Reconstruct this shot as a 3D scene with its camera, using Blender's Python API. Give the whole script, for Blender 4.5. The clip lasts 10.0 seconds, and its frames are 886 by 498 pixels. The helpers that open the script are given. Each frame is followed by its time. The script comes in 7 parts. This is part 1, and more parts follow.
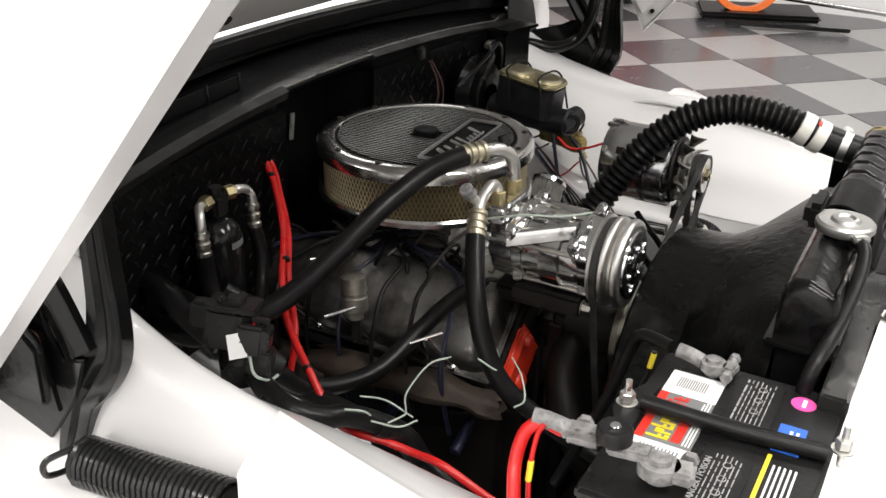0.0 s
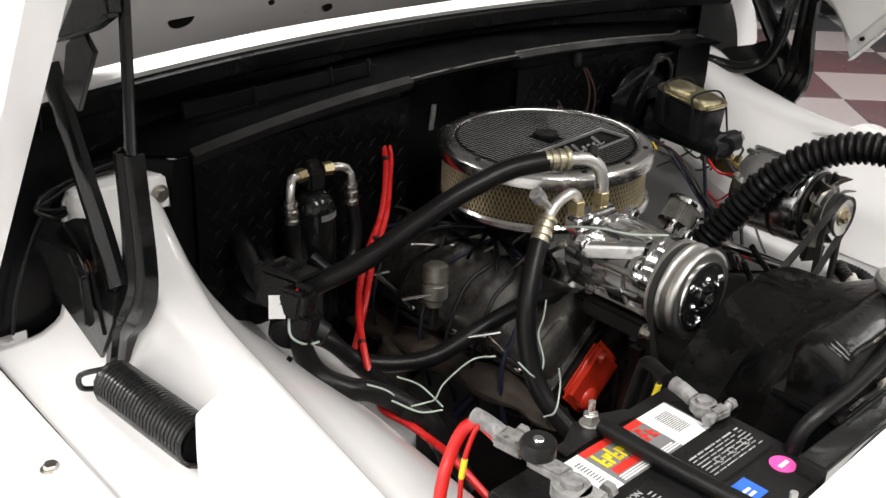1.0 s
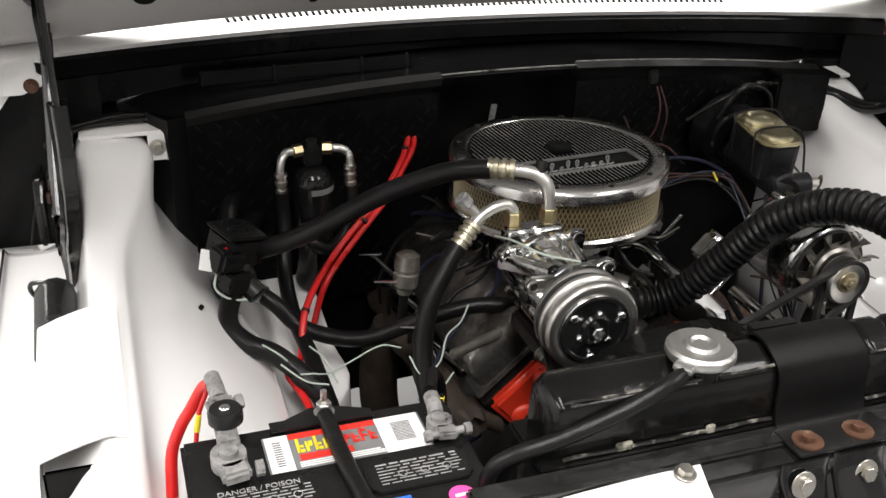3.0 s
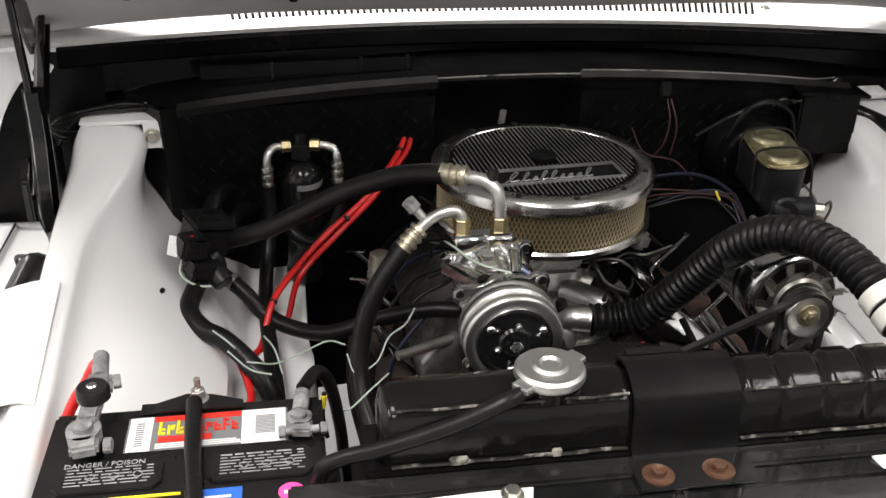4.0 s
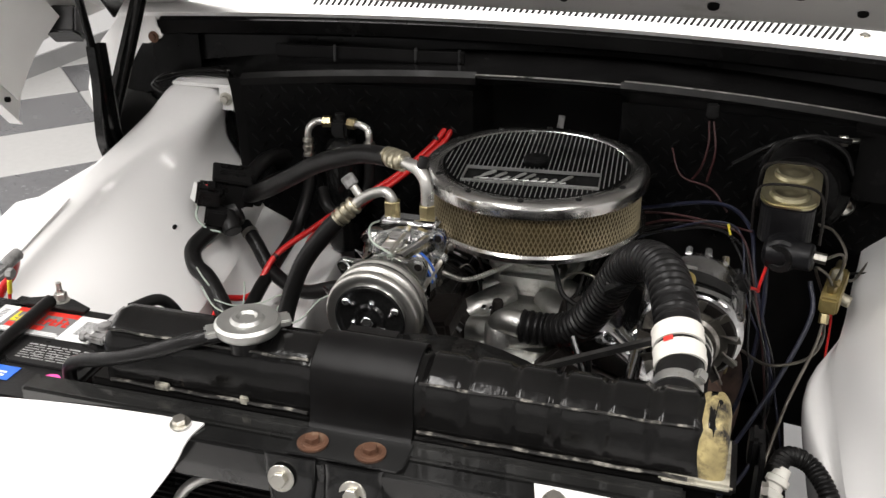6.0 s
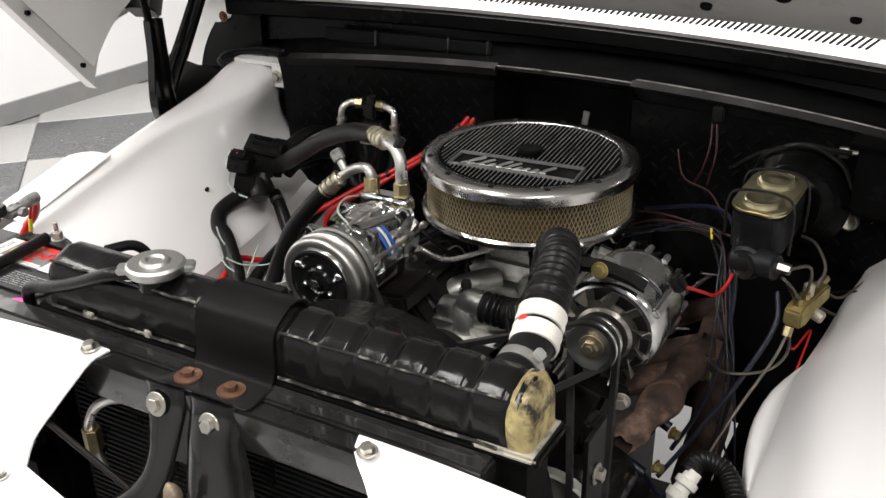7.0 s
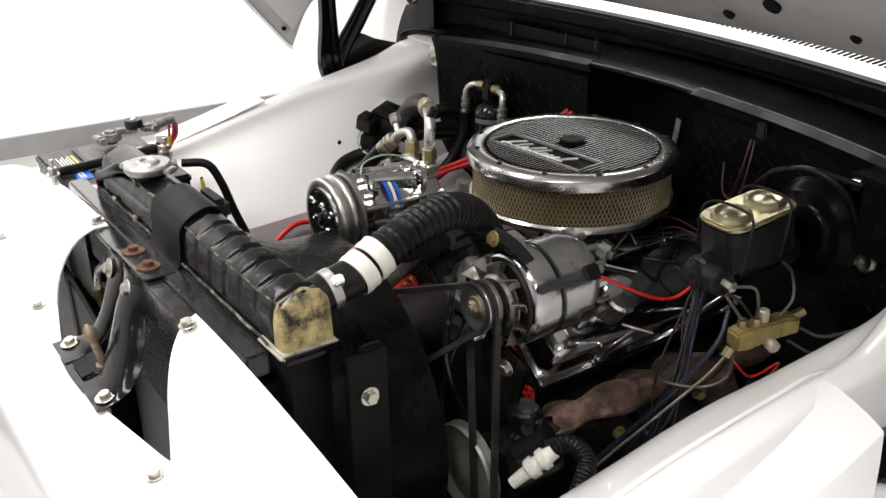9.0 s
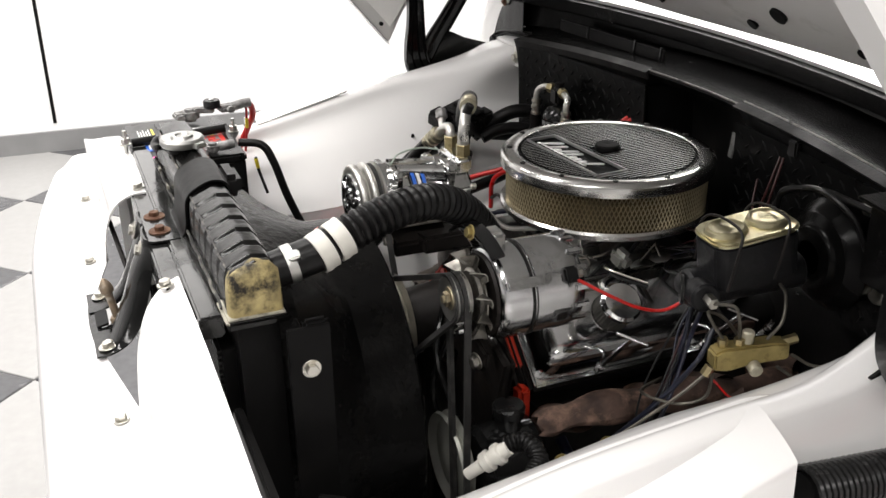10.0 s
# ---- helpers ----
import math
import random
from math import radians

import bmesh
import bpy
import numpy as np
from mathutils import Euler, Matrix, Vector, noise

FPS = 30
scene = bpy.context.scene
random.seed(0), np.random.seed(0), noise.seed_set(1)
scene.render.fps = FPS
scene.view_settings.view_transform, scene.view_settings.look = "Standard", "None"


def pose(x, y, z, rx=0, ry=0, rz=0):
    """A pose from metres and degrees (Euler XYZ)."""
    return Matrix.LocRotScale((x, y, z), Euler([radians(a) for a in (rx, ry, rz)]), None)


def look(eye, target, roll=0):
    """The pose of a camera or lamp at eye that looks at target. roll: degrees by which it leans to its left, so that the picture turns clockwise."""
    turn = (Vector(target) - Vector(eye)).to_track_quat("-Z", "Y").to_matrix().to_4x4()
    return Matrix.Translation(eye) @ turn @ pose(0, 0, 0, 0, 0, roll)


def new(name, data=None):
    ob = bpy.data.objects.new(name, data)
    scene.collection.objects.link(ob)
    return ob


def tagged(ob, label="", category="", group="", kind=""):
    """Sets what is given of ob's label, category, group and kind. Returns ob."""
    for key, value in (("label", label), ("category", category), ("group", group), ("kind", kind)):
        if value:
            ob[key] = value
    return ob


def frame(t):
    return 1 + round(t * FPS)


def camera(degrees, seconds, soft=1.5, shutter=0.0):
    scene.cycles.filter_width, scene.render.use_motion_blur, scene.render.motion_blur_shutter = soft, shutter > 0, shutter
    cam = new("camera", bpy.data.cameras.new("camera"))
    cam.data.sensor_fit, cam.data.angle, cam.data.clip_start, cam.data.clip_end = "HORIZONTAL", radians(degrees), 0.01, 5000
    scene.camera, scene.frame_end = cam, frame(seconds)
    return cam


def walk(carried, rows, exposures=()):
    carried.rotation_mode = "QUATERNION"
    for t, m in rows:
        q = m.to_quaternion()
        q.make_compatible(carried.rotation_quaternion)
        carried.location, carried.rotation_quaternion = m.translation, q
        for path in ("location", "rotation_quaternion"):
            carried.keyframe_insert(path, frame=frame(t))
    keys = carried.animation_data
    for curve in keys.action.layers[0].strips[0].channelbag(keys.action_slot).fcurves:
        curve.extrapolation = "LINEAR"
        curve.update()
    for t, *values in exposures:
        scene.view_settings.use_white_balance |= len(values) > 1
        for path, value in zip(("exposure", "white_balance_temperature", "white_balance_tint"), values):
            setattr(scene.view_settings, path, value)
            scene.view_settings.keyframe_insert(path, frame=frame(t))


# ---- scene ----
cam = camera(48.5, 10.0)
PATH = [
    (0, (-1.3301, -0.7632, 1.628), (0.2558, 0.1036, 0.772), 1.2),
    (0.5, (-1.2539, -0.8931, 1.628), (0.1475, 0.2495, 0.772), 1.5),
    (1, (-1.1631, -1.0149, 1.633), (0.066, 0.3085, 0.773), 1.8),
    (1.5, (-1.057, -1.1136, 1.643), (0.024, 0.3271, 0.774), 1.9),
    (2, (-0.9364, -1.2061, 1.652), (-0.0095, 0.3362, 0.78), 1.7),
    (2.5, (-0.8049, -1.2843, 1.661), (-0.0443, 0.3403, 0.778), 1.8),
    (4, (-0.3935, -1.4216, 1.687), (-0.1025, 0.3389, 0.784), 1.1),
    (4.5, (-0.2196, -1.4283, 1.689), (-0.1117, 0.3525, 0.785), 0.5),
    (5, (-0.0381, -1.4414, 1.688), (-0.1534, 0.342, 0.79), -0.1),
    (5.5, (0.1226, -1.4512, 1.679), (-0.2063, 0.3122, 0.795), -0.4),
    (7, (0.6159, -1.3802, 1.666), (-0.2711, 0.1869, 0.795), -0.9),
    (7.5, (0.7897, -1.3237, 1.655), (-0.2856, 0.1307, 0.801), -0.9),
    (8, (0.9299, -1.2581, 1.647), (-0.302, 0.0746, 0.805), -0.8),
    (8.5, (1.0631, -1.1771, 1.643), (-0.3172, 0.0064, 0.81), -0.8),
    (9, (1.1867, -1.0734, 1.637), (-0.3196, -0.0496, 0.81), -0.9),
    (9.5, (1.2766, -0.9627, 1.635), (-0.3391, -0.1215, 0.809), -0.9),
    (10, (1.3519, -0.8451, 1.626), (-0.3434, -0.1593, 0.816), -0.7),
]
walk(cam, [(t, look(eye, target, roll)) for t, eye, target, roll in PATH])

# ---- light and exposure ----
world = bpy.data.worlds.new("world")
scene.world = world
world.use_nodes = True
world.node_tree.nodes["Background"].inputs[0].default_value = (0.9, 0.95, 1.0, 1)
world.node_tree.nodes["Background"].inputs[1].default_value = 0.04
scene.view_settings.exposure = 0.40
LAMP = (178, 132, 205, 118)


def area_lamp(name, at, size, watts, aim=(0, 0, 0), colour=(1.0, 0.968, 0.942)):
    data = bpy.data.lights.new(name, "AREA")
    data.shape, data.size, data.size_y = "RECTANGLE", size[0], size[1]
    data.energy, data.color = watts, colour
    ob = new(name, data)
    ob.matrix_world = look(at, (at[0], at[1] + 1e-4, 0)) if aim == (0, 0, 0) else look(at, aim)
    return ob


# ---- materials ----
def material(name, colour, rough=0.5, metal=0.0, vary=0.12, scale=18.0, bump=0.0, bump_scale=120.0, coat=0.0, stain=None, stain_at=0.62, stain_scale=5.0, emit=0.0, spec=0.5):
    m = bpy.data.materials.new(name)
    m.use_nodes = True
    nt = m.node_tree
    n, l = nt.nodes, nt.links
    b = n["Principled BSDF"]
    b.inputs["Roughness"].default_value = rough
    b.inputs["Metallic"].default_value = metal
    b.inputs["Coat Weight"].default_value = coat
    b.inputs["Specular IOR Level"].default_value = spec
    tc = n.new("ShaderNodeTexCoord")
    a = n.new("ShaderNodeTexNoise")
    a.inputs["Scale"].default_value, a.inputs["Detail"].default_value = scale, 6
    l.new(tc.outputs["Object"], a.inputs["Vector"])
    r = n.new("ShaderNodeValToRGB")
    c = Vector(colour)
    r.color_ramp.elements[0].position, r.color_ramp.elements[1].position = 0.3, 0.7
    r.color_ramp.elements[0].color = (*(c * (1 - vary)), 1)
    r.color_ramp.elements[1].color = (*[min(1, v * (1 + vary)) for v in colour], 1)
    l.new(a.outputs["Fac"], r.inputs["Fac"])
    out = r.outputs["Color"]
    if stain:
        s = n.new("ShaderNodeTexNoise")
        s.inputs["Scale"].default_value, s.inputs["Detail"].default_value, s.inputs["Roughness"].default_value = stain_scale, 8, 0.65
        l.new(tc.outputs["Object"], s.inputs["Vector"])
        k = n.new("ShaderNodeMapRange")
        k.inputs["From Min"].default_value, k.inputs["From Max"].default_value = stain_at - 0.06, stain_at + 0.1
        l.new(s.outputs["Fac"], k.inputs["Value"])
        x = n.new("ShaderNodeMix")
        x.data_type = "RGBA"
        l.new(k.outputs["Result"], x.inputs["Factor"])
        l.new(out, x.inputs["A"])
        x.inputs["B"].default_value = (*stain, 1)
        out = x.outputs["Result"]
        rr = n.new("ShaderNodeMapRange")
        rr.inputs["To Min"].default_value, rr.inputs["To Max"].default_value = rough, min(1, rough + 0.25)
        l.new(k.outputs["Result"], rr.inputs["Value"])
        l.new(rr.outputs["Result"], b.inputs["Roughness"])
    else:
        rn = n.new("ShaderNodeTexNoise")
        rn.inputs["Scale"].default_value, rn.inputs["Detail"].default_value = scale * 0.6, 5
        l.new(tc.outputs["Object"], rn.inputs["Vector"])
        rr = n.new("ShaderNodeMapRange")
        rr.inputs["From Min"].default_value, rr.inputs["From Max"].default_value = 0.3, 0.7
        rr.inputs["To Min"].default_value, rr.inputs["To Max"].default_value = max(0.02, rough * 0.75), min(1, rough * 1.3 + 0.02)
        l.new(rn.outputs["Fac"], rr.inputs["Value"])
        l.new(rr.outputs["Result"], b.inputs["Roughness"])
    l.new(out, b.inputs["Base Color"])
    if bump:
        g = n.new("ShaderNodeTexNoise")
        g.inputs["Scale"].default_value, g.inputs["Detail"].default_value = bump_scale, 4
        l.new(tc.outputs["Object"], g.inputs["Vector"])
        u = n.new("ShaderNodeBump")
        u.inputs["Strength"].default_value, u.inputs["Distance"].default_value = bump, 0.002
        l.new(g.outputs["Fac"], u.inputs["Height"])
        l.new(u.outputs["Normal"], b.inputs["Normal"])
    if emit:
        b.inputs["Emission Color"].default_value = (*colour, 1)
        b.inputs["Emission Strength"].default_value = emit
    return m


WHITE = material("white_paint", (0.83, 0.82, 0.81), 0.22, 0, 0.02, 3, 0.06, 9, 0.5, (0.60, 0.56, 0.50), 0.72, 3.0)
WHITE_DULL = material("lit_skirt_white", (0.74, 0.73, 0.71), 0.38, 0, 0.04, 6, 0.08, 30, 0.2, (0.48, 0.43, 0.37), 0.68, 4.0)
HOOD_GREY = material("grey_primer", (0.50, 0.49, 0.48), 0.42, 0, 0.06, 4, 0.05, 40, 0.0, (0.36, 0.35, 0.33), 0.68, 6)
BLACK_PAINT = material("satin_black_paint", (0.0066, 0.0064, 0.0064), 0.32, 0, 0.35, 12, 0.3, 40, 0.0, (0.012, 0.011, 0.010), 0.68, 9, spec=0.07)
BLACK_GLOSS = material("gloss_black_paint", (0.007, 0.007, 0.007), 0.16, 0, 0.3, 12, 0.45, 40, 0.15, (0.02, 0.019, 0.017), 0.70, 14, spec=0.3)
BLACK_WORN = material("worn_black_paint", (0.0048, 0.0046, 0.0045), 0.19, 0, 0.4, 14, 0.8, 34, 0.12, (0.10, 0.075, 0.055), 0.735, 34, spec=0.18)
RUBBER = material("black_rubber", (0.0068, 0.0065, 0.0065), 0.33, 0, 0.3, 25, 0.25, 110, 0.0, (0.014, 0.013, 0.012), 0.68, 12, spec=0.2)
PLASTIC = material("black_plastic", (0.0088, 0.0086, 0.0086), 0.3, 0, 0.3, 30, 0.15, 200, spec=0.3)
CHROME = material("polished_chrome", (0.74, 0.74, 0.74), 0.12, 1.0, 0.06, 30, 0.12, 40, 0.0, (0.35, 0.33, 0.30), 0.70, 30)
ALU = material("cast_aluminium", (0.50, 0.50, 0.48), 0.36, 1.0, 0.15, 40, 0.3, 220, 0.0, (0.22, 0.20, 0.18), 0.62, 30)
STEEL = material("plated_steel", (0.55, 0.53, 0.48), 0.3, 1.0, 0.15, 40, 0.15, 120, 0.0, (0.30, 0.22, 0.14), 0.66, 40)
LEAD = material("grey_lead", (0.26, 0.255, 0.25), 0.6, 0.3, 0.45, 90, 0.9, 120, 0.0, (0.07, 0.065, 0.06), 0.58, 45)
ALU_PIPE = material("bare_aluminium_pipe", (0.62, 0.61, 0.58), 0.33, 0.9, 0.08, 50, 0.1, 150)
BRASS = material("brass", (0.44, 0.37, 0.21), 0.36, 1.0, 0.2, 50, 0.2, 150, 0.0, (0.20, 0.15, 0.07), 0.64, 40)
GOLD = material("yellow_zinc_plate", (0.52, 0.475, 0.31), 0.33, 1.0, 0.15, 30, 0.15, 60, 0.0, (0.35, 0.28, 0.14), 0.64, 25)
RED = material("red_cable", (0.52, 0.013, 0.012), 0.3, 0, 0.12, 30)
RED_LABEL = material("red_print", (0.62, 0.03, 0.02), 0.4, 0, 0.05, 30)
YELLOW = material("yellow_plastic", (0.75, 0.60, 0.03), 0.4, 0, 0.08, 30)
BLUE = material("blue_print", (0.03, 0.13, 0.55), 0.4, 0, 0.08, 30)
BLUE_WIRE = material("blue_wire", (0.009, 0.011, 0.030), 0.4, 0, 0.15, 30)
BLUE_LEAD = material("faded_blue_lead", (0.009, 0.011, 0.024), 0.4, 0, 0.3, 60, 0.0, 100, 0.0, (0.13, 0.135, 0.15), 0.67, 90)
PINK = material("pink_sticker", (0.85, 0.08, 0.35), 0.5, 0, 0.05, 30)
PAPER = material("white_label", (0.75, 0.75, 0.74), 0.5, 0, 0.04, 30)
GREY_PRINT = material("grey_print", (0.16, 0.16, 0.16), 0.45, 0, 0.06, 30)
PALE_WIRE = material("pale_green_wire", (0.42, 0.48, 0.42), 0.45, 0, 0.1, 30)
ORANGE = material("orange_engine_paint", (0.55, 0.032, 0.012), 0.35, 0, 0.2, 20, 0.2, 60, 0.0, (0.12, 0.05, 0.03), 0.62, 15)
RUST = material("rusty_cast_iron", (0.070, 0.042, 0.032), 0.75, 0.1, 0.6, 30, 1.0, 55, 0.0, (0.24, 0.15, 0.11), 0.57, 26)
IRON = material("dark_oily_iron", (0.012, 0.010, 0.009), 0.5, 0.2, 0.4, 25, 0.5, 60, 0.0, (0.035, 0.028, 0.022), 0.64, 14, spec=0.25)
PAPER_FILTER = material("tan_filter_paper", (0.085, 0.064, 0.030), 0.85, 0, 0.4, 14, 0.5, 120, 0.0, (0.06, 0.045, 0.025), 0.58, 10, spec=0.2)
TAPE = material("white_wrap", (0.72, 0.70, 0.64), 0.6, 0, 0.08, 40)
SPRING = material("black_spring_steel", (0.022, 0.022, 0.022), 0.22, 0.3, 0.2, 30, 0.1, 100)
CEILING = material("grey_ceiling_paint", (0.22, 0.22, 0.22), 0.7, 0, 0.1, 2, 0.05, 30)
WALL = material("white_wall_paint", (0.84, 0.84, 0.84), 0.55, 0, 0.015, 2, 0.03, 60)
BASEBOARD = material("grey_baseboard_vinyl", (0.22, 0.22, 0.22), 0.4, 0, 0.06, 8)
TILE_LIGHT = material("light_grey_floor_tile", (0.31, 0.306, 0.30), 0.30, 0, 0.05, 25, 0.03, 90, 0.0, (0.34, 0.33, 0.32), 0.66, 6)
TILE_DARK = material("charcoal_floor_tile", (0.070, 0.070, 0.074), 0.26, 0, 0.15, 30, 0.03, 90, 0.0, (0.14, 0.14, 0.14), 0.66, 6)
ORANGE_RIM = material("orange_painted_wheel", (0.80, 0.16, 0.02), 0.3, 0, 0.05, 20)
RUSTY_STEEL = material("rusty_steel", (0.12, 0.058, 0.034), 0.6, 0.5, 0.35, 40, 0.5, 120, 0.0, (0.30, 0.23, 0.16), 0.62, 40)
SOLDER = material("yellow_corrosion", (0.36, 0.29, 0.13), 0.55, 0.1, 0.5, 45, 1.0, 50, 0.1, (0.012, 0.009, 0.006), 0.54, 30)
SOLDER_WHITE = material("pale_corrosion", (0.42, 0.40, 0.33), 0.6, 0.1, 0.3, 30, 0.9, 60, 0.0, (0.03, 0.028, 0.024), 0.55, 34)
STEEL_CAP = material("bright_plated_steel", (0.52, 0.52, 0.50), 0.40, 1.0, 0.08, 40, 0.15, 120, 0.0, (0.38, 0.36, 0.33), 0.66, 40)
PULLEY = material("machined_pulley", (0.55, 0.54, 0.51), 0.36, 1.0, 0.1, 30, 0.1, 100, 0.0, (0.30, 0.27, 0.23), 0.68, 25)
PULLEY_PALE = material("pale_pulley", (0.30, 0.30, 0.27), 0.5, 0.6, 0.15, 20, 0.2, 60)
CHROME_DARK = material("polished_aluminium", (0.58, 0.58, 0.57), 0.15, 1.0, 0.12, 40, 0.25, 60, 0.0, (0.20, 0.19, 0.17), 0.62, 26)
BELT = material("worn_belt_rubber", (0.016, 0.0155, 0.015), 0.55, 0, 0.3, 40, 0.2, 90, 0.0, (0.055, 0.052, 0.048), 0.60, 30)
CHROME_SOFT = material("soft_chrome", (0.58, 0.57, 0.55), 0.22, 1.0, 0.05, 30, 0.06, 80, 0.0, (0.50, 0.48, 0.45), 0.70, 12)
MESH_WIRE = material("screen_wire", (0.34, 0.29, 0.19), 0.4, 0.9, 0.15, 30)
FIN = material("fin_aluminium", (0.55, 0.55, 0.54), 0.42, 0.9, 0.05, 40)
BRASS_DULL = material("dull_brass", (0.34, 0.27, 0.11), 0.5, 0.75, 0.25, 40, 0.4, 120, 0.0, (0.16, 0.12, 0.05), 0.62, 30)
LINE = material("dull_steel_line", (0.20, 0.19, 0.17), 0.42, 0.7, 0.2, 40)
GLOSS_RAIL = material("glossy_chipped_rail", (0.030, 0.030, 0.029), 0.16, 0.5, 0.5, 9, 0.4, 25, 0.4, (0.010, 0.010, 0.010), 0.56, 12, spec=0.5)
GLOSS_BAR = material("gloss_black_bar", (0.014, 0.014, 0.0138), 0.17, 0.2, 0.4, 10, 0.3, 25, 0.3, (0.006, 0.006, 0.006), 0.60, 12, spec=0.45)
WORN_EDGE = material("chipped_paint_edge", (0.012, 0.011, 0.010), 0.4, 0.2, 0.4, 40, 0.8, 90, 0.0, (0.34, 0.32, 0.28), 0.56, 60)
RED_DARK = material("dark_red_wire", (0.035, 0.006, 0.006), 0.45, 0, 0.15, 30)
RED_PAINT = material("red_car_paint", (0.45, 0.012, 0.012), 0.2, 0, 0.05, 10, 0, 1, 0.6)


# ---- mesh helpers ----
def thing(name, label, category, at=(0, 0, 0), group="", kind=""):
    ob = new(name)
    ob.empty_display_size = 0.05
    ob.location = at
    return tagged(ob, label, category, group, kind)


def base_of(ob):
    """The place of a thing or part in the world; nothing here is turned or scaled."""
    out = Vector((0, 0, 0))
    while ob is not None:
        out += ob.location
        ob = ob.parent
    return out


def part(name, bm, mat, parent=None, label="", smooth=40, at=None):
    """Links a bmesh, in world places, as one mesh object under a thing or part."""
    me = bpy.data.meshes.new(name)
    bmesh.ops.recalc_face_normals(bm, faces=bm.faces)
    base = Vector((0, 0, 0))
    if parent is not None:
        base = base_of(parent)
    if base.length > 0:
        bmesh.ops.translate(bm, verts=bm.verts, vec=-base)
    bm.to_mesh(me)
    bm.free()
    for mt in mat if isinstance(mat, (list, tuple)) else [mat]:
        me.materials.append(mt)
    ob = new(name, me)
    if smooth:
        me.shade_smooth()
        me.set_sharp_from_angle(angle=radians(smooth))
    if parent is not None:
        ob.parent = parent
    if label:
        ob["label"] = label
    return ob


def B():
    return bmesh.new()


def box(bm, c, s, rot=(0, 0, 0), bev=0.0, seg=2):
    m = Matrix.LocRotScale(c, Euler([radians(a) for a in rot]), s)
    r = bmesh.ops.create_cube(bm, size=1.0, matrix=m)
    if bev:
        es = list({e for v in r["verts"] for e in v.link_edges})
        bmesh.ops.bevel(bm, geom=es, offset=bev, segments=seg, affect="EDGES", clamp_overlap=True)
    return bm


def frame_of(d):
    d = Vector(d).normalized()
    u = d.orthogonal().normalized()
    if abs(d.z) < 0.95:
        u = Vector((0, 0, 1)).cross(d).normalized()
    return d, u, d.cross(u)


def lathe(bm, p0, d, profile, seg=32, start=0.0, sweep=360.0):
    """Turns a profile of (along, radius) pairs round the axis from p0 along d."""
    d, u, v = frame_of(d)
    p0 = Vector(p0)
    full = abs(sweep - 360) < 1e-6
    cols = seg if full else seg + 1
    rings = []
    for a, r in profile:
        ring = []
        for i in range(cols):
            t = radians(start + sweep * i / seg)
            ring.append(bm.verts.new(p0 + d * a + (u * math.cos(t) + v * math.sin(t)) * max(r, 1e-5)))
        rings.append(ring)
    for a, b in zip(rings, rings[1:]):
        for i in range(seg):
            j = (i + 1) % cols
            bm.faces.new((a[i], a[j], b[j], b[i]))
    return bm


def cyl(bm, p0, p1, r, r2=None, seg=20, bev=0.0):
    p0, p1 = Vector(p0), Vector(p1)
    n = (p1 - p0).length
    r2 = r if r2 is None else r2
    b = min(bev, n * 0.4, r * 0.4)
    prof = [(0, 0), (0, r - b), (b, r), (n - b, r2), (n, r2 - b), (n, 0)] if b else [(0, 0), (0, r), (n, r2), (n, 0)]
    return lathe(bm, p0, p1 - p0, prof, seg)


def hexnut(bm, p, d, r, h):
    d = Vector(d).normalized()
    return cyl(bm, Vector(p), Vector(p) + d * h, r, seg=6, bev=r * 0.08)


def bolt(bm, p, d, r=0.008, h=0.006, washer=1.7):
    d = Vector(d).normalized()
    p = Vector(p)
    cyl(bm, p, p + d * 0.0018, r * washer, seg=18, bev=0.0005)
    hexnut(bm, p + d * 0.0018, d, r, h)
    return bm


def spline(pts, n=8):
    """A smooth line through the points."""
    pts = [Vector(p) for p in pts]
    if len(pts) < 3:
        return [pts[0].lerp(pts[-1], i / n) for i in range(n + 1)]
    ext = [pts[0] * 2 - pts[1]] + pts + [pts[-1] * 2 - pts[-2]]
    out = []
    for i in range(1, len(ext) - 2):
        p0, p1, p2, p3 = ext[i - 1:i + 3]
        for k in range(n):
            t = k / n
            out.append(0.5 * (2 * p1 + (p2 - p0) * t + (2 * p0 - 5 * p1 + 4 * p2 - p3) * t * t + (3 * p1 - p0 - 3 * p2 + p3) * t ** 3))
    out.append(pts[-1])
    return out


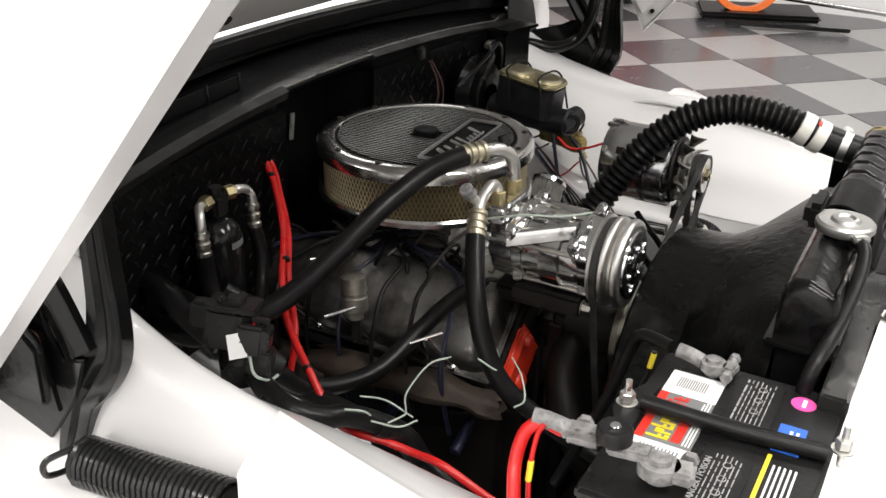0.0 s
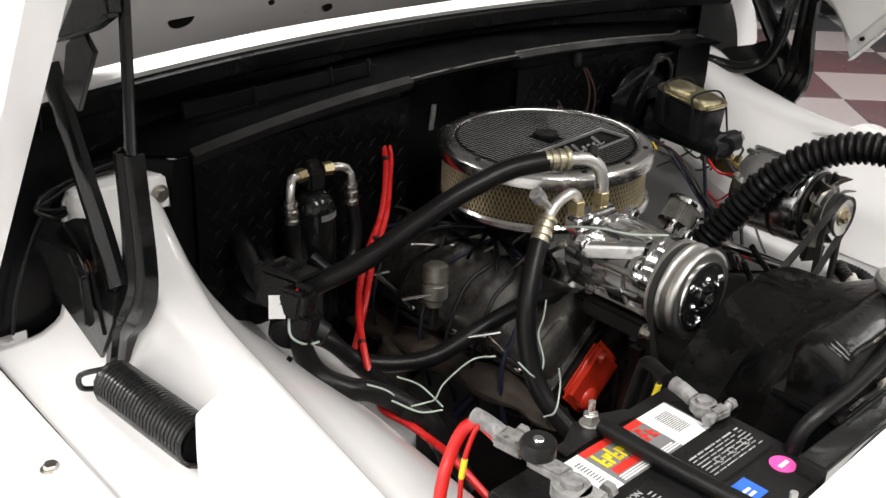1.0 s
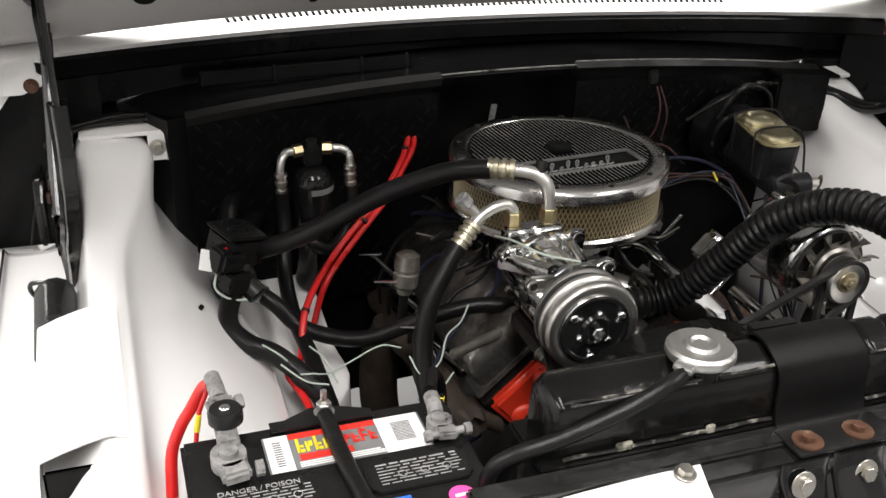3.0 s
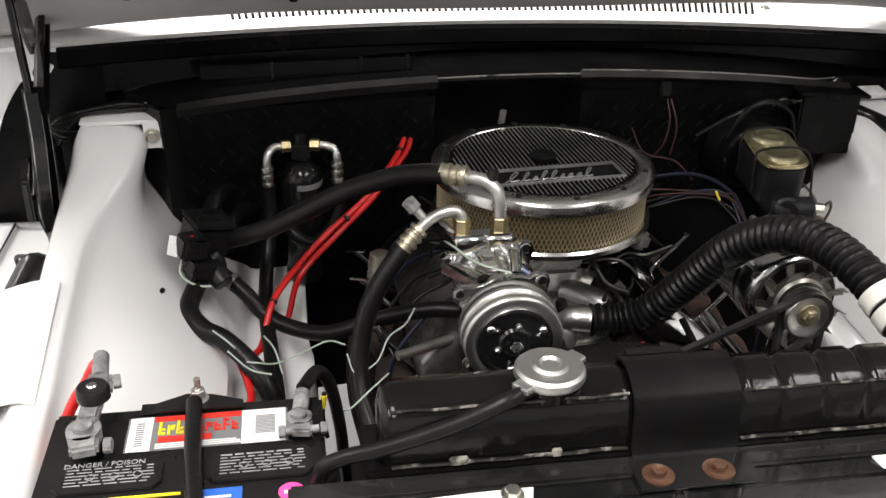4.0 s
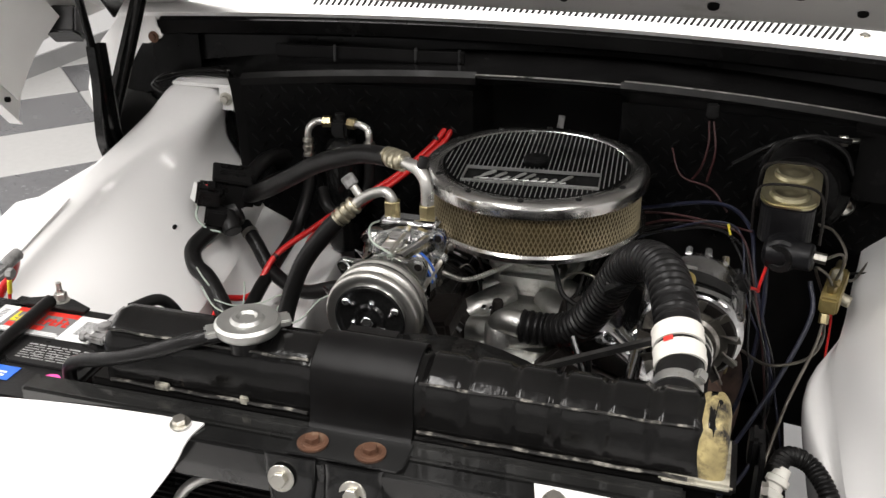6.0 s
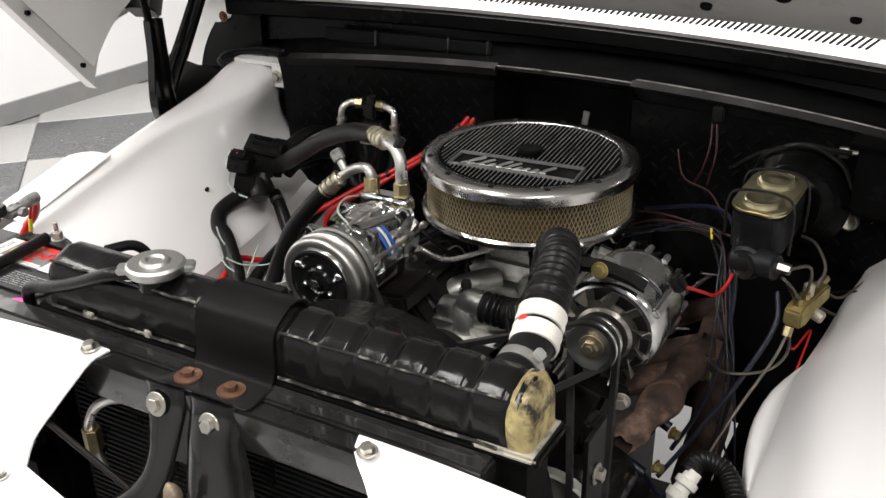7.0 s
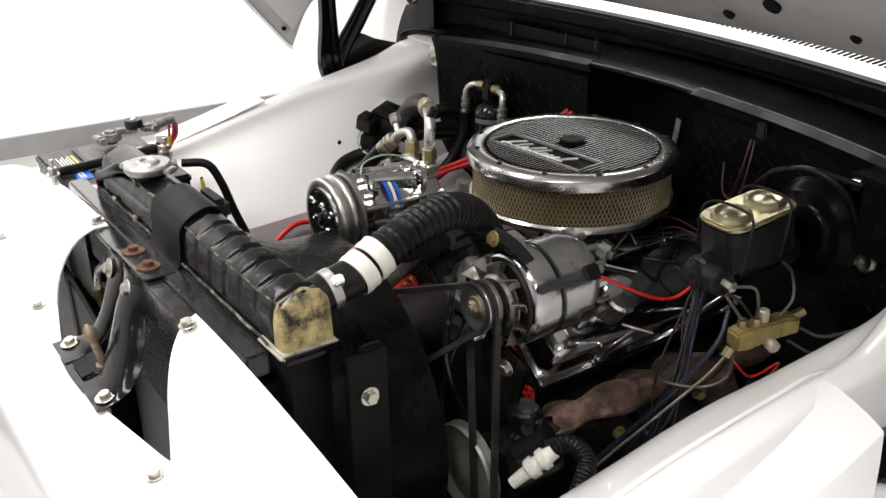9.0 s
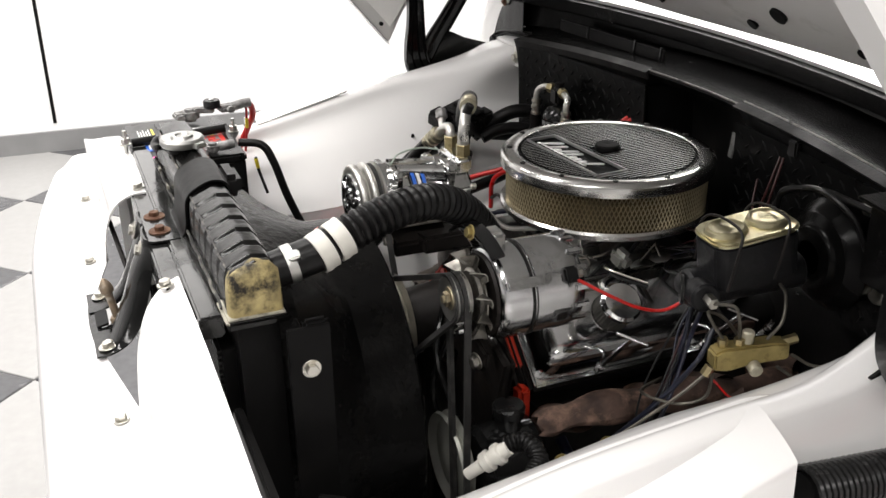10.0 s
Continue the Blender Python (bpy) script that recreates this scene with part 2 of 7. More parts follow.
def tube(bm, pts, r, seg=12, n=8, smooth=True, caps=True, ripple=0.0, pitch=0.01):
    """A round tube along a line; ripple gives a corrugated hose."""
    line = spline(pts, n) if smooth else [Vector(p) for p in pts]
    if ripple:
        length = sum((b - a).length for a, b in zip(line, line[1:]))
        count = max(8, int(length / pitch * 6))
        acc, dense, target = 0.0, [line[0]], length / count
        for a, b in zip(line, line[1:]):
            d = (b - a).length
            while acc + d >= target * len(dense) and len(dense) < count:
                dense.append(a.lerp(b, (target * len(dense) - acc) / d))
            acc += d
        line = dense + [line[-1]]
    d0 = (line[1] - line[0]).normalized()
    _, u, v = frame_of(d0)
    rings, dist = [], 0.0
    for i, p in enumerate(line):
        d = (line[min(i + 1, len(line) - 1)] - line[max(i - 1, 0)]).normalized()
        u = (u - d * u.dot(d)).normalized()
        v = d.cross(u)
        if i:
            dist += (p - line[i - 1]).length
        rad = r
        if ripple:
            w = 0.5 + 0.5 * math.cos(2 * math.pi * dist / pitch)
            rad = r - ripple * (1 - w) ** 2
        rings.append([bm.verts.new(p + (u * math.cos(2 * math.pi * k / seg) + v * math.sin(2 * math.pi * k / seg)) * rad) for k in range(seg)])
    for a, b in zip(rings, rings[1:]):
        for k in range(seg):
            bm.faces.new((a[k], a[(k + 1) % seg], b[(k + 1) % seg], b[k]))
    if caps:
        bm.faces.new(rings[0][::-1])
        bm.faces.new(rings[-1])
    return bm


def prism(bm, poly, depth, m=None, bev=0.0):
    """An outline in a plane, given depth along its own z, set by the matrix m."""
    vs = [bm.verts.new((*p, 0)) for p in poly]
    f = bm.faces.new(vs)
    r = bmesh.ops.extrude_face_region(bm, geom=[f])
    top = [v for v in r["geom"] if isinstance(v, bmesh.types.BMVert)]
    bmesh.ops.translate(bm, verts=top, vec=(0, 0, depth))
    allv = vs + top
    if bev:
        es = list({e for v in allv for e in v.link_edges})
        res = bmesh.ops.bevel(bm, geom=es, offset=bev, segments=2, affect="EDGES", clamp_overlap=True)
        allv = list({v for f2 in res["faces"] for v in f2.verts} | {v for v in allv if v.is_valid})
    if m is not None:
        bmesh.ops.transform(bm, matrix=m, verts=[v for v in allv if v.is_valid])
    return bm


def loft(bm, rows, thick=0.0, fine=1, along=1):
    """A sheet through rows of points, smoothed across and along, with thickness."""
    rows = [spline(r, fine) if fine > 1 else [Vector(p) for p in r] for r in rows]
    if along > 1:
        cols = [spline([r[i] for r in rows], along) for i in range(len(rows[0]))]
        rows = [[c[j] for c in cols] for j in range(len(cols[0]))]
    grid = [[bm.verts.new(p) for p in r] for r in rows]
    faces = []
    for a, b in zip(grid, grid[1:]):
        for i in range(len(a) - 1):
            faces.append(bm.faces.new((a[i], a[i + 1], b[i + 1], b[i])))
    if thick:
        bmesh.ops.recalc_face_normals(bm, faces=faces)
        bmesh.ops.solidify(bm, geom=faces, thickness=thick)
    return bm


def helix(p0, p1, r, turns, per=16):
    d, u, v = frame_of(Vector(p1) - Vector(p0))
    n = int(turns * per)
    return [Vector(p0).lerp(Vector(p1), i / n) + (u * math.cos(2 * math.pi * i / per) + v * math.sin(2 * math.pi * i / per)) * r for i in range(n + 1)]


def ring_plate(bm, c, r_out, r_in, z0, z1, seg=48):
    return lathe(bm, (c[0], c[1], 0), (0, 0, 1), [(z0, r_in), (z0, r_out), (z1, r_out), (z1, r_in), (z0, r_in)], seg)


# ---- the room ----
def slab(name, c, s, mat, label, cat, turn=(0, 0, 0)):
    ob = part(name, box(B(), c, s, turn), mat, None, smooth=0)
    return tagged(ob, label, cat, kind="structure")


floor = slab("floor", (1.2, 0.6, -0.06), (12.0, 13.0, 0.1), BASEBOARD, "dark floor slab under the checkered tiles", "floor")
slab("ceiling", (1.2, 0.6, 4.1), (12.0, 13.0, 0.1), CEILING, "plain grey showroom ceiling", "ceiling")
slab("wall_west", (-4.064, 0.6, 2.0), (0.12, 13.0, 4.1), WALL, "white painted showroom wall with panel joint", "wall", (0, 0, -3.4))
slab("wall_east", (7.26, 0.6, 2.0), (0.12, 13.0, 4.1), WALL, "white painted showroom wall", "wall")
slab("wall_north", (1.5, 7.1, 2.0), (11.3, 0.12, 4.1), WALL, "white painted showroom wall", "wall")
slab("wall_south", (1.35, -5.9, 2.0), (11.6, 0.12, 4.1), WALL, "white painted showroom wall", "wall")
slab("baseboard", (-3.993, 0.6, 0.055), (0.02, 12.8, 0.11), BASEBOARD, "grey vinyl baseboard along the white wall", "baseboard", (0, 0, -3.4))
slab("trim_wall_joint", (-4.088, -0.85, 2.1), (0.006, 0.017, 3.9), BLACK_PAINT, "thin dark vertical joint in the white wall", "trim", (0, 0, -3.4))
area_lamp("ceiling_light_a", (-0.9, -1.2, 3.9), (0.5, 5.5), LAMP[0])
area_lamp("ceiling_light_b", (1.7, -1.2, 3.9), (0.5, 5.5), LAMP[1])
area_lamp("ceiling_light_c", (-3.0, 0.5, 3.9), (0.5, 6.0), LAMP[2])
area_lamp("ceiling_light_d", (4.3, 0.8, 3.9), (0.5, 6.0), LAMP[3])

# ---- the truck's body ----
MID = -0.025
truck = thing("truck_body", "white pickup truck front body with its engine bay open", "truck", (0, 0.9, 0))


def cowl_z(x):
    return 1.262 - 0.012 * x


def cowl_y(x):
    return 0.274 - 0.22 * x * x


def wall_y(x):
    return 0.168 - 0.06 * (x / 0.6) ** 2


def wall_back(x):
    """The firewall steps back beside the fenders."""
    k = min(1, max(0, (abs(x + 0.02) - 0.575) / 0.045))
    return wall_y(x) + (0.185 - wall_y(x)) * k


def wall_z(x):
    return 1.192 - 0.06 * x * x


xs = [-0.83 + 1.62 * i / 40 for i in range(41)]
part("cowl_panel", loft(B(), [[(x, cowl_y(x) + 0.010, cowl_z(x) - 0.006), (x, cowl_y(x) + 0.004, cowl_z(x) + 0.002), (x, cowl_y(x) + 0.012, cowl_z(x) + 0.007), (x, cowl_y(x) + 0.10, cowl_z(x) + 0.026), (x, cowl_y(x) + 0.34, cowl_z(x) + 0.05)] for x in xs], 0.002), WHITE, truck, "white cowl panel with air slots")


def slot_mesh():
    me = bpy.data.meshes.new("vent_slot")
    bm = box(B(), (0, 0, 0), (0.0046, 0.046, 0.003), (11.5, 0, 0), 0.0008, 1)
    bm.to_mesh(me)
    bm.free()
    me.materials.append(BLACK_PAINT)
    return me


SLOT = slot_mesh()
for i in range(84):
    x = -0.483 + 0.94 * i / 83
    o = new("vent_slot", SLOT)
    o.parent = truck
    o.matrix_basis = Matrix.Translation(Vector((x, cowl_y(x) + 0.056, cowl_z(x) + 0.0172)) - truck.location) @ Euler((0, 0, -0.12 - 0.5 * x)).to_matrix().to_4x4()
for x in (-0.515, 0.482):
    part("cowl_screw", bolt(B(), (x, cowl_y(x) + 0.06, cowl_z(x) + 0.0178), (0, -0.22, 1), 0.005, 0.003, 1.8), STEEL, truck)
COWL_BLACK = material("gloss_black_cowl", (0.0035, 0.0034, 0.0034), 0.24, 0, 0.4, 10, 0.5, 22, 0.0, (0.010, 0.009, 0.009), 0.70, 7, spec=0.10)
# black cowl face with a shadowed recess, ledge and folded lip
part("cowl_face", loft(B(), [[(x, cowl_y(x) + 0.014, cowl_z(x) - 0.003), (x, cowl_y(x) + 0.003, cowl_z(x) - 0.012), (x, cowl_y(x) + 0.004, cowl_z(x) - 0.036), (x, cowl_y(x) + 0.012, cowl_z(x) - 0.041), (x, cowl_y(x) + 0.046, cowl_z(x) - 0.044), (x, cowl_y(x) + 0.040, wall_z(x) + 0.012), (x, wall_back(x) + 0.040, wall_z(x) + 0.003), (x, wall_back(x) + 0.014, wall_z(x) + 0.001)] for x in xs if -0.772 < x < 0.79], 0.003), COWL_BLACK, truck, "black inner cowl face")
part("cowl_recess", box(B(), (-0.36, wall_y(-0.36) + 0.068, 1.206), (0.36, 0.006, 0.026), (-5, 0, 4), 0.004), BLACK_PAINT, truck, "dark recessed cowl drain panel")
for x in (-0.42, -0.27, -0.19):
    part("cowl_clip", box(B(), (x, wall_y(x) + 0.062, 1.207), (0.005, 0.006, 0.030), (-5, 0, 4), 0.001), BLACK_GLOSS, truck)
def recess(x):
    """The middle of the firewall is set back behind the engine."""
    return 0.085 * min(1, max(0, (0.135 - abs(x + 0.02)) / 0.012))


fx = [-0.79 + 1.54 * i / 64 for i in range(65)]
part("firewall", loft(B(), [[(x, wall_back(x) + 0.010, wall_z(x)), (x, wall_back(x) + 0.016 + recess(x) * 0.3, wall_z(x) - 0.02), (x, wall_back(x) + 0.018 + recess(x), wall_z(x) - 0.03), (x, wall_back(x) + 0.024 + recess(x), 1.1), (x, wall_back(x) + 0.035 + recess(x), 0.9), (x, wall_back(x) + 0.08 + recess(x), 0.55)] for x in fx], 0.004), BLACK_PAINT, truck, "black painted firewall")
# diamond tread insulation plates on the firewall
def tread(name, x0, x1, z0, z1, y_off):
    bm = loft(B(), [[(x0 + (x1 - x0) * i / 14, wall_y(x0 + (x1 - x0) * i / 14) + y_off + 0.008 * (1.17 - z) / 0.3, z) for i in range(15)] for z in (z1, (z0 + z1) / 2, z0)], 0.003)
    return part(name, bm, TREAD, truck, "black diamond tread insulation panel")


TREAD = material("black_tread_plate", (0.0035, 0.0035, 0.0035), 0.32, 0, 0.3, 30, 0.2, 120, spec=0.07)


# raised marks get a lighter colour than the plate, for their small glints
TREAD_MARK = material("glinting_tread_marks", (0.006, 0.006, 0.006), 0.34, 0, 0.4, 30, spec=0.07)


def lozenges(x0, x1, z0, z1, y_off):
    """Raised tread marks, turned one way and the other in rows."""
    bm = B()
    rows_, cols = int((z1 - z0) / 0.0155), int((x1 - x0) / 0.031)
    for j in range(rows_):
        for i in range(cols):
            x = x0 + 0.016 + 0.031 * i + (0.0155 if j % 2 else 0)
            z = z0 + 0.012 + 0.0155 * j
            if x > x1 - 0.012:
                continue
            y = wall_y(x) + y_off + 0.008 * (1.17 - z) / 0.3 - 0.0036
            a = radians(45 if (j % 2) else -45)
            c_, s_ = math.cos(a) * 0.0105, math.sin(a) * 0.0105
            n_, m_ = -math.sin(a) * 0.0030, math.cos(a) * 0.0030
            base = [bm.verts.new((x + u, y, z + w)) for u, w in ((c_, s_), (n_, m_), (-c_, -s_), (-n_, -m_))]
            tops = [bm.verts.new((x + u * 0.55, y - 0.0016, z + w * 0.55)) for u, w in ((c_, s_), (n_, m_), (-c_, -s_), (-n_, -m_))]
            for k in range(4):
                bm.faces.new((base[k], base[(k + 1) % 4], tops[(k + 1) % 4], tops[k]))
            bm.faces.new(tops)
    bmesh.ops.recalc_face_normals(bm, faces=bm.faces)
    return bm


for x0, x1, z0 in ((-0.572, -0.15, 0.80), (0.11, 0.55, 0.95)):
    marks = part("tread_pattern", lozenges(x0, x1, z0, 1.158, 0.006 if x0 < 0 else 0.008), TREAD_MARK, truck, "raised diamond tread marks", smooth=0)
    tagged(marks, kind="stuff")
tread("insulation_panel", -0.572, -0.15, 0.80, 1.165, 0.006)
tread("insulation_panel", 0.11, 0.55, 0.95, 1.165, 0.008)


def seal(x0, x1, deep, n=14):
    pts = [x0 + (x1 - x0) * i / n for i in range(n + 1)]
    return part("seal_strip", loft(B(), [[(x, wall_y(x) + 0.003, wall_z(x) - deep), (x, wall_y(x) - 0.003, wall_z(x) + 0.000), (x, wall_y(x) + 0.012, wall_z(x) + 0.007)] for x in pts], 0.005), SEAL, truck, "dark grey rubber seal strip")


SEAL = material("grey_rubber_seal", (0.0075, 0.0073, 0.0072), 0.6, 0, 0.2, 30, 0.3, 200, spec=0.2)
seal(-0.572, -0.145, 0.014)
seal(0.105, 0.58, 0.006)
# pale broken colour along the flange lip paints its glint
FLANGE = material("flange_edge_glint", (0.20, 0.19, 0.18), 0.4, 0.7, 0.3, 30, 0.4, 120, 0.0, (0.02, 0.02, 0.02), 0.58, 30)
part("flange_edge", tube(B(), [(x, wall_back(x) + 0.007, wall_z(x) + 0.003) for x in [-0.150 + 0.26 * i / 10 for i in range(11)]], 0.0016, 6, 2), FLANGE, truck, "bright line painted as the glint on the firewall flange")
part("flange_edge", tube(B(), [(x, wall_back(x) + 0.016, wall_z(x) + 0.007) for x in [0.11 + 0.46 * i / 10 for i in range(11)]], 0.0013, 6, 2), FLANGE, truck)
part("wall_tab", box(B(), (-0.010, 0.266, 1.078), (0.012, 0.003, 0.048), (0, 8, 0), 0.001), LEAD, truck, "pale metal strip on the firewall")
part("wall_tab", box(B(), (0.258, wall_y(0.25) + 0.004, 1.166), (0.020, 0.012, 0.026), (0, 0, 0), 0.003), PLASTIC, truck, "black wiring clip")
part("wall_plug", lathe(B(), (0.480, wall_y(0.48) + 0.006, 1.033), (0, -1, 0.1), [(0, 0.017), (0.004, 0.016), (0.007, 0.012), (0.005, 0.006), (0.004, 0)], 24), STEEL, truck, "round metal plug")
# side box and its bolt on the driver's side of the firewall
part("side_box", box(B(), (0.535, 0.112, 1.115), (0.105, 0.05, 0.11), (0, 0, -5), 0.004), COWL_BLACK, truck, "black steel bracket box")
part("side_box_lid", box(B(), (0.535, 0.105, 1.172), (0.125, 0.065, 0.006), (0, 3, -5), 0.002), COWL_BLACK, truck)
bm = cyl(B(), (0.44, 0.115, 1.148), (0.485, 0.118, 1.150), 0.004, seg=10)
hexnut(bm, (0.452, 0.116, 1.148), (1, 0.06, 0.04), 0.009, 0.014)
part("clevis", bm, STEEL, truck, "plated clevis bolt")


def ridge_drop(y):
    """The driver's fender ridge runs flatter than the passenger's."""
    for (y0, d0), (y1, d1) in zip(DROPS, DROPS[1:]):
        if y0 >= y >= y1:
            return d0 + (d1 - d0) * (y0 - y) / (y0 - y1)
    return 0.0


DROPS = ((0.20, 0.0), (0.115, -0.010), (0.05, -0.024), (-0.03, -0.028), (-0.13, -0.030), (-0.25, -0.012), (-0.42, 0.010), (-0.58, 0.012), (-0.80, 0.0))


# inner fenders: stations along y of points across
def rows_of(sign):
    out = []
    st = [  # y, ridge z, inner ridge x, mid apron (x, z), low apron (x, z)
        (0.170, 1.142, -0.648, (-0.640, 1.036), (-0.560, 0.925)),
        (0.115, 1.137, -0.644, (-0.636, 1.036), (-0.556, 0.921)),
        (0.050, 1.116, -0.655, (-0.624, 1.020), (-0.543, 0.912)),
        (-0.030, 1.098, -0.672, (-0.610, 1.00), (-0.530, 0.905)),
        (-0.130, 1.080, -0.688, (-0.594, 0.977), (-0.512, 0.90)),
        (-0.250, 1.056, -0.690, (-0.585, 0.965), (-0.510, 0.89)),
        (-0.420, 1.018, -0.690, (-0.590, 0.945), (-0.515, 0.88)),
        (-0.580, 0.985, -0.690, (-0.600, 0.935), (-0.53, 0.88)),
        (-0.740, 0.958, -0.690, (-0.600, 0.925), (-0.53, 0.87)),
    ]
    for y, rz, xi, a, b in st:
        g = 0.952 - 0.03 * max(0, -y - 0.2)
        rz += ridge_drop(y) if sign > 0 else 0
        zs = 0.860 + 0.175 * (y - 0.15)
        low = [(-0.492, zs + 0.022), (-0.470, zs + 0.006), (-0.396, zs), (-0.386, zs - 0.02), (-0.384, 0.66)]
        if y < -0.2:
            low = [(b[0] + 0.006, b[1] - 0.03), (b[0] + 0.008, b[1] - 0.06), (b[0] + 0.010, b[1] - 0.10), (b[0] + 0.011, b[1] - 0.15), (b[0] + 0.012, 0.66)]
        if sign > 0:
            b = (b[0] - 0.016, b[1])
            k = 0.030 if -0.30 < y < -0.10 else 0.0
            b = (b[0], b[1] + 0.04 * min(1, max(0, (y + 0.13) / 0.2)))
            low = [(b[0] + 0.004, b[1] - 0.014), (b[0] + 0.004 + k * 0.5, b[1] - 0.03), (b[0] + 0.004 + k, b[1] - 0.036), (b[0] + 0.004 + k, b[1] - 0.08), (b[0] + 0.004, 0.66)]
        r = [(-0.985, 0.42), (-0.987, 0.62), (-0.985, g - 0.16), (-0.972, g - 0.06), (-0.955, g - 0.010), (-0.935, g + 0.004), (-0.880, g + 0.012), (-0.862, g + 0.010), (-0.853, g + 0.002), (-0.81, g), (-0.775, g + 0.008), (-0.750, g + 0.04), (-0.733, max(rz - 0.012, g + 0.05)), (-0.722 + 0.018 * min(1, max(0, (y + 0.05) / 0.15)), rz), (xi, rz - 0.004), (xi + 0.018, rz - 0.030), a, b, (b[0] + 0.003, b[1] - 0.006)] + low
        out.append([(x if sign < 0 else 2 * MID - x, y, z) for x, z in r])
    return out


for s, lab in ((-1, "white passenger inner fender"), (1, "white driver inner fender")):
    shell = part("inner_fender", loft(B(), rows_of(s), 0.0, 3, 4), WHITE, truck, lab, smooth=60)
    wall = shell.modifiers.new("sheet", "SOLIDIFY")
    wall.thickness, wall.offset = 0.0025, 0.0
    f = lambda x: x if s < 0 else 2 * MID - x
    # folded top bracket at the rear, seam line, fender bolts
    part("fender_bracket", box(B(), (f(-0.665), 0.160, 1.1475), (0.127, 0.046, 0.007), (6, 0, 0), 0.002), WHITE, truck, "white folded fender bracket")
    bm = box(B(), (f(-0.602), 0.152, 1.122), (0.005, 0.034, 0.044), (0, 0, 0), 0.001)
    part("bracket_ear", bm, ALU, truck)
    part("bracket_bolt", bolt(B(), (f(-0.616), 0.134, 1.124), (0, -1, 0), 0.008, 0.008, 1.6), STEEL, truck)
    part("bracket_face", box(B(), (f(-0.616), 0.137, 1.124), (0.028, 0.004, 0.044), (0, 0, 0), 0.001), WHITE, truck)
    part("seam", tube(B(), [(f(-0.863), 0.17, 0.9625), (f(-0.863), -0.25, 0.960), (f(-0.862), -0.72, 0.945)], 0.0022, 6, 8), SEAL, truck)
    if s > 0:
        part("fender_flange", tube(B(), [(f(x + 0.010), y, z - 0.012 + (ridge_drop(y) if s > 0 else 0)) for x, y, z in ((-0.692, -0.13, 1.066), (-0.689, -0.19, 1.068), (-0.690, -0.25, 1.056), (-0.690, -0.42, 1.018), (-0.690, -0.58, 0.985), (-0.690, -0.70, 0.962))], 0.0045, 8, 6), WHITE, truck, "folded white flange")
    for y in (-0.125, -0.50):
        part("fender_bolt", bolt(B(), (f(-0.893), y, 0.962 - 0.03 * max(0, -y - 0.2)), (0, 0, 1), 0.008, 0.006, 1.5), STEEL, truck)
    # sheet metal box that anchors the hinge spring
    bm = loft(B(), [[(f(-0.795), -0.262, 0.955), (f(-0.792), -0.262, 1.045), (f(-0.782), -0.258, 1.060), (f(-0.732), -0.250, 1.072), (f(-0.700), -0.240, 1.068)],
                    [(f(-0.80), -0.36, 0.95), (f(-0.795), -0.36, 1.020), (f(-0.785), -0.36, 1.034), (f(-0.725), -0.35, 1.044), (f(-0.700), -0.35, 1.040)],
                    [(f(-0.80), -0.455, 0.945), (f(-0.795), -0.455, 1.000), (f(-0.785), -0.455, 1.012), (f(-0.725), -0.445, 1.022), (f(-0.700), -0.445, 1.016)]], 0.003, 3, 4)
    if s > 0:
        bmesh.ops.translate(bm, verts=bm.verts, vec=(0.004, 0.034, -0.018))
    part("spring_anchor", bm, WHITE, truck, "white folded spring anchor box")
    part("anchor_opening", box(B(), (f(-0.755), -0.4555, 0.972), (0.07, 0.006, 0.05), (0, 0, 0), 0.004), BLACK_PAINT, truck)
    # black rear splash panel behind the wheel arch side
    f = (lambda x: x) if s < 0 else (lambda x: -x)
    black = [(-0.905, 0.955), (-0.896, 1.005), (-0.880, 1.060), (-0.870, 1.106), (-0.856, 1.144), (-0.834, 1.181), (-0.810, 1.211), (-0.772, 1.250)]
    bm = loft(B(), [[(f(x), 0.195, z) for x, z in black], [(f(-0.78), 0.19, z) for x, z in black], [(f(-0.69), 0.186, z) for x, z in black]], 0.003, 2, 3)
    part("side_panel", bm, COWL_BLACK, truck, "black cowl side panel")
    jamb = [(-0.902, 0.94), (-0.916, 0.984), (-0.934, 1.010), (-0.949, 1.045), (-0.959, 1.099), (-0.947, 1.138), (-0.911, 1.199), (-0.862, 1.250)]
    bm = loft(B(), [[(f(x), 0.203, z) for x, z in jamb], [(f(x + 0.004), 0.199, z) for x, z in jamb], [(f(x + 0.09), 0.200, z) for x, z in jamb]], 0.003, 1, 3)
    part("door_jamb", bm, WHITE, truck, "white curved cowl side flange")
    bm = loft(B(), [[(f(x), y, z) for x, z in jamb] for y in (0.204, 0.70)], 0.003, 1, 3)
    part("cowl_side", bm, WHITE, truck, "white cowl side")
    ear = [(-0.832, 1.204), (-0.800, 1.204), (-0.770, 1.216), (-0.762, 1.228), (-0.775, 1.236), (-0.777, 1.262), (-0.835, 1.262)]
    bm = prism(B(), [(f(x), z) for x, z in ear], 0.004, Matrix(((1, 0, 0, 0), (0, 0, 1, 0.186), (0, 1, 0, 0), (0, 0, 0, 1))), 0.001)
    part("cowl_ear", bm, WHITE, truck, "white folded cowl end with a bolt")
    part("cowl_ear_bolt", bolt(B(), (f(-0.785), 0.185, 1.218), (0, -1, 0), 0.007, 0.005, 1.6), RUSTY_STEEL, truck)
part("apron_hole", cyl(B(), (-0.5945, -0.127, 0.9775), (-0.590, -0.127, 0.983), 0.0035, seg=12), BLACK_PAINT, truck)
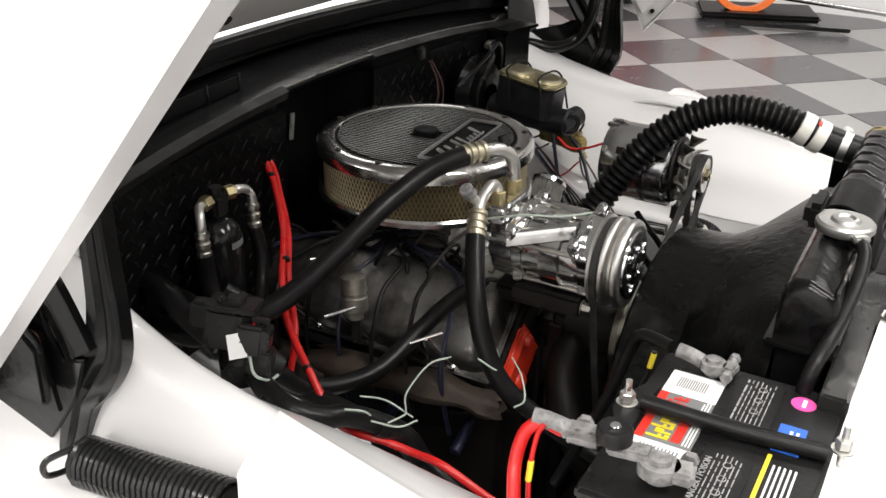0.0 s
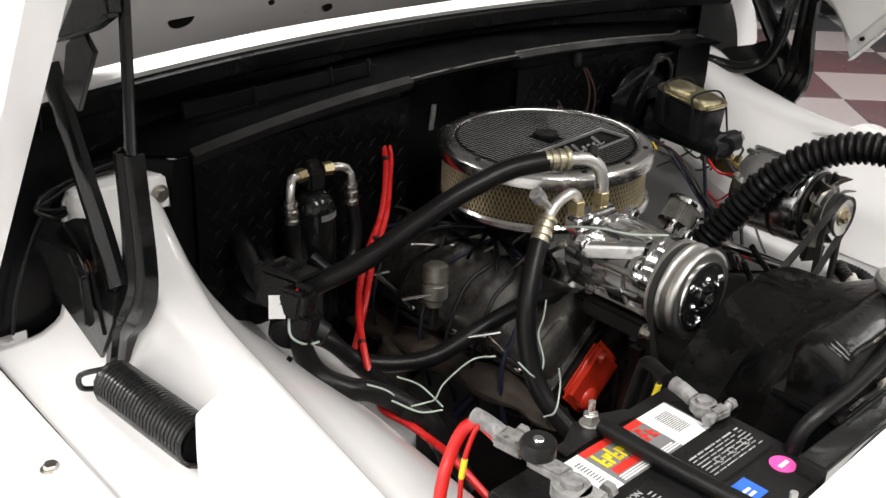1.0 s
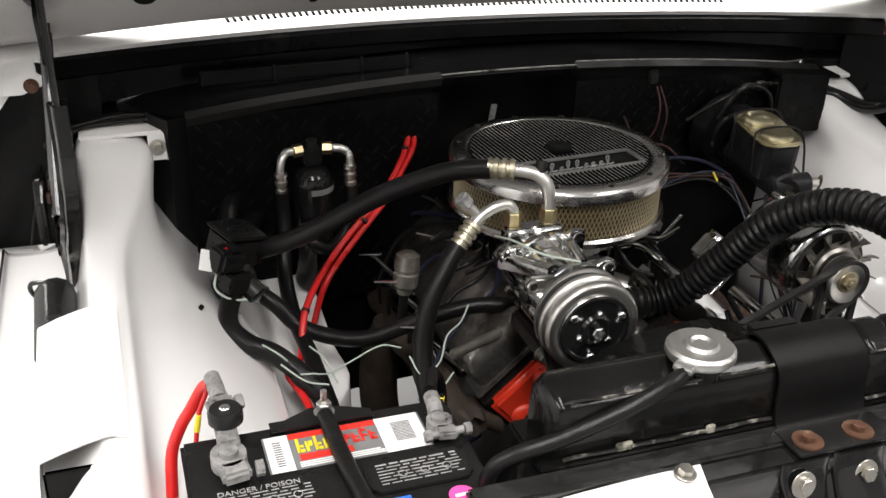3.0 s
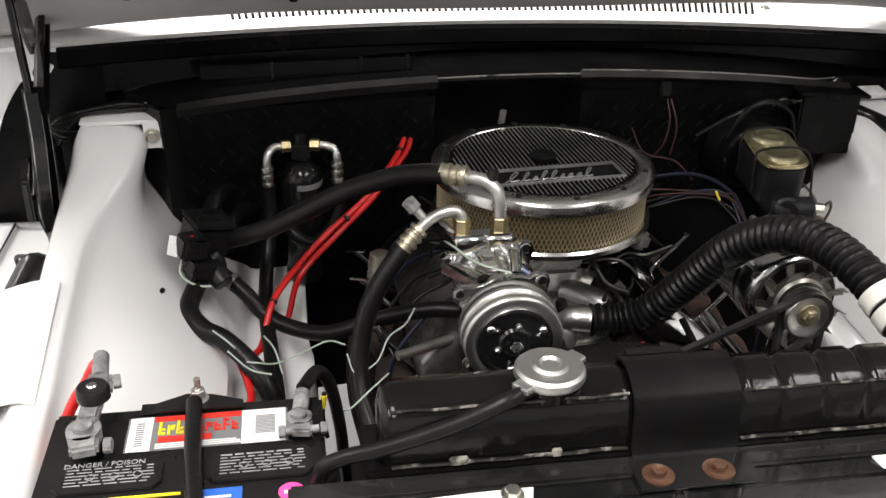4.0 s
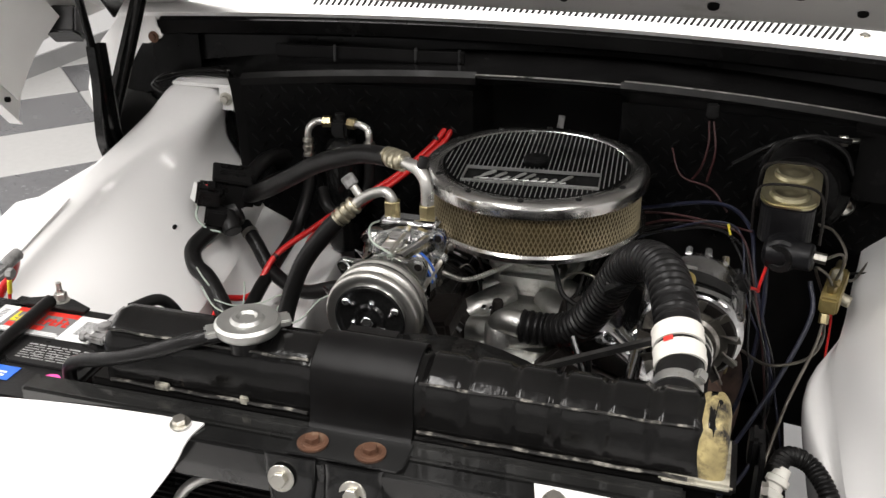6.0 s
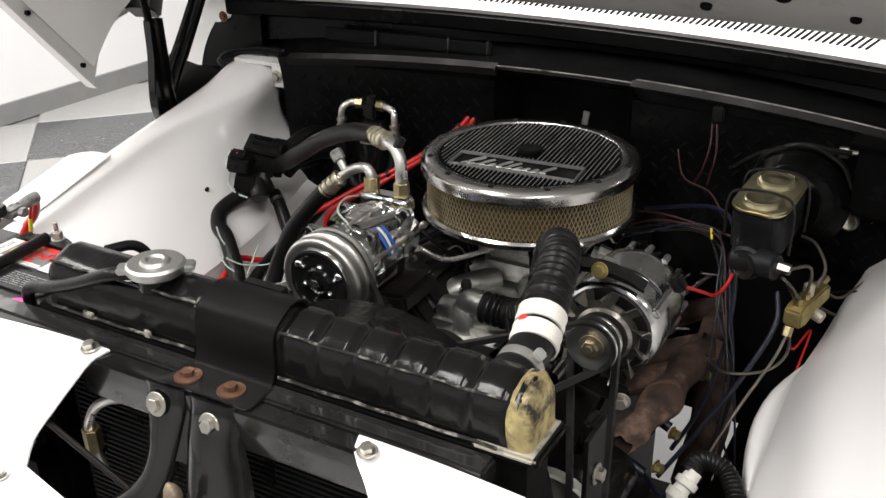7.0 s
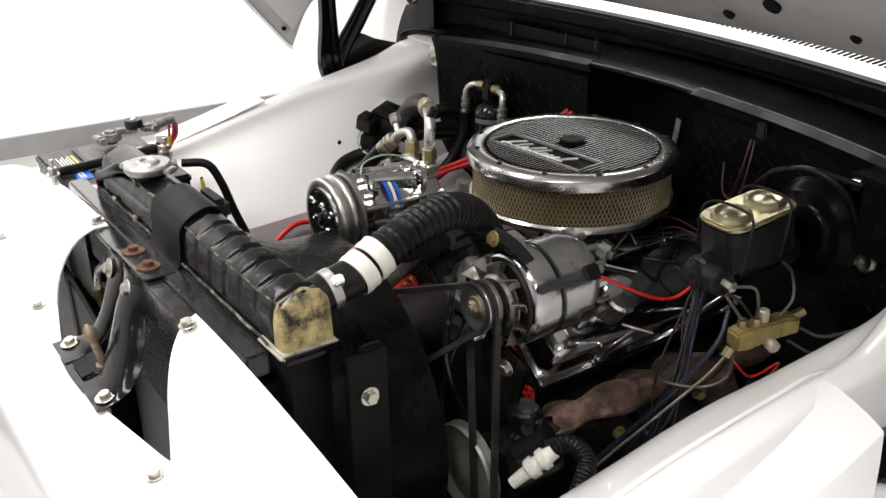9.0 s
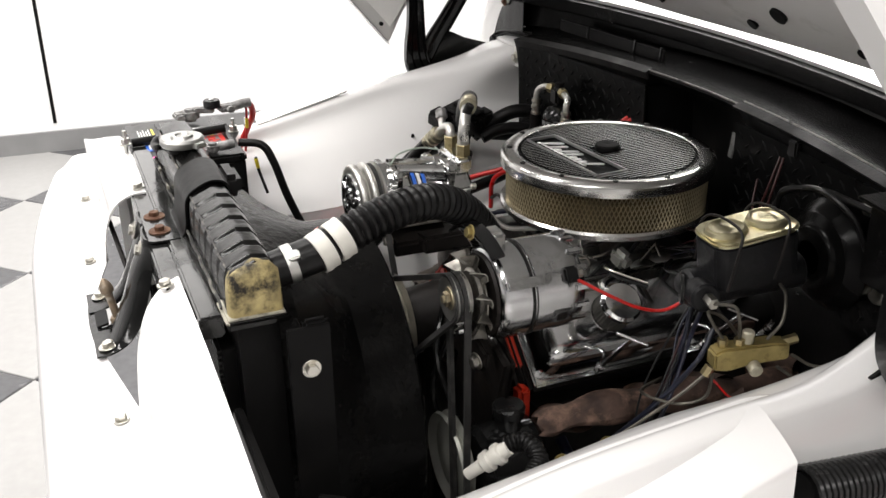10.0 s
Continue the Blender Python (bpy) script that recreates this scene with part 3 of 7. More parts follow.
part("panel_edge", tube(B(), [(-0.735, 0.172, 1.145), (-0.756, 0.172, 1.124), (-0.781, 0.172, 1.082), (-0.808, 0.172, 1.020), (-0.821, 0.172, 0.965)], 0.0025, 6, 8), SEAL, truck)
# chassis rails and crossmember under the bay
# added dark sheet that stands in for the shade on the floor below
part("bay_shade_sheet", box(B(), (-0.02, -0.24, 0.33), (1.04, 1.00, 0.01), (0, 0, 0), 0.002), IRON, truck, "dark sheet added in place of the shade under the bay")
part("crossmember", box(B(), (-0.02, -0.40, 0.42), (0.80, 0.36, 0.20), (0, 0, 0), 0.02), IRON, truck, "dark oily chassis crossmember")
for x in (-0.42, 0.40):
    part("chassis_rail", box(B(), (x, -0.1, 0.50), (0.10, 1.20, 0.16), (0, 0, 0), 0.01), IRON, truck, "dark chassis rail")
# wires over the passenger bracket
for k, up in enumerate((0.0, 0.005, -0.004)):
    line = [(-0.585, 0.172, 1.158), (-0.612, 0.172, 1.161), (-0.665, 0.170, 1.163), (-0.716, 0.166, 1.158), (-0.752, 0.160, 1.149), (-0.768 - 0.004 * k, 0.152, 1.140), (-0.756, 0.146, 1.128), (-0.730, 0.165, 1.122)]
    part("bracket_wire", tube(B(), [(x, y - 0.003 * k, z + up * (1 - 0.5 * (i % 2))) for i, (x, y, z) in enumerate(line)], 0.0032, 8, 8), RUBBER, truck, "dark grey wiring")


# header panel, its lip, crossbar and rails
def sheet(name, rows, mat, label, thick=0.0025, fine=1, along=1, parent=None):
    return part(name, loft(B(), rows, thick, fine, along), mat, parent or truck, label, smooth=50)


def header(s):
    """Pressed plate from the crossbar forward and down to the lip; its inner edge runs from the bolted tip to the lip."""
    f = 1 if s > 0 else -1
    edge = ((0.150, -0.731, 0.0), (0.158, -0.752, -0.006), (0.188, -0.778, -0.020), (0.208, -0.795, -0.055), (0.219, -0.803, -0.10), (0.216, -0.807, -0.155)) if s > 0 else \
        ((0.190, -0.731, 0.0), (0.196, -0.755, -0.004), (0.200, -0.780, -0.020), (0.226, -0.795, -0.058), (0.262, -0.802, -0.105), (0.285, -0.806, -0.152))
    rows = []
    for i in range(19):
        d = 0.76 * (i / 18) ** 1.2
        drop = 0.20 * d ** 1.7
        r = []
        for x, y, z in edge:
            low = max(1.080 + z - drop * (1 + z / 0.152), 0.9245 - 0.03 * d)
            r.append((f * (x + d), y + 0.02 * d, low))
        rows.append(r)
    return rows


for s in (-1, 1):
    sheet("header_panel", header(s), WHITE, "white front header panel", 0.0025, 3, 1)


def lip_back(x):
    if 0.05 < x < 0.216:
        return -0.834 + 0.030 * (x - 0.05) / 0.166
    if -0.285 < x < -0.15:
        return -0.834 + 0.030 * (-0.15 - x) / 0.135
    return -0.834 if -0.15 <= x <= 0.05 else -0.80


lip = []
for i in range(81):
    x = -1.0 + 2.0 * i / 80
    c = 0.14 * max(0, abs(x + 0.008) - 0.45) ** 1.5
    lip.append([(x, lip_back(x) + 0.3 * c, 0.930 - c * 0.4), (x, min(-0.835, lip_back(x) - 0.008) + 0.3 * c, 0.928 - c * 0.4), (x, -0.900 + c, 0.905 - c * 0.4), (x, -0.925 + c, 0.885 - c * 0.4), (x, -0.935 + c, 0.80), (x, -0.932 + c, 0.45)])
sheet("front_lip", lip, WHITE, "white front panel lip", 0.003, 3)
for x, y, z in ((-0.212, -0.740, 1.081), (0.172, -0.750, 1.080), (-0.298, -0.830, 0.931), (0.226, -0.830, 0.931), (-0.623, -0.815, 0.928)):
    part("header_bolt", bolt(B(), (x, y, z), (0, -0.12, 1), 0.0075, 0.006, 1.45), STEEL, truck)
part("header_bolt", bolt(B(), (0.492, -0.751, 1.030), (0.1, -0.5, 1), 0.0085, 0.006, 1.7), STEEL, truck)
part("crossbar", box(B(), (-0.02, -0.7395, 1.051), (0.40, 0.027, 0.050), (0, 0, 0), 0.003), GLOSS_BAR, truck, "black steel radiator crossbar")
part("upper_rail", box(B(), (-0.065, -0.7125, 1.0655), (0.70, 0.029, 0.030), (0, 0, 0), 0.003), GLOSS_RAIL, truck, "chipped glossy black upper rail")
for s in (-1, 1):
    part("support_panel", box(B(), (-0.008 + s * 0.52, -0.70, 0.80), (0.36, 0.012, 0.36), (0, 0, 0), 0.003), BLACK_PAINT, truck, "black radiator support panel")
part("side_strap", box(B(), (0.352, -0.612, 0.93), (0.005, 0.052, 0.30), (0, 0, 0), 0.001), BLACK_PAINT, truck, "black steel side strap")
part("strap_bolt", bolt(B(), (0.355, -0.612, 1.025), (1, 0, 0), 0.008, 0.007, 1.5), STEEL, truck)
part("strap_hook", box(B(), (0.345, -0.602, 1.068), (0.012, 0.030, 0.036), (0, 0, 0), 0.004), BLACK_PAINT, truck)
for k, (p, r) in enumerate((((0.42, -0.62, 0.835), 12), ((0.46, -0.54, 0.83), -14))):
    part("corner_gusset", prism(B(), [(-0.05, -0.03), (0.05, -0.03), (0.02, 0.04), (-0.01, 0.045)], 0.004, Matrix.Translation(p) @ Euler((radians(60), 0, radians(60 + r))).to_matrix().to_4x4(), 0.0008), BLACK_PAINT, truck)

# hood latch
CATCH = material("dull_rusty_pin", (0.26, 0.20, 0.14), 0.5, 0.6, 0.35, 60, 0.5, 120, 0.0, (0.45, 0.40, 0.34), 0.58, 50)
latch = thing("hood_latch", "black steel hood latch bracket with rusty catch", "latch", (-0.05, -0.82, 0.93))
LEVELS = ((1.078, -0.7555), (1.058, -0.758), (1.030, -0.769), (1.000, -0.781), (0.970, -0.795), (0.949, -0.810), (0.939, -0.826), (0.936, -0.846))
OUT_L = (-0.114, -0.113, -0.106, -0.102, -0.110, -0.130, -0.150, -0.153)
IN_L = (-0.0580, -0.0580, -0.0590, -0.062, -0.068, -0.078, -0.084, -0.086)
IN_R = (-0.0520, -0.0520, -0.0510, -0.047, -0.040, -0.032, -0.026, -0.024)
OUT_R = (0.010, 0.012, 0.020, 0.034, 0.047, 0.057, 0.061, 0.059)
rows_l, rows_r, rows_w = [], [], []
for k, (z, y) in enumerate(LEVELS):
    h = (0.3, 0.5, 0.9, 1.0, 1.0, 0.7, 0.1, 0.0)[k]
    rows_l.append([(OUT_L[k], y + 0.014 * h, z), (OUT_L[k] + 0.004, y, z), ((OUT_L[k] + IN_L[k]) / 2, y - 0.003 * h, z), (IN_L[k] - 0.004, y, z), (IN_L[k], y + 0.012 * h, z)])
    rows_r.append([(IN_R[k], y + 0.012 * h, z), (IN_R[k] + 0.006, y - 0.002 * h, z), (IN_R[k] * 0.6 + OUT_R[k] * 0.4, y - 0.010 * h, z + 0.003 * h), (OUT_R[k] - 0.010, y - 0.006 * h, z), (OUT_R[k], y + 0.016 * h, z)])
    if k < 4:
        rows_w.append([(IN_L[k] - 0.003, y + 0.005, z), (-0.055, y + 0.007, z), (IN_R[k] + 0.003, y + 0.005, z)])
sheet("bracket_leg", rows_l, BLACK_GLOSS, "glossy black pressed leg", 0.003, 3, 4, latch)
sheet("bracket_leg", rows_r, BLACK_GLOSS, "glossy black pressed leg with a raised ridge", 0.003, 3, 4, latch)
sheet("bracket_web", rows_w, BLACK_GLOSS, "", 0.003, 3, 4, latch)
sheet("bracket_foot", [[(-0.108, -0.832, 0.936), (-0.055, -0.832, 0.936), (-0.002, -0.832, 0.936)], [(-0.108, -0.847, 0.9335), (-0.055, -0.849, 0.933), (-0.002, -0.847, 0.9335)]], BLACK_GLOSS, "", 0.003, 3, 2, latch)
for x, y, z, d in ((-0.092, -0.763, 1.057, (0, -1, 0.25)), (-0.018, -0.763, 1.054, (0, -1, 0.25)), (-0.131, -0.825, 0.9405, (0, -0.2, 1)), (0.041, -0.828, 0.9405, (0, -0.2, 1))):
    part("bolt", bolt(B(), (x, y, z), d, 0.008, 0.006, 1.75), STEEL, latch, "plated bolt with washer")
part("catch_slot", box(B(), (-0.05, -0.830, 0.9405), (0.05, 0.018, 0.004), (12, 0, 0), 0.001), BLACK_PAINT, latch)
pin0, pin1 = Vector((-0.026, -0.806, 0.940)), Vector((-0.030, -0.820, 1.014))
axis = (pin1 - pin0).normalized()
bm = cyl(B(), pin0, pin1 - axis * 0.020, 0.0060, 0.0055, seg=14, bev=0.002)
lathe(bm, pin1 - axis * 0.024, axis, [(0, 0.005), (0.002, 0.0095), (0.008, 0.0098), (0.016, 0.0075), (0.023, 0.0030), (0.024, 0)], 16)
hexnut(bm, pin0 + axis * 0.004, axis, 0.0115, 0.009)
part("catch", bm, CATCH, latch, "dull rusty catch pin")
for x in (-0.070, -0.010):
    bm = lathe(B(), (x, -0.733, 1.0815), (0, 0, 1), [(0, 0.0155), (0.002, 0.0155), (0.0025, 0.006)], 20)
    bolt(bm, (x, -0.733, 1.0825), (0, 0, 1), 0.0075, 0.006, 1.5)
    part("rusty_bolt", bm, RUSTY_STEEL, truck, "rusty bolt with washer")

# condenser and lines behind the latch
cond = thing("condenser", "black finned air conditioning condenser", "condenser", (-0.01, -0.71, 0.6))
part("core", box(B(), (-0.01, -0.695, 0.80), (0.58, 0.018, 0.46)), BLACK_PAINT, cond)
for k in range(30):
    z = 0.80 + k * 0.0078
    part("fin", box(B(), (-0.01, -0.706, z), (0.57, 0.006, 0.0032)), PLASTIC, cond)
part("line", tube(B(), [(-0.235, -0.735, 0.90), (-0.230, -0.750, 0.96), (-0.215, -0.750, 1.00), (-0.195, -0.740, 1.015), (-0.17, -0.715, 1.01)], 0.006, 10, 8), ALU_PIPE, cond, "bare metal refrigerant line")
part("fitting", cyl(B(), (-0.232, -0.745, 0.935), (-0.226, -0.750, 0.972), 0.011, seg=6, bev=0.001), BRASS, cond)
part("rod", tube(B(), [(-0.27, -0.79, 1.01), (-0.15, -0.77, 0.92)], 0.004, 8, 4), IRON, cond)

# ---- hood, standing open ----
hood = thing("hood", "open white truck hood with a grey primered underside", "hood", (0, 0.15, 1.31))
HC, HU, HN = Vector((0, -0.053, 1.120)), Vector((0, -0.657, 0.754)), Vector((0, 0.754, 0.657))


def hp(x, a, b):
    p = HC + HU * a + HN * b
    return (x, p.y, p.z)


XL, XR = -0.940, 0.920


def eb(a):
    """The skirt's edge rises a little towards the front."""
    return -0.011 + 0.014 * min(a, 0.5)


def rear_cut(x, a, b):
    """The rear edge of the skirt is scooped forward above its tip and runs back to the corner at the top."""
    k = max(0.0, 1 - a / 0.16) * min(1.0, max(0.0, (abs(x + 0.01) - 0.45) / 0.36))
    if b < 0.08:
        return k * 0.030 * max(0.0, b / 0.08)
    if b < 0.12:
        return k * 0.030
    return k * (0.030 - 0.50 * (b - 0.12))


def skin(inset, bs, av):
    out = []
    for a in av:
        r = [(XL + inset, eb(a) + inset * 0.2), (XL - 0.012 + inset, 0.10), (XL - 0.004 + inset, 0.20), (XL + 0.04 + inset, bs + 0.005), (XL + 0.12, bs + 0.02), (-0.4, bs + 0.028), (-0.01, bs + 0.03), (0.38, bs + 0.028), (XR - 0.12, bs + 0.02), (XR - 0.04 - inset, bs + 0.005), (XR + 0.004 - inset, 0.20), (XR + 0.012 - inset, 0.10), (XR - inset, eb(a) + inset * 0.2)]
        out.append([hp(x, a + rear_cut(x, a, b), b) for x, b in r])
    return out


av = (0.0, 0.06, 0.16, 0.3, 0.6, 0.9, 1.16)
part("outer_skin", loft(B(), skin(0.0, 0.285, av), 0.002, 4), WHITE, hood, "white painted outer skin", smooth=60)
lin = []
for a, d in ((0.004, 0.0), (0.03, 0.030), (0.055, 0.042), (0.10, 0.052), (0.15, 0.070), (0.22, 0.078), (0.60, 0.078), (1.15, 0.078)):
    k = min(1.0, d / 0.078)
    r = [(XL + 0.016, eb(a) + 0.004), (XL + 0.006, 0.10), (XL + 0.016, 0.19), (XL + 0.06, 0.275 - 0.6 * d), (XL + 0.13, 0.296 - d), (-0.45, 0.302 - d), (-0.01, 0.303 - d), (0.43, 0.302 - d), (XR - 0.13, 0.296 - d), (XR - 0.06, 0.275 - 0.6 * d), (XR - 0.016, 0.19), (XR - 0.006, 0.10), (XR - 0.016, eb(a) + 0.004)]
    lin.append([hp(x, a + rear_cut(x, a, b), b) for x, b in r])
part("inner_panel", loft(B(), [r[3:10] for r in lin], 0.002, 4), HOOD_GREY, hood, "grey primered inner panel", smooth=60)
# the skirt's inside is paler than the panel: light on it is painted in
for r0, r1 in ((0, 4), (9, 13)):
    part("skirt_lining", loft(B(), [r[r0:r1] for r in lin], 0.002, 4), WHITE_DULL, hood, "dull white inside of the hood skirt, lightened for the light on it", smooth=60)
for s in (-1, 1):
    x0 = XL - 0.001 if s < 0 else XR + 0.001
    part("edge_flange", loft(B(), [[hp(x0 + s * 0.001, a, eb(a) + 0.008), hp(x0 + s * 0.001, a, eb(a) - 0.001), hp(x0 - s * 0.026, a, eb(a) - 0.001)] for a in (0.0, 0.15, 0.3, 0.5, 1.16)], 0.002), WHITE, hood, "white folded skirt edge")
    part("inner_rib", loft(B(), [[hp(x0 - s * 0.022, a0 + 0.030, 0.02), hp(x0 - s * 0.040, a0 + 0.055, 0.10), hp(x0 - s * 0.06, a0 + 0.060, 0.18)] for a0 in (0.0, 0.06, 1.05)], 0.003, 3), WHITE_DULL, hood)
    for k in range(6):
        a = 0.05 + 0.16 * k
        part("drain_hole", cyl(B(), hp(x0 - s * 0.012, a, eb(a) + 0.018), hp(x0 - s * 0.024, a, eb(a) + 0.0185), 0.005, seg=12), BLACK_PAINT, hood)
    bm = B()
    m = Matrix.Translation((-0.888 if s < 0 else 0.868, 0.062, 1.240)) @ Euler((radians(-32), 0, radians(-20 * s))).to_matrix().to_4x4()
    prism(bm, [(-0.030, -0.026), (-0.012, -0.034), (0.026, -0.030), (0.032, -0.006), (0.028, 0.030), (-0.030, 0.030)], 0.050, m, 0.004)
    part("hood_bumper", bm, RUBBER, hood, "black rubber bumper block")
hn = Vector(HN)


def hood_hole(x, a, d, r):
    b = 0.3005 - d
    p = Vector(hp(x, a, b))
    bm = cyl(B(), p - hn * 0.004, p + hn * 0.0005, r, seg=20)
    part("panel_hole", bm, BLACK_PAINT, hood)


for x, a, d, r in ((-0.616, 0.136, 0.066, 0.016), (-0.686, 0.050, 0.040, 0.010), (0.243, 0.095, 0.051, 0.009), (-0.50, 0.15, 0.070, 0.004), (-0.38, 0.095, 0.051, 0.007), (0.02, 0.095, 0.051, 0.006), (0.66, 0.136, 0.066, 0.016), (0.45, 0.095, 0.051, 0.008), (0.36, 0.16, 0.072, 0.013)):
    hood_hole(x, a, d, r)

# ---- hood hinges with springs ----
def hinge(s):
    f = (lambda x: x) if s < 0 else (lambda x: 2 * MID - x)
    bm = prism(B(), [(-0.06, 0.00), (0.075, -0.01), (0.10, 0.05), (0.085, 0.10), (0.02, 0.12), (-0.045, 0.085)], 0.004, Matrix.Translation((f(-0.772), 0.055, 1.025)) @ Matrix(((0, 0, 1, 0), (1, 0, 0, 0), (0, 1, 0, 0), (0, 0, 0, 1))), 0.001)
    hg = part("hood_hinge", bm, BLACK_GLOSS, truck, "black steel hood hinge with a coil spring")

    def arm(name, pts, w, t, label=""):
        """A flat steel arm with a raised middle along a line in the fender's plane."""
        line = spline([Vector((f(x), y, z)) for x, y, z in pts], 6)
        rows = []
        for i, p in enumerate(line):
            d = (line[min(i + 1, len(line) - 1)] - line[max(i - 1, 0)]).normalized()
            side = Vector((0.12, 0, 0)).cross(d).normalized()
            ww = w[0] + (w[1] - w[0]) * i / (len(line) - 1)
            out = Vector((-1 if s < 0 else 1, 0, 0))
            rows.append([p - side * ww - out * t, p - side * ww, p - side * ww * 0.4 + out * t * 0.8, p + side * ww * 0.4 + out * t * 0.8, p + side * ww, p + side * ww - out * t])
        return part(name, loft(B(), rows, 0.003, 1), BLACK_GLOSS, hg, label, smooth=50)

    line = [(-0.743, -0.060, 1.266, 0.017), (-0.743, -0.060, 1.20, 0.019), (-0.745, -0.061, 1.145, 0.024), (-0.748, -0.057, 1.105, 0.027), (-0.753, -0.040, 1.072, 0.027), (-0.755, -0.022, 1.045, 0.022), (-0.755, -0.012, 1.020, 0.020), (-0.756, -0.004, 0.996, 0.020), (-0.757, 0.004, 0.974, 0.015), (-0.758, 0.008, 0.960, 0.008)]
    mid = spline([p[:3] for p in line], 5)
    wid = spline([(p[3], 0, 0) for p in line], 5)
    rows = []
    for i, p in enumerate(mid):
        d = (mid[min(i + 1, len(mid) - 1)] - mid[max(i - 1, 0)]).normalized()
        side = Vector((-1, 0, 0)).cross(d).normalized()
        w = wid[i].x
        rows.append([Vector((f(q.x), q.y, q.z)) for q in (p + side * w * u + Vector((-v, 0, 0)) for u, v in ((-1, -0.014), (-1, 0.0), (-0.62, 0.003), (-0.5, 0.010), (0.1, 0.011), (0.3, 0.005), (0.6, 0.006), (1, 0.002), (1, -0.014)))])
    part("lower_arm", loft(B(), rows, 0.003), BLACK_GLOSS, hg, "long black pressed channel arm", smooth=45)
    arm("arm_rod", [(-0.742, -0.066, 1.250), (-0.742, -0.080, 1.34), (-0.742, -0.094, 1.44)], (0.008, 0.007), 0.005)
    arm("upper_arm", [(-0.763, -0.036, 1.100), (-0.760, -0.008, 1.150), (-0.757, 0.026, 1.200), (-0.752, 0.090, 1.300), (-0.749, 0.124, 1.355)], (0.022, 0.016), 0.009)
    bm = prism(B(), [(-0.030, -0.045), (0.010, -0.050), (0.040, -0.020), (0.095, 0.010), (0.100, 0.030), (0.040, 0.040), (-0.004, 0.046), (-0.030, 0.020)], 0.012, Matrix.Translation((f(-0.786) - 0.006, 0.020, 1.090)) @ Matrix(((0, 0, 1, 0), (1, 0, 0, 0), (0, 1, 0, 0), (0, 0, 0, 1))), 0.003)
    part("pivot_plate", bm, BLACK_GLOSS, hg, "black steel pivot plate")
    side = [(0.005, 1.160), (0.020, 1.168), (0.045, 1.160), (0.155, 1.103), (0.150, 1.02), (0.02, 0.98), (-0.03, 1.05), (-0.050, 1.10), (-0.020, 1.092), (-0.004, 1.120)]
    part("hinge_body", prism(B(), side, 0.006, Matrix.Translation((f(-0.766) - 0.003, 0, 0)) @ Matrix(((0, 0, 1, 0), (1, 0, 0, 0), (0, 1, 0, 0), (0, 0, 0, 1))), 0.0015), BLACK_GLOSS, hg, "dark pressed hinge body")
    bm = prism(B(), [(-0.020, -0.02), (0.02, -0.02), (0.026, 0.03), (0.0, 0.042), (-0.026, 0.03)], 0.006, Matrix.Translation((f(-0.722), -0.05, 1.03)) @ Matrix(((0, 0, 1, 0), (1, 0, 0, 0), (0, 1, 0, 0), (0, 0, 0, 1))), 0.001)
    part("stop_tab", bm, BLACK_GLOSS, hg)
    for y, z in ((0.02, 1.105), (0.08, 1.10)):
        part("pivot", bolt(B(), (f(-0.768), y, z), (-1 if s < 0 else 1, 0, 0), 0.008, 0.007, 1.4), RUSTY_STEEL, hg)
    link = [(-0.105, 1.452), (-0.06, 1.446), (-0.01, 1.420), (0.090, 1.385), (0.132, 1.358), (0.118, 1.332), (0.060, 1.360), (-0.06, 1.398), (-0.105, 1.420)]
    part("hood_link", prism(B(), link, 0.018, Matrix.Translation((f(-0.757) - 0.009, 0, 0)) @ Matrix(((0, 0, 1, 0), (1, 0, 0, 0), (0, 1, 0, 0), (0, 0, 0, 1))), 0.004), BLACK_GLOSS, hg, "curved black hood link")
    bm = prism(B(), [(-0.05, -0.015), (0.05, -0.02), (0.055, 0.02), (0.0, 0.035), (-0.05, 0.015)], 0.006, Matrix.Translation(hp(f(-0.755), 0.13, 0.19)) @ Euler((radians(-49), 0, 0)).to_matrix().to_4x4() @ Matrix(((0, 0, 1, 0), (1, 0, 0, 0), (0, 1, 0, 0), (0, 0, 0, 1))), 0.001)
    part("hood_plate", bm, BLACK_GLOSS, hg)
    # the coil spring lies in the fender gutter
    back = Vector((0.0, 0.0, 0.0)) if s < 0 else Vector((0.004, 0.034, -0.014))
    p0, p1 = Vector((f(-0.782), -0.045, 0.985)) + back, Vector((f(-0.775), -0.235, 1.000)) + back
    part("spring", tube(B(), helix(p0, p1, 0.0245, 26, 14), 0.0036, 6, 1, smooth=False), SPRING, hg, "dark coil spring")
    part("spring_core", cyl(B(), p0, p1, 0.0195, seg=16), BLACK_PAINT, hg)
    part("spring_hook", tube(B(), [p0 + Vector((0, 0, 0.020)), p0 + Vector((f(-0.03) - f(0), 0.020, 0.012)), p0 + Vector((f(-0.028) - f(0), 0.025, -0.010)), p0 + Vector((0, 0.020, -0.015)), (f(-0.775), -0.015, 0.975)], 0.0036, 8, 6), SPRING, hg)
    part("spring_hook", tube(B(), [p1 + Vector((0, 0.0, -0.022)), p1 + Vector((0, -0.030, -0.022)), p1 + Vector((0, -0.075, 0.004)), p1 + Vector((0, -0.085, 0.018))], 0.0036, 8, 6), SPRING, hg)
    return hg


hinge(-1)
driver_hinge = hinge(1)
part("curved_arm", tube(B(), [(0.600, 0.125, 1.128), (0.631, 0.100, 1.118), (0.652, 0.052, 1.112), (0.668, 0.004, 1.135), (0.664, -0.022, 1.190), (0.668, -0.030, 1.26), (0.690, -0.05, 1.33)], 0.0125, 14, 8), BLACK_GLOSS, driver_hinge, "curved black arm")

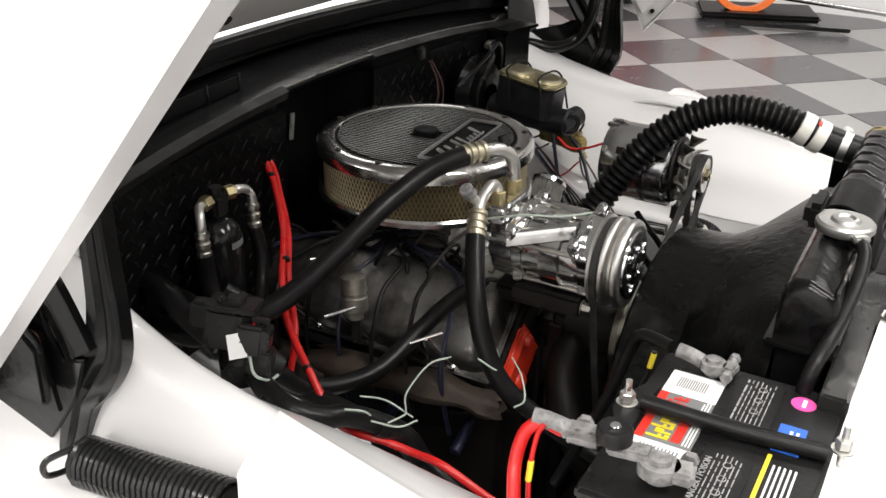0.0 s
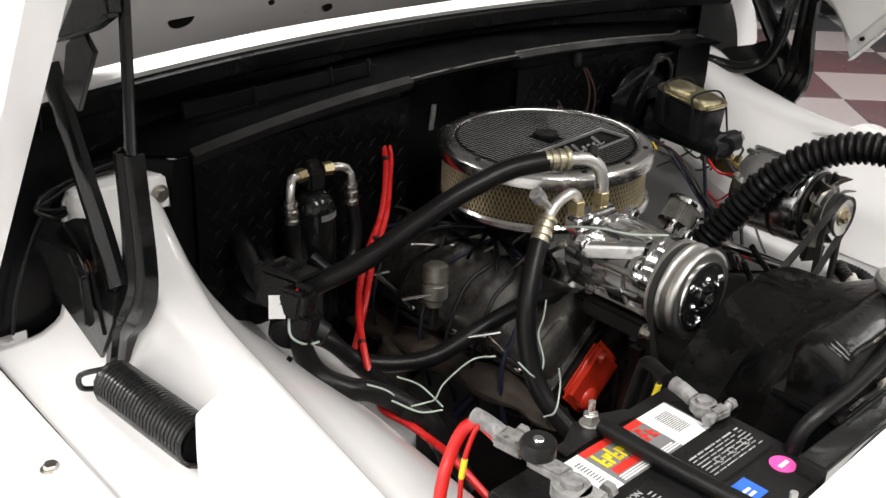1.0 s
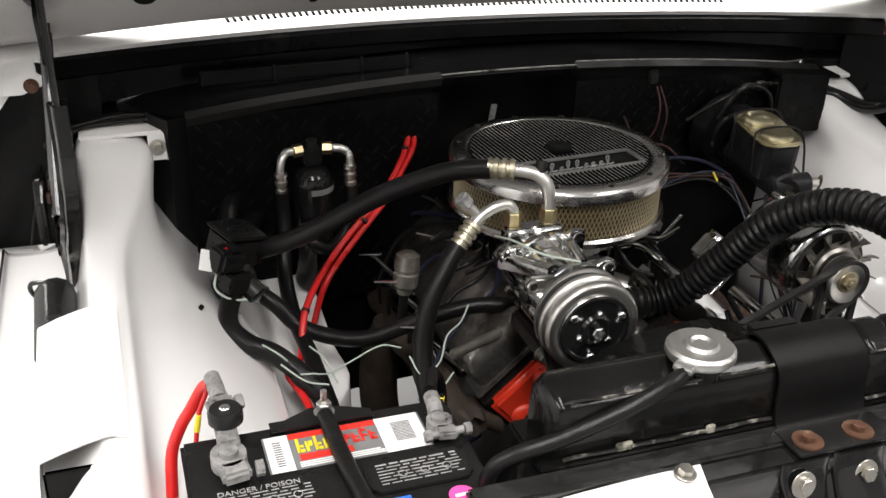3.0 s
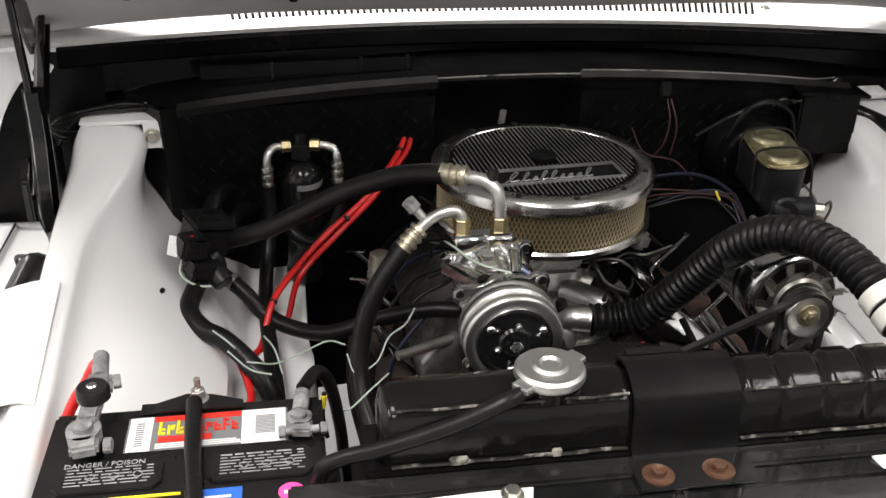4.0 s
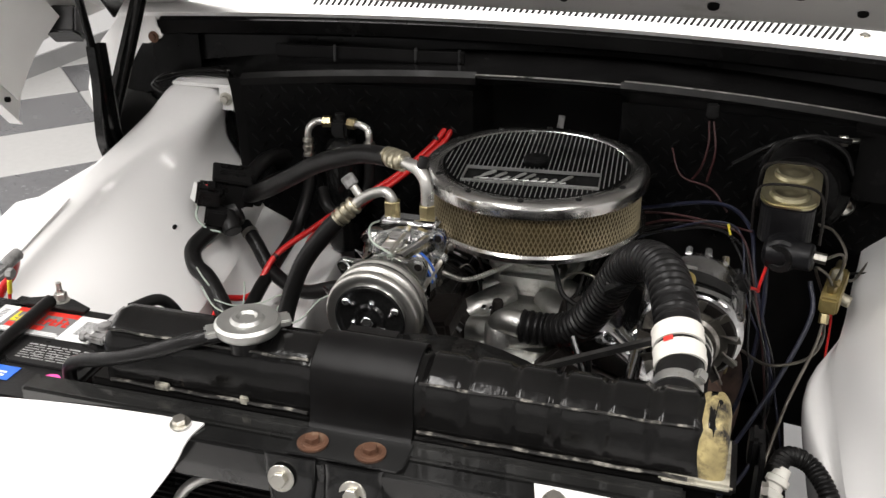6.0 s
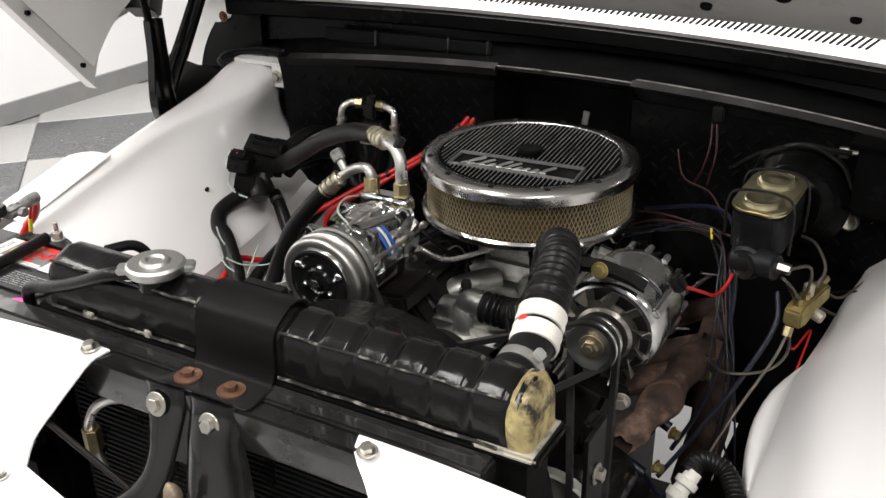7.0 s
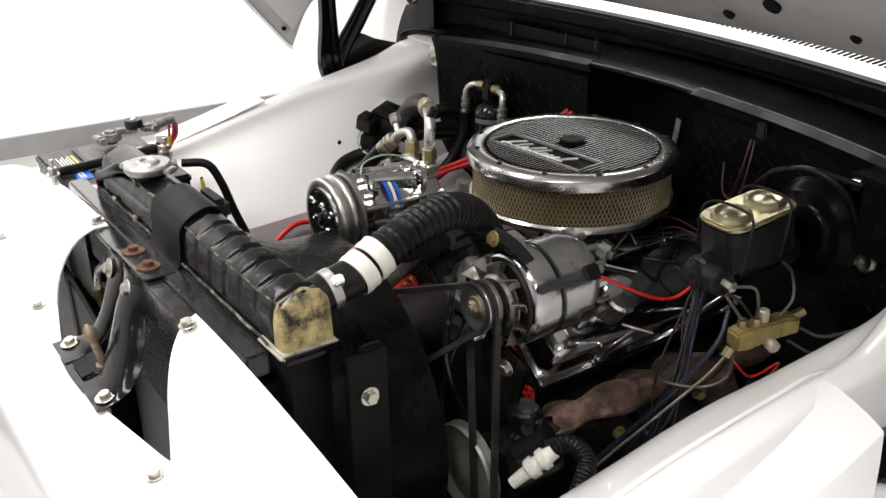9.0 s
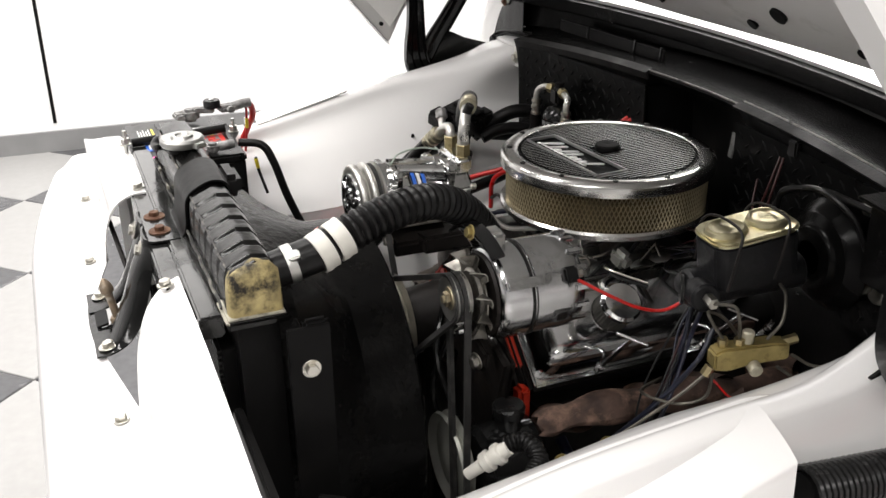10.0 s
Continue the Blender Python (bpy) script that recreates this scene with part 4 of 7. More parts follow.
# ---- radiator and shroud ----
rad = thing("radiator", "black radiator with a crimped top tank and corroded solder", "radiator", (0.0, -0.66, 0.0))


def tank(x0, x1, n, rib, high):
    rows = []
    for i in range(n + 1):
        x = x0 + (x1 - x0) * i / n
        k = 0.5 - 0.5 * math.cos(2 * math.pi * (x - x0) / rib) if rib else 0
        d = 0.0040 * (max(0, k - 0.72) / 0.28) ** 1.2 if rib else 0
        e = min(1, (x - x0) / 0.014, (x1 - x) / 0.014)
        e = math.sqrt(max(0.0, 1 - (1 - e) ** 2)) if e < 1 else 1
        h = high - 0.016 * (1 - e)
        w = 0.006 * (1 - e)
        dd = d if 0.02 < x - x0 and 0.02 < x1 - x else 0
        rows.append([(x, -0.695 + w, 1.086), (x, -0.694 + dd * 0.5 + w, 1.118), (x, -0.692 + dd * 0.6 + w, h - 0.020 - dd * 0.3), (x, -0.688 + w, h - 0.0125 - dd * 0.6), (x, -0.680 + w, h - 0.0085 - dd), (x, -0.660, h - dd), (x, -0.642 - w, h - 0.003 - dd), (x, -0.632 - dd - w, h - 0.016), (x, -0.630 - dd - w, h - 0.05), (x, -0.630 - w, 1.086)])
    bm = loft(B(), rows)
    bm.verts.ensure_lookup_table()
    k = len(rows[0])
    bm.faces.new([bm.verts[i] for i in range(k)])
    bm.faces.new([bm.verts[len(rows) * k - k + i] for i in range(k)][::-1])
    return bm


part("top_tank", tank(-0.328, -0.080, 60, 0, 1.155), BLACK_WORN, rad, "glossy black tank with chipped paint", smooth=45)
part("top_tank", tank(-0.085, 0.316, 240, 0.0445, 1.154), BLACK_WORN, rad, "ribbed black tank", smooth=45)
te = tank(0.286, 0.3165, 14, 0, 1.1535)
for v_ in te.verts:
    v_.co.y = -0.662 + (v_.co.y + 0.662) * 1.015
    v_.co.z += 0.0006 + 0.0012 * math.sin(v_.co.x * 400 + v_.co.y * 150)
    v_.co.x += 0.0012
bmesh.ops.delete(te, geom=[f_ for f_ in te.faces if f_.normal.z > 0.75 and f_.calc_center_median().y < -0.640 and f_.calc_center_median().x < 0.312], context="FACES")
part("tank_end", te, SOLDER, rad, "corroded yellowish solder on the tank end", smooth=50)
for x0, x1, z in ((-0.318, -0.090, 1.1455), (0.026, 0.285, 1.1395)):
    part("worn_edge", tube(B(), [(x0 + (x1 - x0) * k / 12, -0.6885 + 0.0006 * math.sin(k * 2.3), z + 0.0006 * math.sin(k * 1.7)) for k in range(13)], 0.0016, 6, 3), WORN_EDGE, rad, "chipped paint along the tank edge")
    part("worn_edge", tube(B(), [(x0 + (x1 - x0) * k / 12, -0.6985 + 0.0008 * math.sin(k * 1.9), 1.0895) for k in range(13)], 0.0020, 6, 3), WORN_EDGE, rad)
part("tank_lip", box(B(), (-0.008, -0.662, 1.083), (0.672, 0.076, 0.010), (0, 0, 0), 0.003), BLACK_WORN, rad)
part("lip_solder", box(B(), (0.292, -0.664, 1.086), (0.066, 0.074, 0.008), (0, 0, 0), 0.003), SOLDER_WHITE, rad, "whitish corroded seam")
for x, w in ((-0.255, 0.018), (-0.160, 0.010)):
    part("lip_solder", box(B(), (x, -0.699, 1.092), (w, 0.004, 0.010), (0, 0, 0), 0.0015), SOLDER_WHITE, rad)
part("core", box(B(), (-0.008, -0.662, 0.54), (0.64, 0.05, 1.08)), BLACK_PAINT, rad)
part("strap", loft(B(), [[(x, -0.742, 1.0785), (x, -0.728, 1.0785), (x, -0.706, 1.081), (x, -0.699, 1.10), (x, -0.697, 1.128), (x, -0.692, 1.1405), (x, -0.682, 1.149), (x, -0.660, 1.1585), (x, -0.640, 1.1555), (x, -0.630, 1.141), (x, -0.627, 1.11)] for x in (-0.086, 0.022)], 0.003, 3), BLACK_PAINT, rad, "flat black retaining strap")
part("strap_foot", prism(B(), [(-0.092, -0.752), (0.022, -0.752), (0.027, -0.746), (0.027, -0.708), (-0.092, -0.708)], 0.003, Matrix.Translation((0, 0, 1.0785)), 0.0008), GLOSS_BAR, rad, "black strap foot plate")
part("tank_pad", box(B(), (-0.045, -0.622, 1.132), (0.07, 0.028, 0.034), (0, 0, 0), 0.008), RUBBER, rad)
part("filler_neck", cyl(B(), (-0.164, -0.668, 1.140), (-0.164, -0.668, 1.162), 0.024), BLACK_WORN, rad)
bm = lathe(B(), (-0.164, -0.668, 1.158), (0, 0, 1), [(0, 0), (0, 0.032), (0.004, 0.0345), (0.010, 0.034), (0.013, 0.031), (0.0125, 0.018), (0.016, 0.0155), (0.0165, 0.011), (0.014, 0.008), (0.0145, 0)], 48)
for a in (35, 215):
    c, s_ = math.cos(radians(a)), math.sin(radians(a))
    box(bm, (-0.164 + 0.036 * c, -0.668 + 0.036 * s_, 1.163), (0.016, 0.020, 0.008), (0, 0, a), 0.002)
part("cap", bm, STEEL_CAP, rad, "plated metal radiator cap")
part("overflow_tube", tube(B(), [(-0.186, -0.684, 1.158), (-0.212, -0.698, 1.155), (-0.262, -0.700, 1.134), (-0.325, -0.694, 1.110), (-0.362, -0.688, 1.098), (-0.384, -0.682, 1.078), (-0.388, -0.675, 1.02)], 0.0080, 12, 8), RUBBER, rad, "grey rubber overflow tube")
part("neck", cyl(B(), (0.266, -0.640, 1.117), (0.266, -0.600, 1.125), 0.021, seg=24), BLACK_WORN, rad)

WRINKLE = material("wrinkled_black_paint", (0.0042, 0.0041, 0.0040), 0.26, 0, 0.4, 14, 0.8, 75, 0.0, (0.009, 0.008, 0.007), 0.62, 20, spec=0.13)
shroud = thing("fan_shroud", "black fan shroud ring behind the radiator", "fan shroud", (0, -0.5, 0.0))
SC = Vector((-0.02, 0, 0.775))
bm = B()
N = 48
rings = []
for y, r, sq in ((-0.630, 0.30, 1.0), (-0.600, 0.30, 0.95), (-0.530, 0.272, 0.35), (-0.500, 0.262, 0.0), (-0.425, 0.258, 0.0), (-0.420, 0.252, 0.0), (-0.500, 0.252, 0.0)):
    ring = []
    for i in range(N):
        a = 2 * math.pi * i / N
        c, s_ = math.cos(a), math.sin(a)
        q = 1 / max(abs(c), abs(s_))
        k = (1 - sq) + sq * min(q, 1.28)
        zz = min(SC.z + s_ * r * k, 1.075)
        ring.append(bm.verts.new((SC.x + c * r * k, y, zz)))
    rings.append(ring)
for a, b in zip(rings, rings[1:]):
    for i in range(N):
        bm.faces.new((a[i], a[(i + 1) % N], b[(i + 1) % N], b[i]))
part("ring", bm, WRINKLE, shroud, "black painted ring")
part("pedestal", box(B(), (-0.02, -0.55, 0.27), (0.4, 0.10, 0.54)), BLACK_PAINT, shroud)

# ---- engine ----
# passenger valve cover: the dark reflections are put into the base colour
COVER_DARK = material("dark_reflecting_cover", (0.20, 0.195, 0.185), 0.34, 0.9, 0.35, 14, 0.3, 60, 0.0, (0.05, 0.045, 0.04), 0.50, 9)
RUST_DARK = material("dark_brown_iron", (0.030, 0.021, 0.015), 0.7, 0.1, 0.5, 25, 0.8, 60, 0.0, (0.10, 0.07, 0.045), 0.62, 12)
eng = thing("engine", "orange V8 engine with chrome covers and oily iron", "engine", (0.03, 0.0, 0.0))
part("block", box(B(), (0.02, 0.0, 0.40), (0.34, 0.50, 0.80), (0, 0, 0), 0.03), IRON, eng, "dark oily engine block")
part("timing_cover", box(B(), (0.02, -0.26, 0.70), (0.22, 0.03, 0.28), (0, 0, 0), 0.012), IRON, eng)
for s in (-1, 1):
    f = lambda x: 0.02 + s * (x - 0.02)
    n = Vector((s * 0.67, 0, 0.74))
    e = Vector((s * 0.74, 0, -0.67))
    c = Vector((s * 0.155, 0.01, 0.877))
    m = Matrix.Identity(4)
    m.col[0][:3], m.col[1][:3], m.col[2][:3] = e, Vector((0, 1, 0)), n
    head = B()
    box(head, (0, 0, -0.045), (0.165, 0.50, 0.075), (0, 0, 0), 0.006)
    bmesh.ops.transform(head, matrix=Matrix.Translation(c) @ m, verts=head.verts)
    part("cylinder_head", head, IRON, eng, "dark oily cylinder head")
    end = box(B(), (0.022, -0.256, -0.050), (0.104, 0.022, 0.084), (0, 0, 0), 0.010, 3)
    for u, w, r in ((-0.010, -0.030, 0.012), (0.050, -0.062, 0.020)):
        lathe(end, (u, -0.258, w), (0, -1, 0), [(0, r), (0.010, r * 0.92), (0.016, r * 0.6), (0.017, 0)], 14)
    bmesh.ops.transform(end, matrix=Matrix.Translation(c) @ m, verts=end.verts)
    part("head_end", end, ORANGE if s < 0 else IRON, eng, "orange painted head end" if s < 0 else "")
    if s > 0:
        edge = box(B(), (-0.01, -0.254, -0.014), (0.10, 0.012, 0.010), (0, 0, 0), 0.003)
        bmesh.ops.transform(edge, matrix=Matrix.Translation(c) @ m, verts=edge.verts)
        part("head_edge", edge, ORANGE, eng, "orange painted edge")
    bm = B()
    box(bm, (0, 0, 0.000), (0.160, 0.492, 0.008), (0, 0, 0), 0.003)
    vc = B()
    part_rows = []
    for z, w, l in ((0.0, 0.146, 0.478), (0.030, 0.138, 0.470), (0.046, 0.126, 0.458), (0.054, 0.104, 0.436), (0.056, 0.05, 0.38)):
        r = []
        for k in range(48):
            a = 2 * math.pi * k / 48
            ca, sa = math.cos(a), math.sin(a)
            px = math.copysign(abs(ca) ** 0.22, ca) * w / 2
            py = math.copysign(abs(sa) ** 0.14, sa) * l / 2
            r.append((px, py, z))
        r.append(r[0])
        part_rows.append(r)
    loft(bm, part_rows)
    bm.faces.new([v for v in bm.verts][-49:-1])
    bmesh.ops.remove_doubles(bm, verts=bm.verts, dist=0.0002)
    bmesh.ops.transform(bm, matrix=Matrix.Translation(c) @ m, verts=bm.verts)
    part("valve_cover", bm, CHROME if s > 0 else COVER_DARK, eng, "chrome valve cover" if s > 0 else "metal valve cover with dark reflections put into its colour", smooth=35)
    for y in (-0.135, 0.06, 0.19) if s > 0 else (-0.185, -0.04, 0.06, 0.19):
        p = c + e * 0.072 + Vector((0, y, 0)) + n * 0.006
        q = p + n * 0.127
        bm = cyl(B(), p, q, 0.0042, seg=12)
        hexnut(bm, p, n, 0.008, 0.012)
        d = Vector((0.55 * s, 0.75, -0.30)).normalized()
        cyl(bm, q - d * 0.024, q + d * 0.024, 0.0028, seg=10)
        part("cover_bolt", bm, CHROME, eng, "chrome T-handle bolt")
    # exhaust manifold: a swelling log with stub runners and a down pipe
    log = spline([Vector(p) for p in ((f(0.268), -0.262, 0.795), (f(0.285), -0.215, 0.812), (f(0.296), -0.13, 0.818), (f(0.300), -0.02, 0.808), (f(0.298), 0.10, 0.795), (f(0.288), 0.22, 0.78))], 6)
    rows = []
    for i, p in enumerate(log):
        u = i / (len(log) - 1)
        w = 0.016 + 0.008 * math.sin(math.pi * min(1, u * 1.1)) + 0.0045 * math.sin(u * 23)
        rows.append([p + Vector((s * math.cos(q) * w * (1.15 + 0.10 * math.sin(3 * q + 9 * u)), 0.004 * math.sin(5 * q), math.sin(q) * w * (0.95 + 0.08 * math.sin(2 * q + 17 * u)))) for q in [2 * math.pi * k / 20 for k in range(21)]])
    man = part("exhaust_manifold", loft(B(), rows), RUST if s > 0 else RUST_DARK, eng, "rusty cast iron exhaust manifold" if s > 0 else "dark cast iron exhaust manifold", smooth=60)
    for y in (-0.215, -0.06, 0.03, 0.19):
        run = loft(B(), [[Vector((f(0.215 + 0.085 * t), y + 0.015 * t + math.cos(q) * (0.030 - 0.006 * t), 0.768 + 0.04 * t + math.sin(q) * (0.024 - 0.004 * t))) for q in [2 * math.pi * k / 12 for k in range(13)]] for t in (0, 0.15, 0.5, 1)])
        part("manifold_runner", run, RUST if s > 0 else RUST_DARK, eng, smooth=60)
    part("down_pipe", tube(B(), [(f(0.308), 0.04, 0.80), (f(0.325), 0.05, 0.74), (f(0.325), 0.06, 0.64), (f(0.30), 0.07, 0.50)], 0.034, 14, 5), RUST if s > 0 else RUST_DARK, eng)
    if s > 0:
        for y, z in ((-0.245, 0.765), (-0.17, 0.775), (0.0, 0.78)):
            part("manifold_bolt", bolt(B(), (f(0.318), y, z), (s, -0.3, 0), 0.008, 0.010, 1.3), BRASS_DULL, eng)
    for y in (-0.20, -0.07, 0.06, 0.18):
        part("spark_plug", cyl(B(), (f(0.235), y, 0.735), (f(0.29), y, 0.710), 0.009, seg=10), BLUE_WIRE, eng)
    for k in range(1 if s > 0 else 0):
        y = -0.20 + 0.13 * k
        pts = [(f(0.285), y, 0.712), (f(0.335), y - 0.03, 0.705), (f(0.375), y * 0.5 - 0.10, 0.755), (f(0.388), -0.13 + 0.02 * k, 0.85), (f(0.350 + 0.02 * k), -0.05 + 0.02 * k, 0.98), (f(0.335), 0.02 + 0.02 * k, 1.03), (f(0.28), 0.10 + 0.01 * k, 1.03), (f(0.15), 0.16, 0.98)]
        part("plug_wire", tube(B(), pts, 0.0033, 8, 7), BLUE_WIRE, eng, "dark blue spark plug wire")
# intake manifold with runners, thermostat neck and plain bars for its cast mark
bm = box(B(), (0.01, -0.02, 0.875), (0.17, 0.44, 0.05), (0, 0, 0), 0.015)
box(bm, (0.005, 0.0, 0.925), (0.115, 0.14, 0.05), (0, 0, 0), 0.012)
part("intake_manifold", bm, ALU, eng, "cast aluminium intake manifold")
for s in (-1, 1):
    for y in (-0.15, -0.06, 0.06, 0.15):
        part("intake_runner", tube(B(), [(0.005 + s * 0.03, y * 0.45, 0.905), (0.01 + s * 0.07, y * 0.8, 0.905), (0.01 + s * 0.115, y, 0.880)], 0.021, 12, 5), ALU, eng)
part("coolant_crossover", tube(B(), [(-0.055, -0.185, 0.895), (0.0, -0.195, 0.905), (0.055, -0.185, 0.895)], 0.026, 12, 5), ALU, eng)
bm = B()
for k in range(8):
    box(bm, (-0.045 + 0.012 * k, -0.152 - 0.001 * (k % 3), 0.922), (0.008, 0.010, 0.003), (12, 0, 0), 0.001, 1)
part("cast_mark", bm, CHROME, eng)
bm = cyl(B(), (-0.008, -0.205, 0.88), (-0.008, -0.205, 0.930), 0.026, 0.022, seg=20, bev=0.003)
tube(bm, [(-0.008, -0.205, 0.925), (0.004, -0.21, 0.938), (0.030, -0.217, 0.938)], 0.020, 16, 5)
part("thermostat_housing", bm, ALU, eng)
part("sender", lathe(B(), (-0.012, -0.200, 0.935), (0, 0, 1), [(0, 0.011), (0.010, 0.011), (0.012, 0.007), (0.024, 0.009), (0.030, 0.007), (0.031, 0)], 14), IRON, eng)
# carburettor
bm = box(B(), (0.0, 0.0, 0.958), (0.115, 0.150, 0.018), (0, 0, 0), 0.004)
box(bm, (0.0, 0.0, 0.985), (0.10, 0.125, 0.045), (0, 0, 0), 0.008)
for sx in (-1, 1):
    for sy in (-1, 1):
        cyl(bm, (sx * 0.046, sy * 0.06, 0.945), (sx * 0.046, sy * 0.06, 1.005), 0.005, seg=8)
        box(bm, (sx * 0.035, sy * 0.065, 0.985), (0.03, 0.02, 0.05), (0, 0, 0), 0.004)
cyl(bm, (0, 0, 1.0), (0, 0, 1.016), 0.055, seg=24)
part("carburetor", bm, ALU, eng, "dull metal carburetor body")
bm = tube(B(), [(0.056, 0.04, 0.96), (0.075, 0.0, 0.975), (0.082, -0.05, 0.958), (0.06, -0.09, 0.95)], 0.002, 6, 6)
box(bm, (0.066, -0.02, 0.968), (0.004, 0.05, 0.02), (20, 0, 0), 0.001)
box(bm, (0.072, 0.03, 0.975), (0.004, 0.03, 0.03), (-30, 0, 0), 0.001)
tube(bm, [(-0.056, -0.04, 0.98), (-0.09, -0.06, 0.99), (-0.12, -0.05, 0.97)], 0.002, 6, 6)
part("linkage", bm, STEEL, eng, "plated throttle linkage")
for p, d, h in (((0.055, -0.06, 0.985), (1, -0.3, 0), 0.014), ((0.03, -0.075, 0.985), (0, -1, 0), 0.016), ((-0.03, -0.075, 0.985), (0, -1, 0), 0.016)):
    part("fuel_fitting", hexnut(B(), p, d, 0.008, h), STEEL, eng)
part("fuel_line", tube(B(), [(0.0, -0.085, 0.985), (-0.03, -0.12, 0.975), (-0.075, -0.15, 0.965), (-0.11, -0.17, 0.985), (-0.10, -0.20, 1.0)], 0.0045, 10, 8, ripple=0.0012, pitch=0.004), ALU_PIPE, eng, "braided metal hose")
part("vacuum_hose", tube(B(), [(0.03, -0.08, 0.99), (0.055, -0.11, 0.985), (0.075, -0.14, 0.955), (0.11, -0.15, 0.94)], 0.004, 8, 6), RUBBER, eng)
# vacuum lines, rods and small brackets round the carburettor
rnd = random.Random(11)
for k in range(26):
    side = -1 if k % 2 else 1
    j = lambda r: rnd.uniform(-r, r)
    a = Vector((side * (0.10 + j(0.04)), j(0.15), 0.925 + j(0.02)))
    b = a + Vector((side * (0.04 + j(0.03)), j(0.06), 0.035 + j(0.03)))
    c_ = b + Vector((side * (0.03 + j(0.03)), j(0.05), -0.02 + j(0.03)))
    part("vacuum_line" if k % 3 else "linkage_rod", tube(B(), [a, a.lerp(b, 0.5) + Vector((0, j(0.02), 0.015)), b, c_], 0.0032 if k % 3 else 0.0018, 7, 5), (STEEL, RUBBER, IRON)[k % 3], eng)
for k in range(10):
    p = (rnd.uniform(-0.16, 0.16), rnd.uniform(-0.16, 0.14), rnd.uniform(0.915, 0.955))
    part("small_bracket", box(B(), p, (rnd.uniform(0.010, 0.03), rnd.uniform(0.01, 0.03), 0.004), (rnd.uniform(-60, 60), rnd.uniform(-50, 50), rnd.uniform(0, 90)), 0.001), (ALU, IRON, STEEL)[k % 3], eng)
# plug wires and a spacer rod over the passenger cover
for k in range(7):
    y = -0.19 + 0.06 * k
    w = 0.010 * math.sin(3.1 * k)
    pts = [(-0.035 - 0.004 * k, 0.155, 0.965), (-0.085, 0.10 - 0.02 * k, 0.975 + w), (-0.150, y * 0.7, 0.962 + w), (-0.215, y + 0.02 + w, 0.930), (-0.262, y + 0.01, 0.865), (-0.268, y - w, 0.80), (-0.25, y, 0.74)]
    part("plug_wire", tube(B(), pts, 0.0036, 8, 7), RUBBER if k % 3 else BLUE_WIRE, eng, "dark spark plug wire")
part("spacer_rod", cyl(B(), (-0.262, -0.243, 0.914), (-0.160, -0.206, 0.919), 0.0075, seg=14, bev=0.001), LINE, eng, "dull steel spacer rod")
part("cover_bolt", cyl(B(), (-0.255, -0.16, 0.86), (-0.285, -0.15, 0.925), 0.0035, seg=8), CHROME, eng)
PLEAT = material("oily_filter_pleats", (0.16, 0.155, 0.14), 0.45, 0.6, 0.3, 40, 0.2, 120)
part("block_edge", box(B(), (0.196, -0.250, 0.775), (0.030, 0.020, 0.095), (0, 0, 0), 0.006), ORANGE, eng, "orange painted block edge")
# breather on the driver's cover
n = Vector((0.67, 0, 0.74))
p = Vector((0.214, -0.119, 0.921))
part("breather", lathe(B(), p, n, [(-0.045, 0.012), (0.012, 0.012), (0.014, 0.030), (0.018, 0.031)], 28), CHROME, eng)
bm = B()
d, u, v = frame_of(n)
for k in range(34):
    a = 2 * math.pi * k / 34
    q = p + n * 0.036 + (u * math.cos(a) + v * math.sin(a)) * 0.0275
    cyl(bm, q - n * 0.018, q + n * 0.018, 0.0019, seg=5)
lathe(bm, p, n, [(0.018, 0.026), (0.055, 0.026)], 24)
part("breather_filter", bm, PLEAT, eng, "pleated gauze breather filter")
part("breather_cap", lathe(B(), p, n, [(0.054, 0.029), (0.055, 0.032), (0.062, 0.032), (0.066, 0.028), (0.067, 0)], 32), CHROME, eng, "chrome breather cap")
part("filler_cap", box(B(), (0.155, -0.06, 0.985), (0.034, 0.026, 0.030), (0, 20, 15), 0.008), ALU, eng)
# front drive: water pump, crank pulley, steering pump, belts
bm = cyl(B(), (-0.01, -0.40, 0.86), (-0.01, -0.27, 0.86), 0.045, 0.06, seg=24, bev=0.006)
box(bm, (0.02, -0.28, 0.85), (0.20, 0.05, 0.07), (0, 0, 0), 0.015)
part("water_pump", bm, IRON, eng)
part("front_cover", box(B(), (0.02, -0.275, 0.66), (0.26, 0.06, 0.30), (0, 0, 0), 0.03, 3), IRON, eng, "oily timing cover")
part("pump_inlet", tube(B(), [(-0.05, -0.30, 0.84), (-0.11, -0.31, 0.80), (-0.15, -0.36, 0.72), (-0.16, -0.44, 0.62)], 0.026, 14, 6), IRON, eng)
part("accessory_bracket", box(B(), (0.15, -0.295, 0.83), (0.16, 0.02, 0.20), (0, 18, 0), 0.02, 3), IRON, eng, "black accessory bracket")
part("fan_hub", lathe(B(), (-0.01, -0.455, 0.86), (0, 1, 0), [(0, 0), (0, 0.045), (0.012, 0.06), (0.035, 0.06), (0.045, 0.02)], 32), IRON, eng, "dark fan clutch")
for k in range(7):
    a = 2 * math.pi * k / 7 + 0.3
    r_, t_ = Vector((math.cos(a), 0, math.sin(a))), Vector((-math.sin(a), 0, math.cos(a)))
    o = Vector((-0.01, -0.445, 0.86))
    fb = loft(B(), [[o + r_ * (0.05 + 0.095 * u) + t_ * (w * (0.025 + 0.030 * u)) + Vector((0, w * 0.014, 0)) for w in (-1, 0, 1)] for u in (0, 0.5, 1)], 0.002)
    part("fan_blade", fb, BLACK_PAINT, eng)
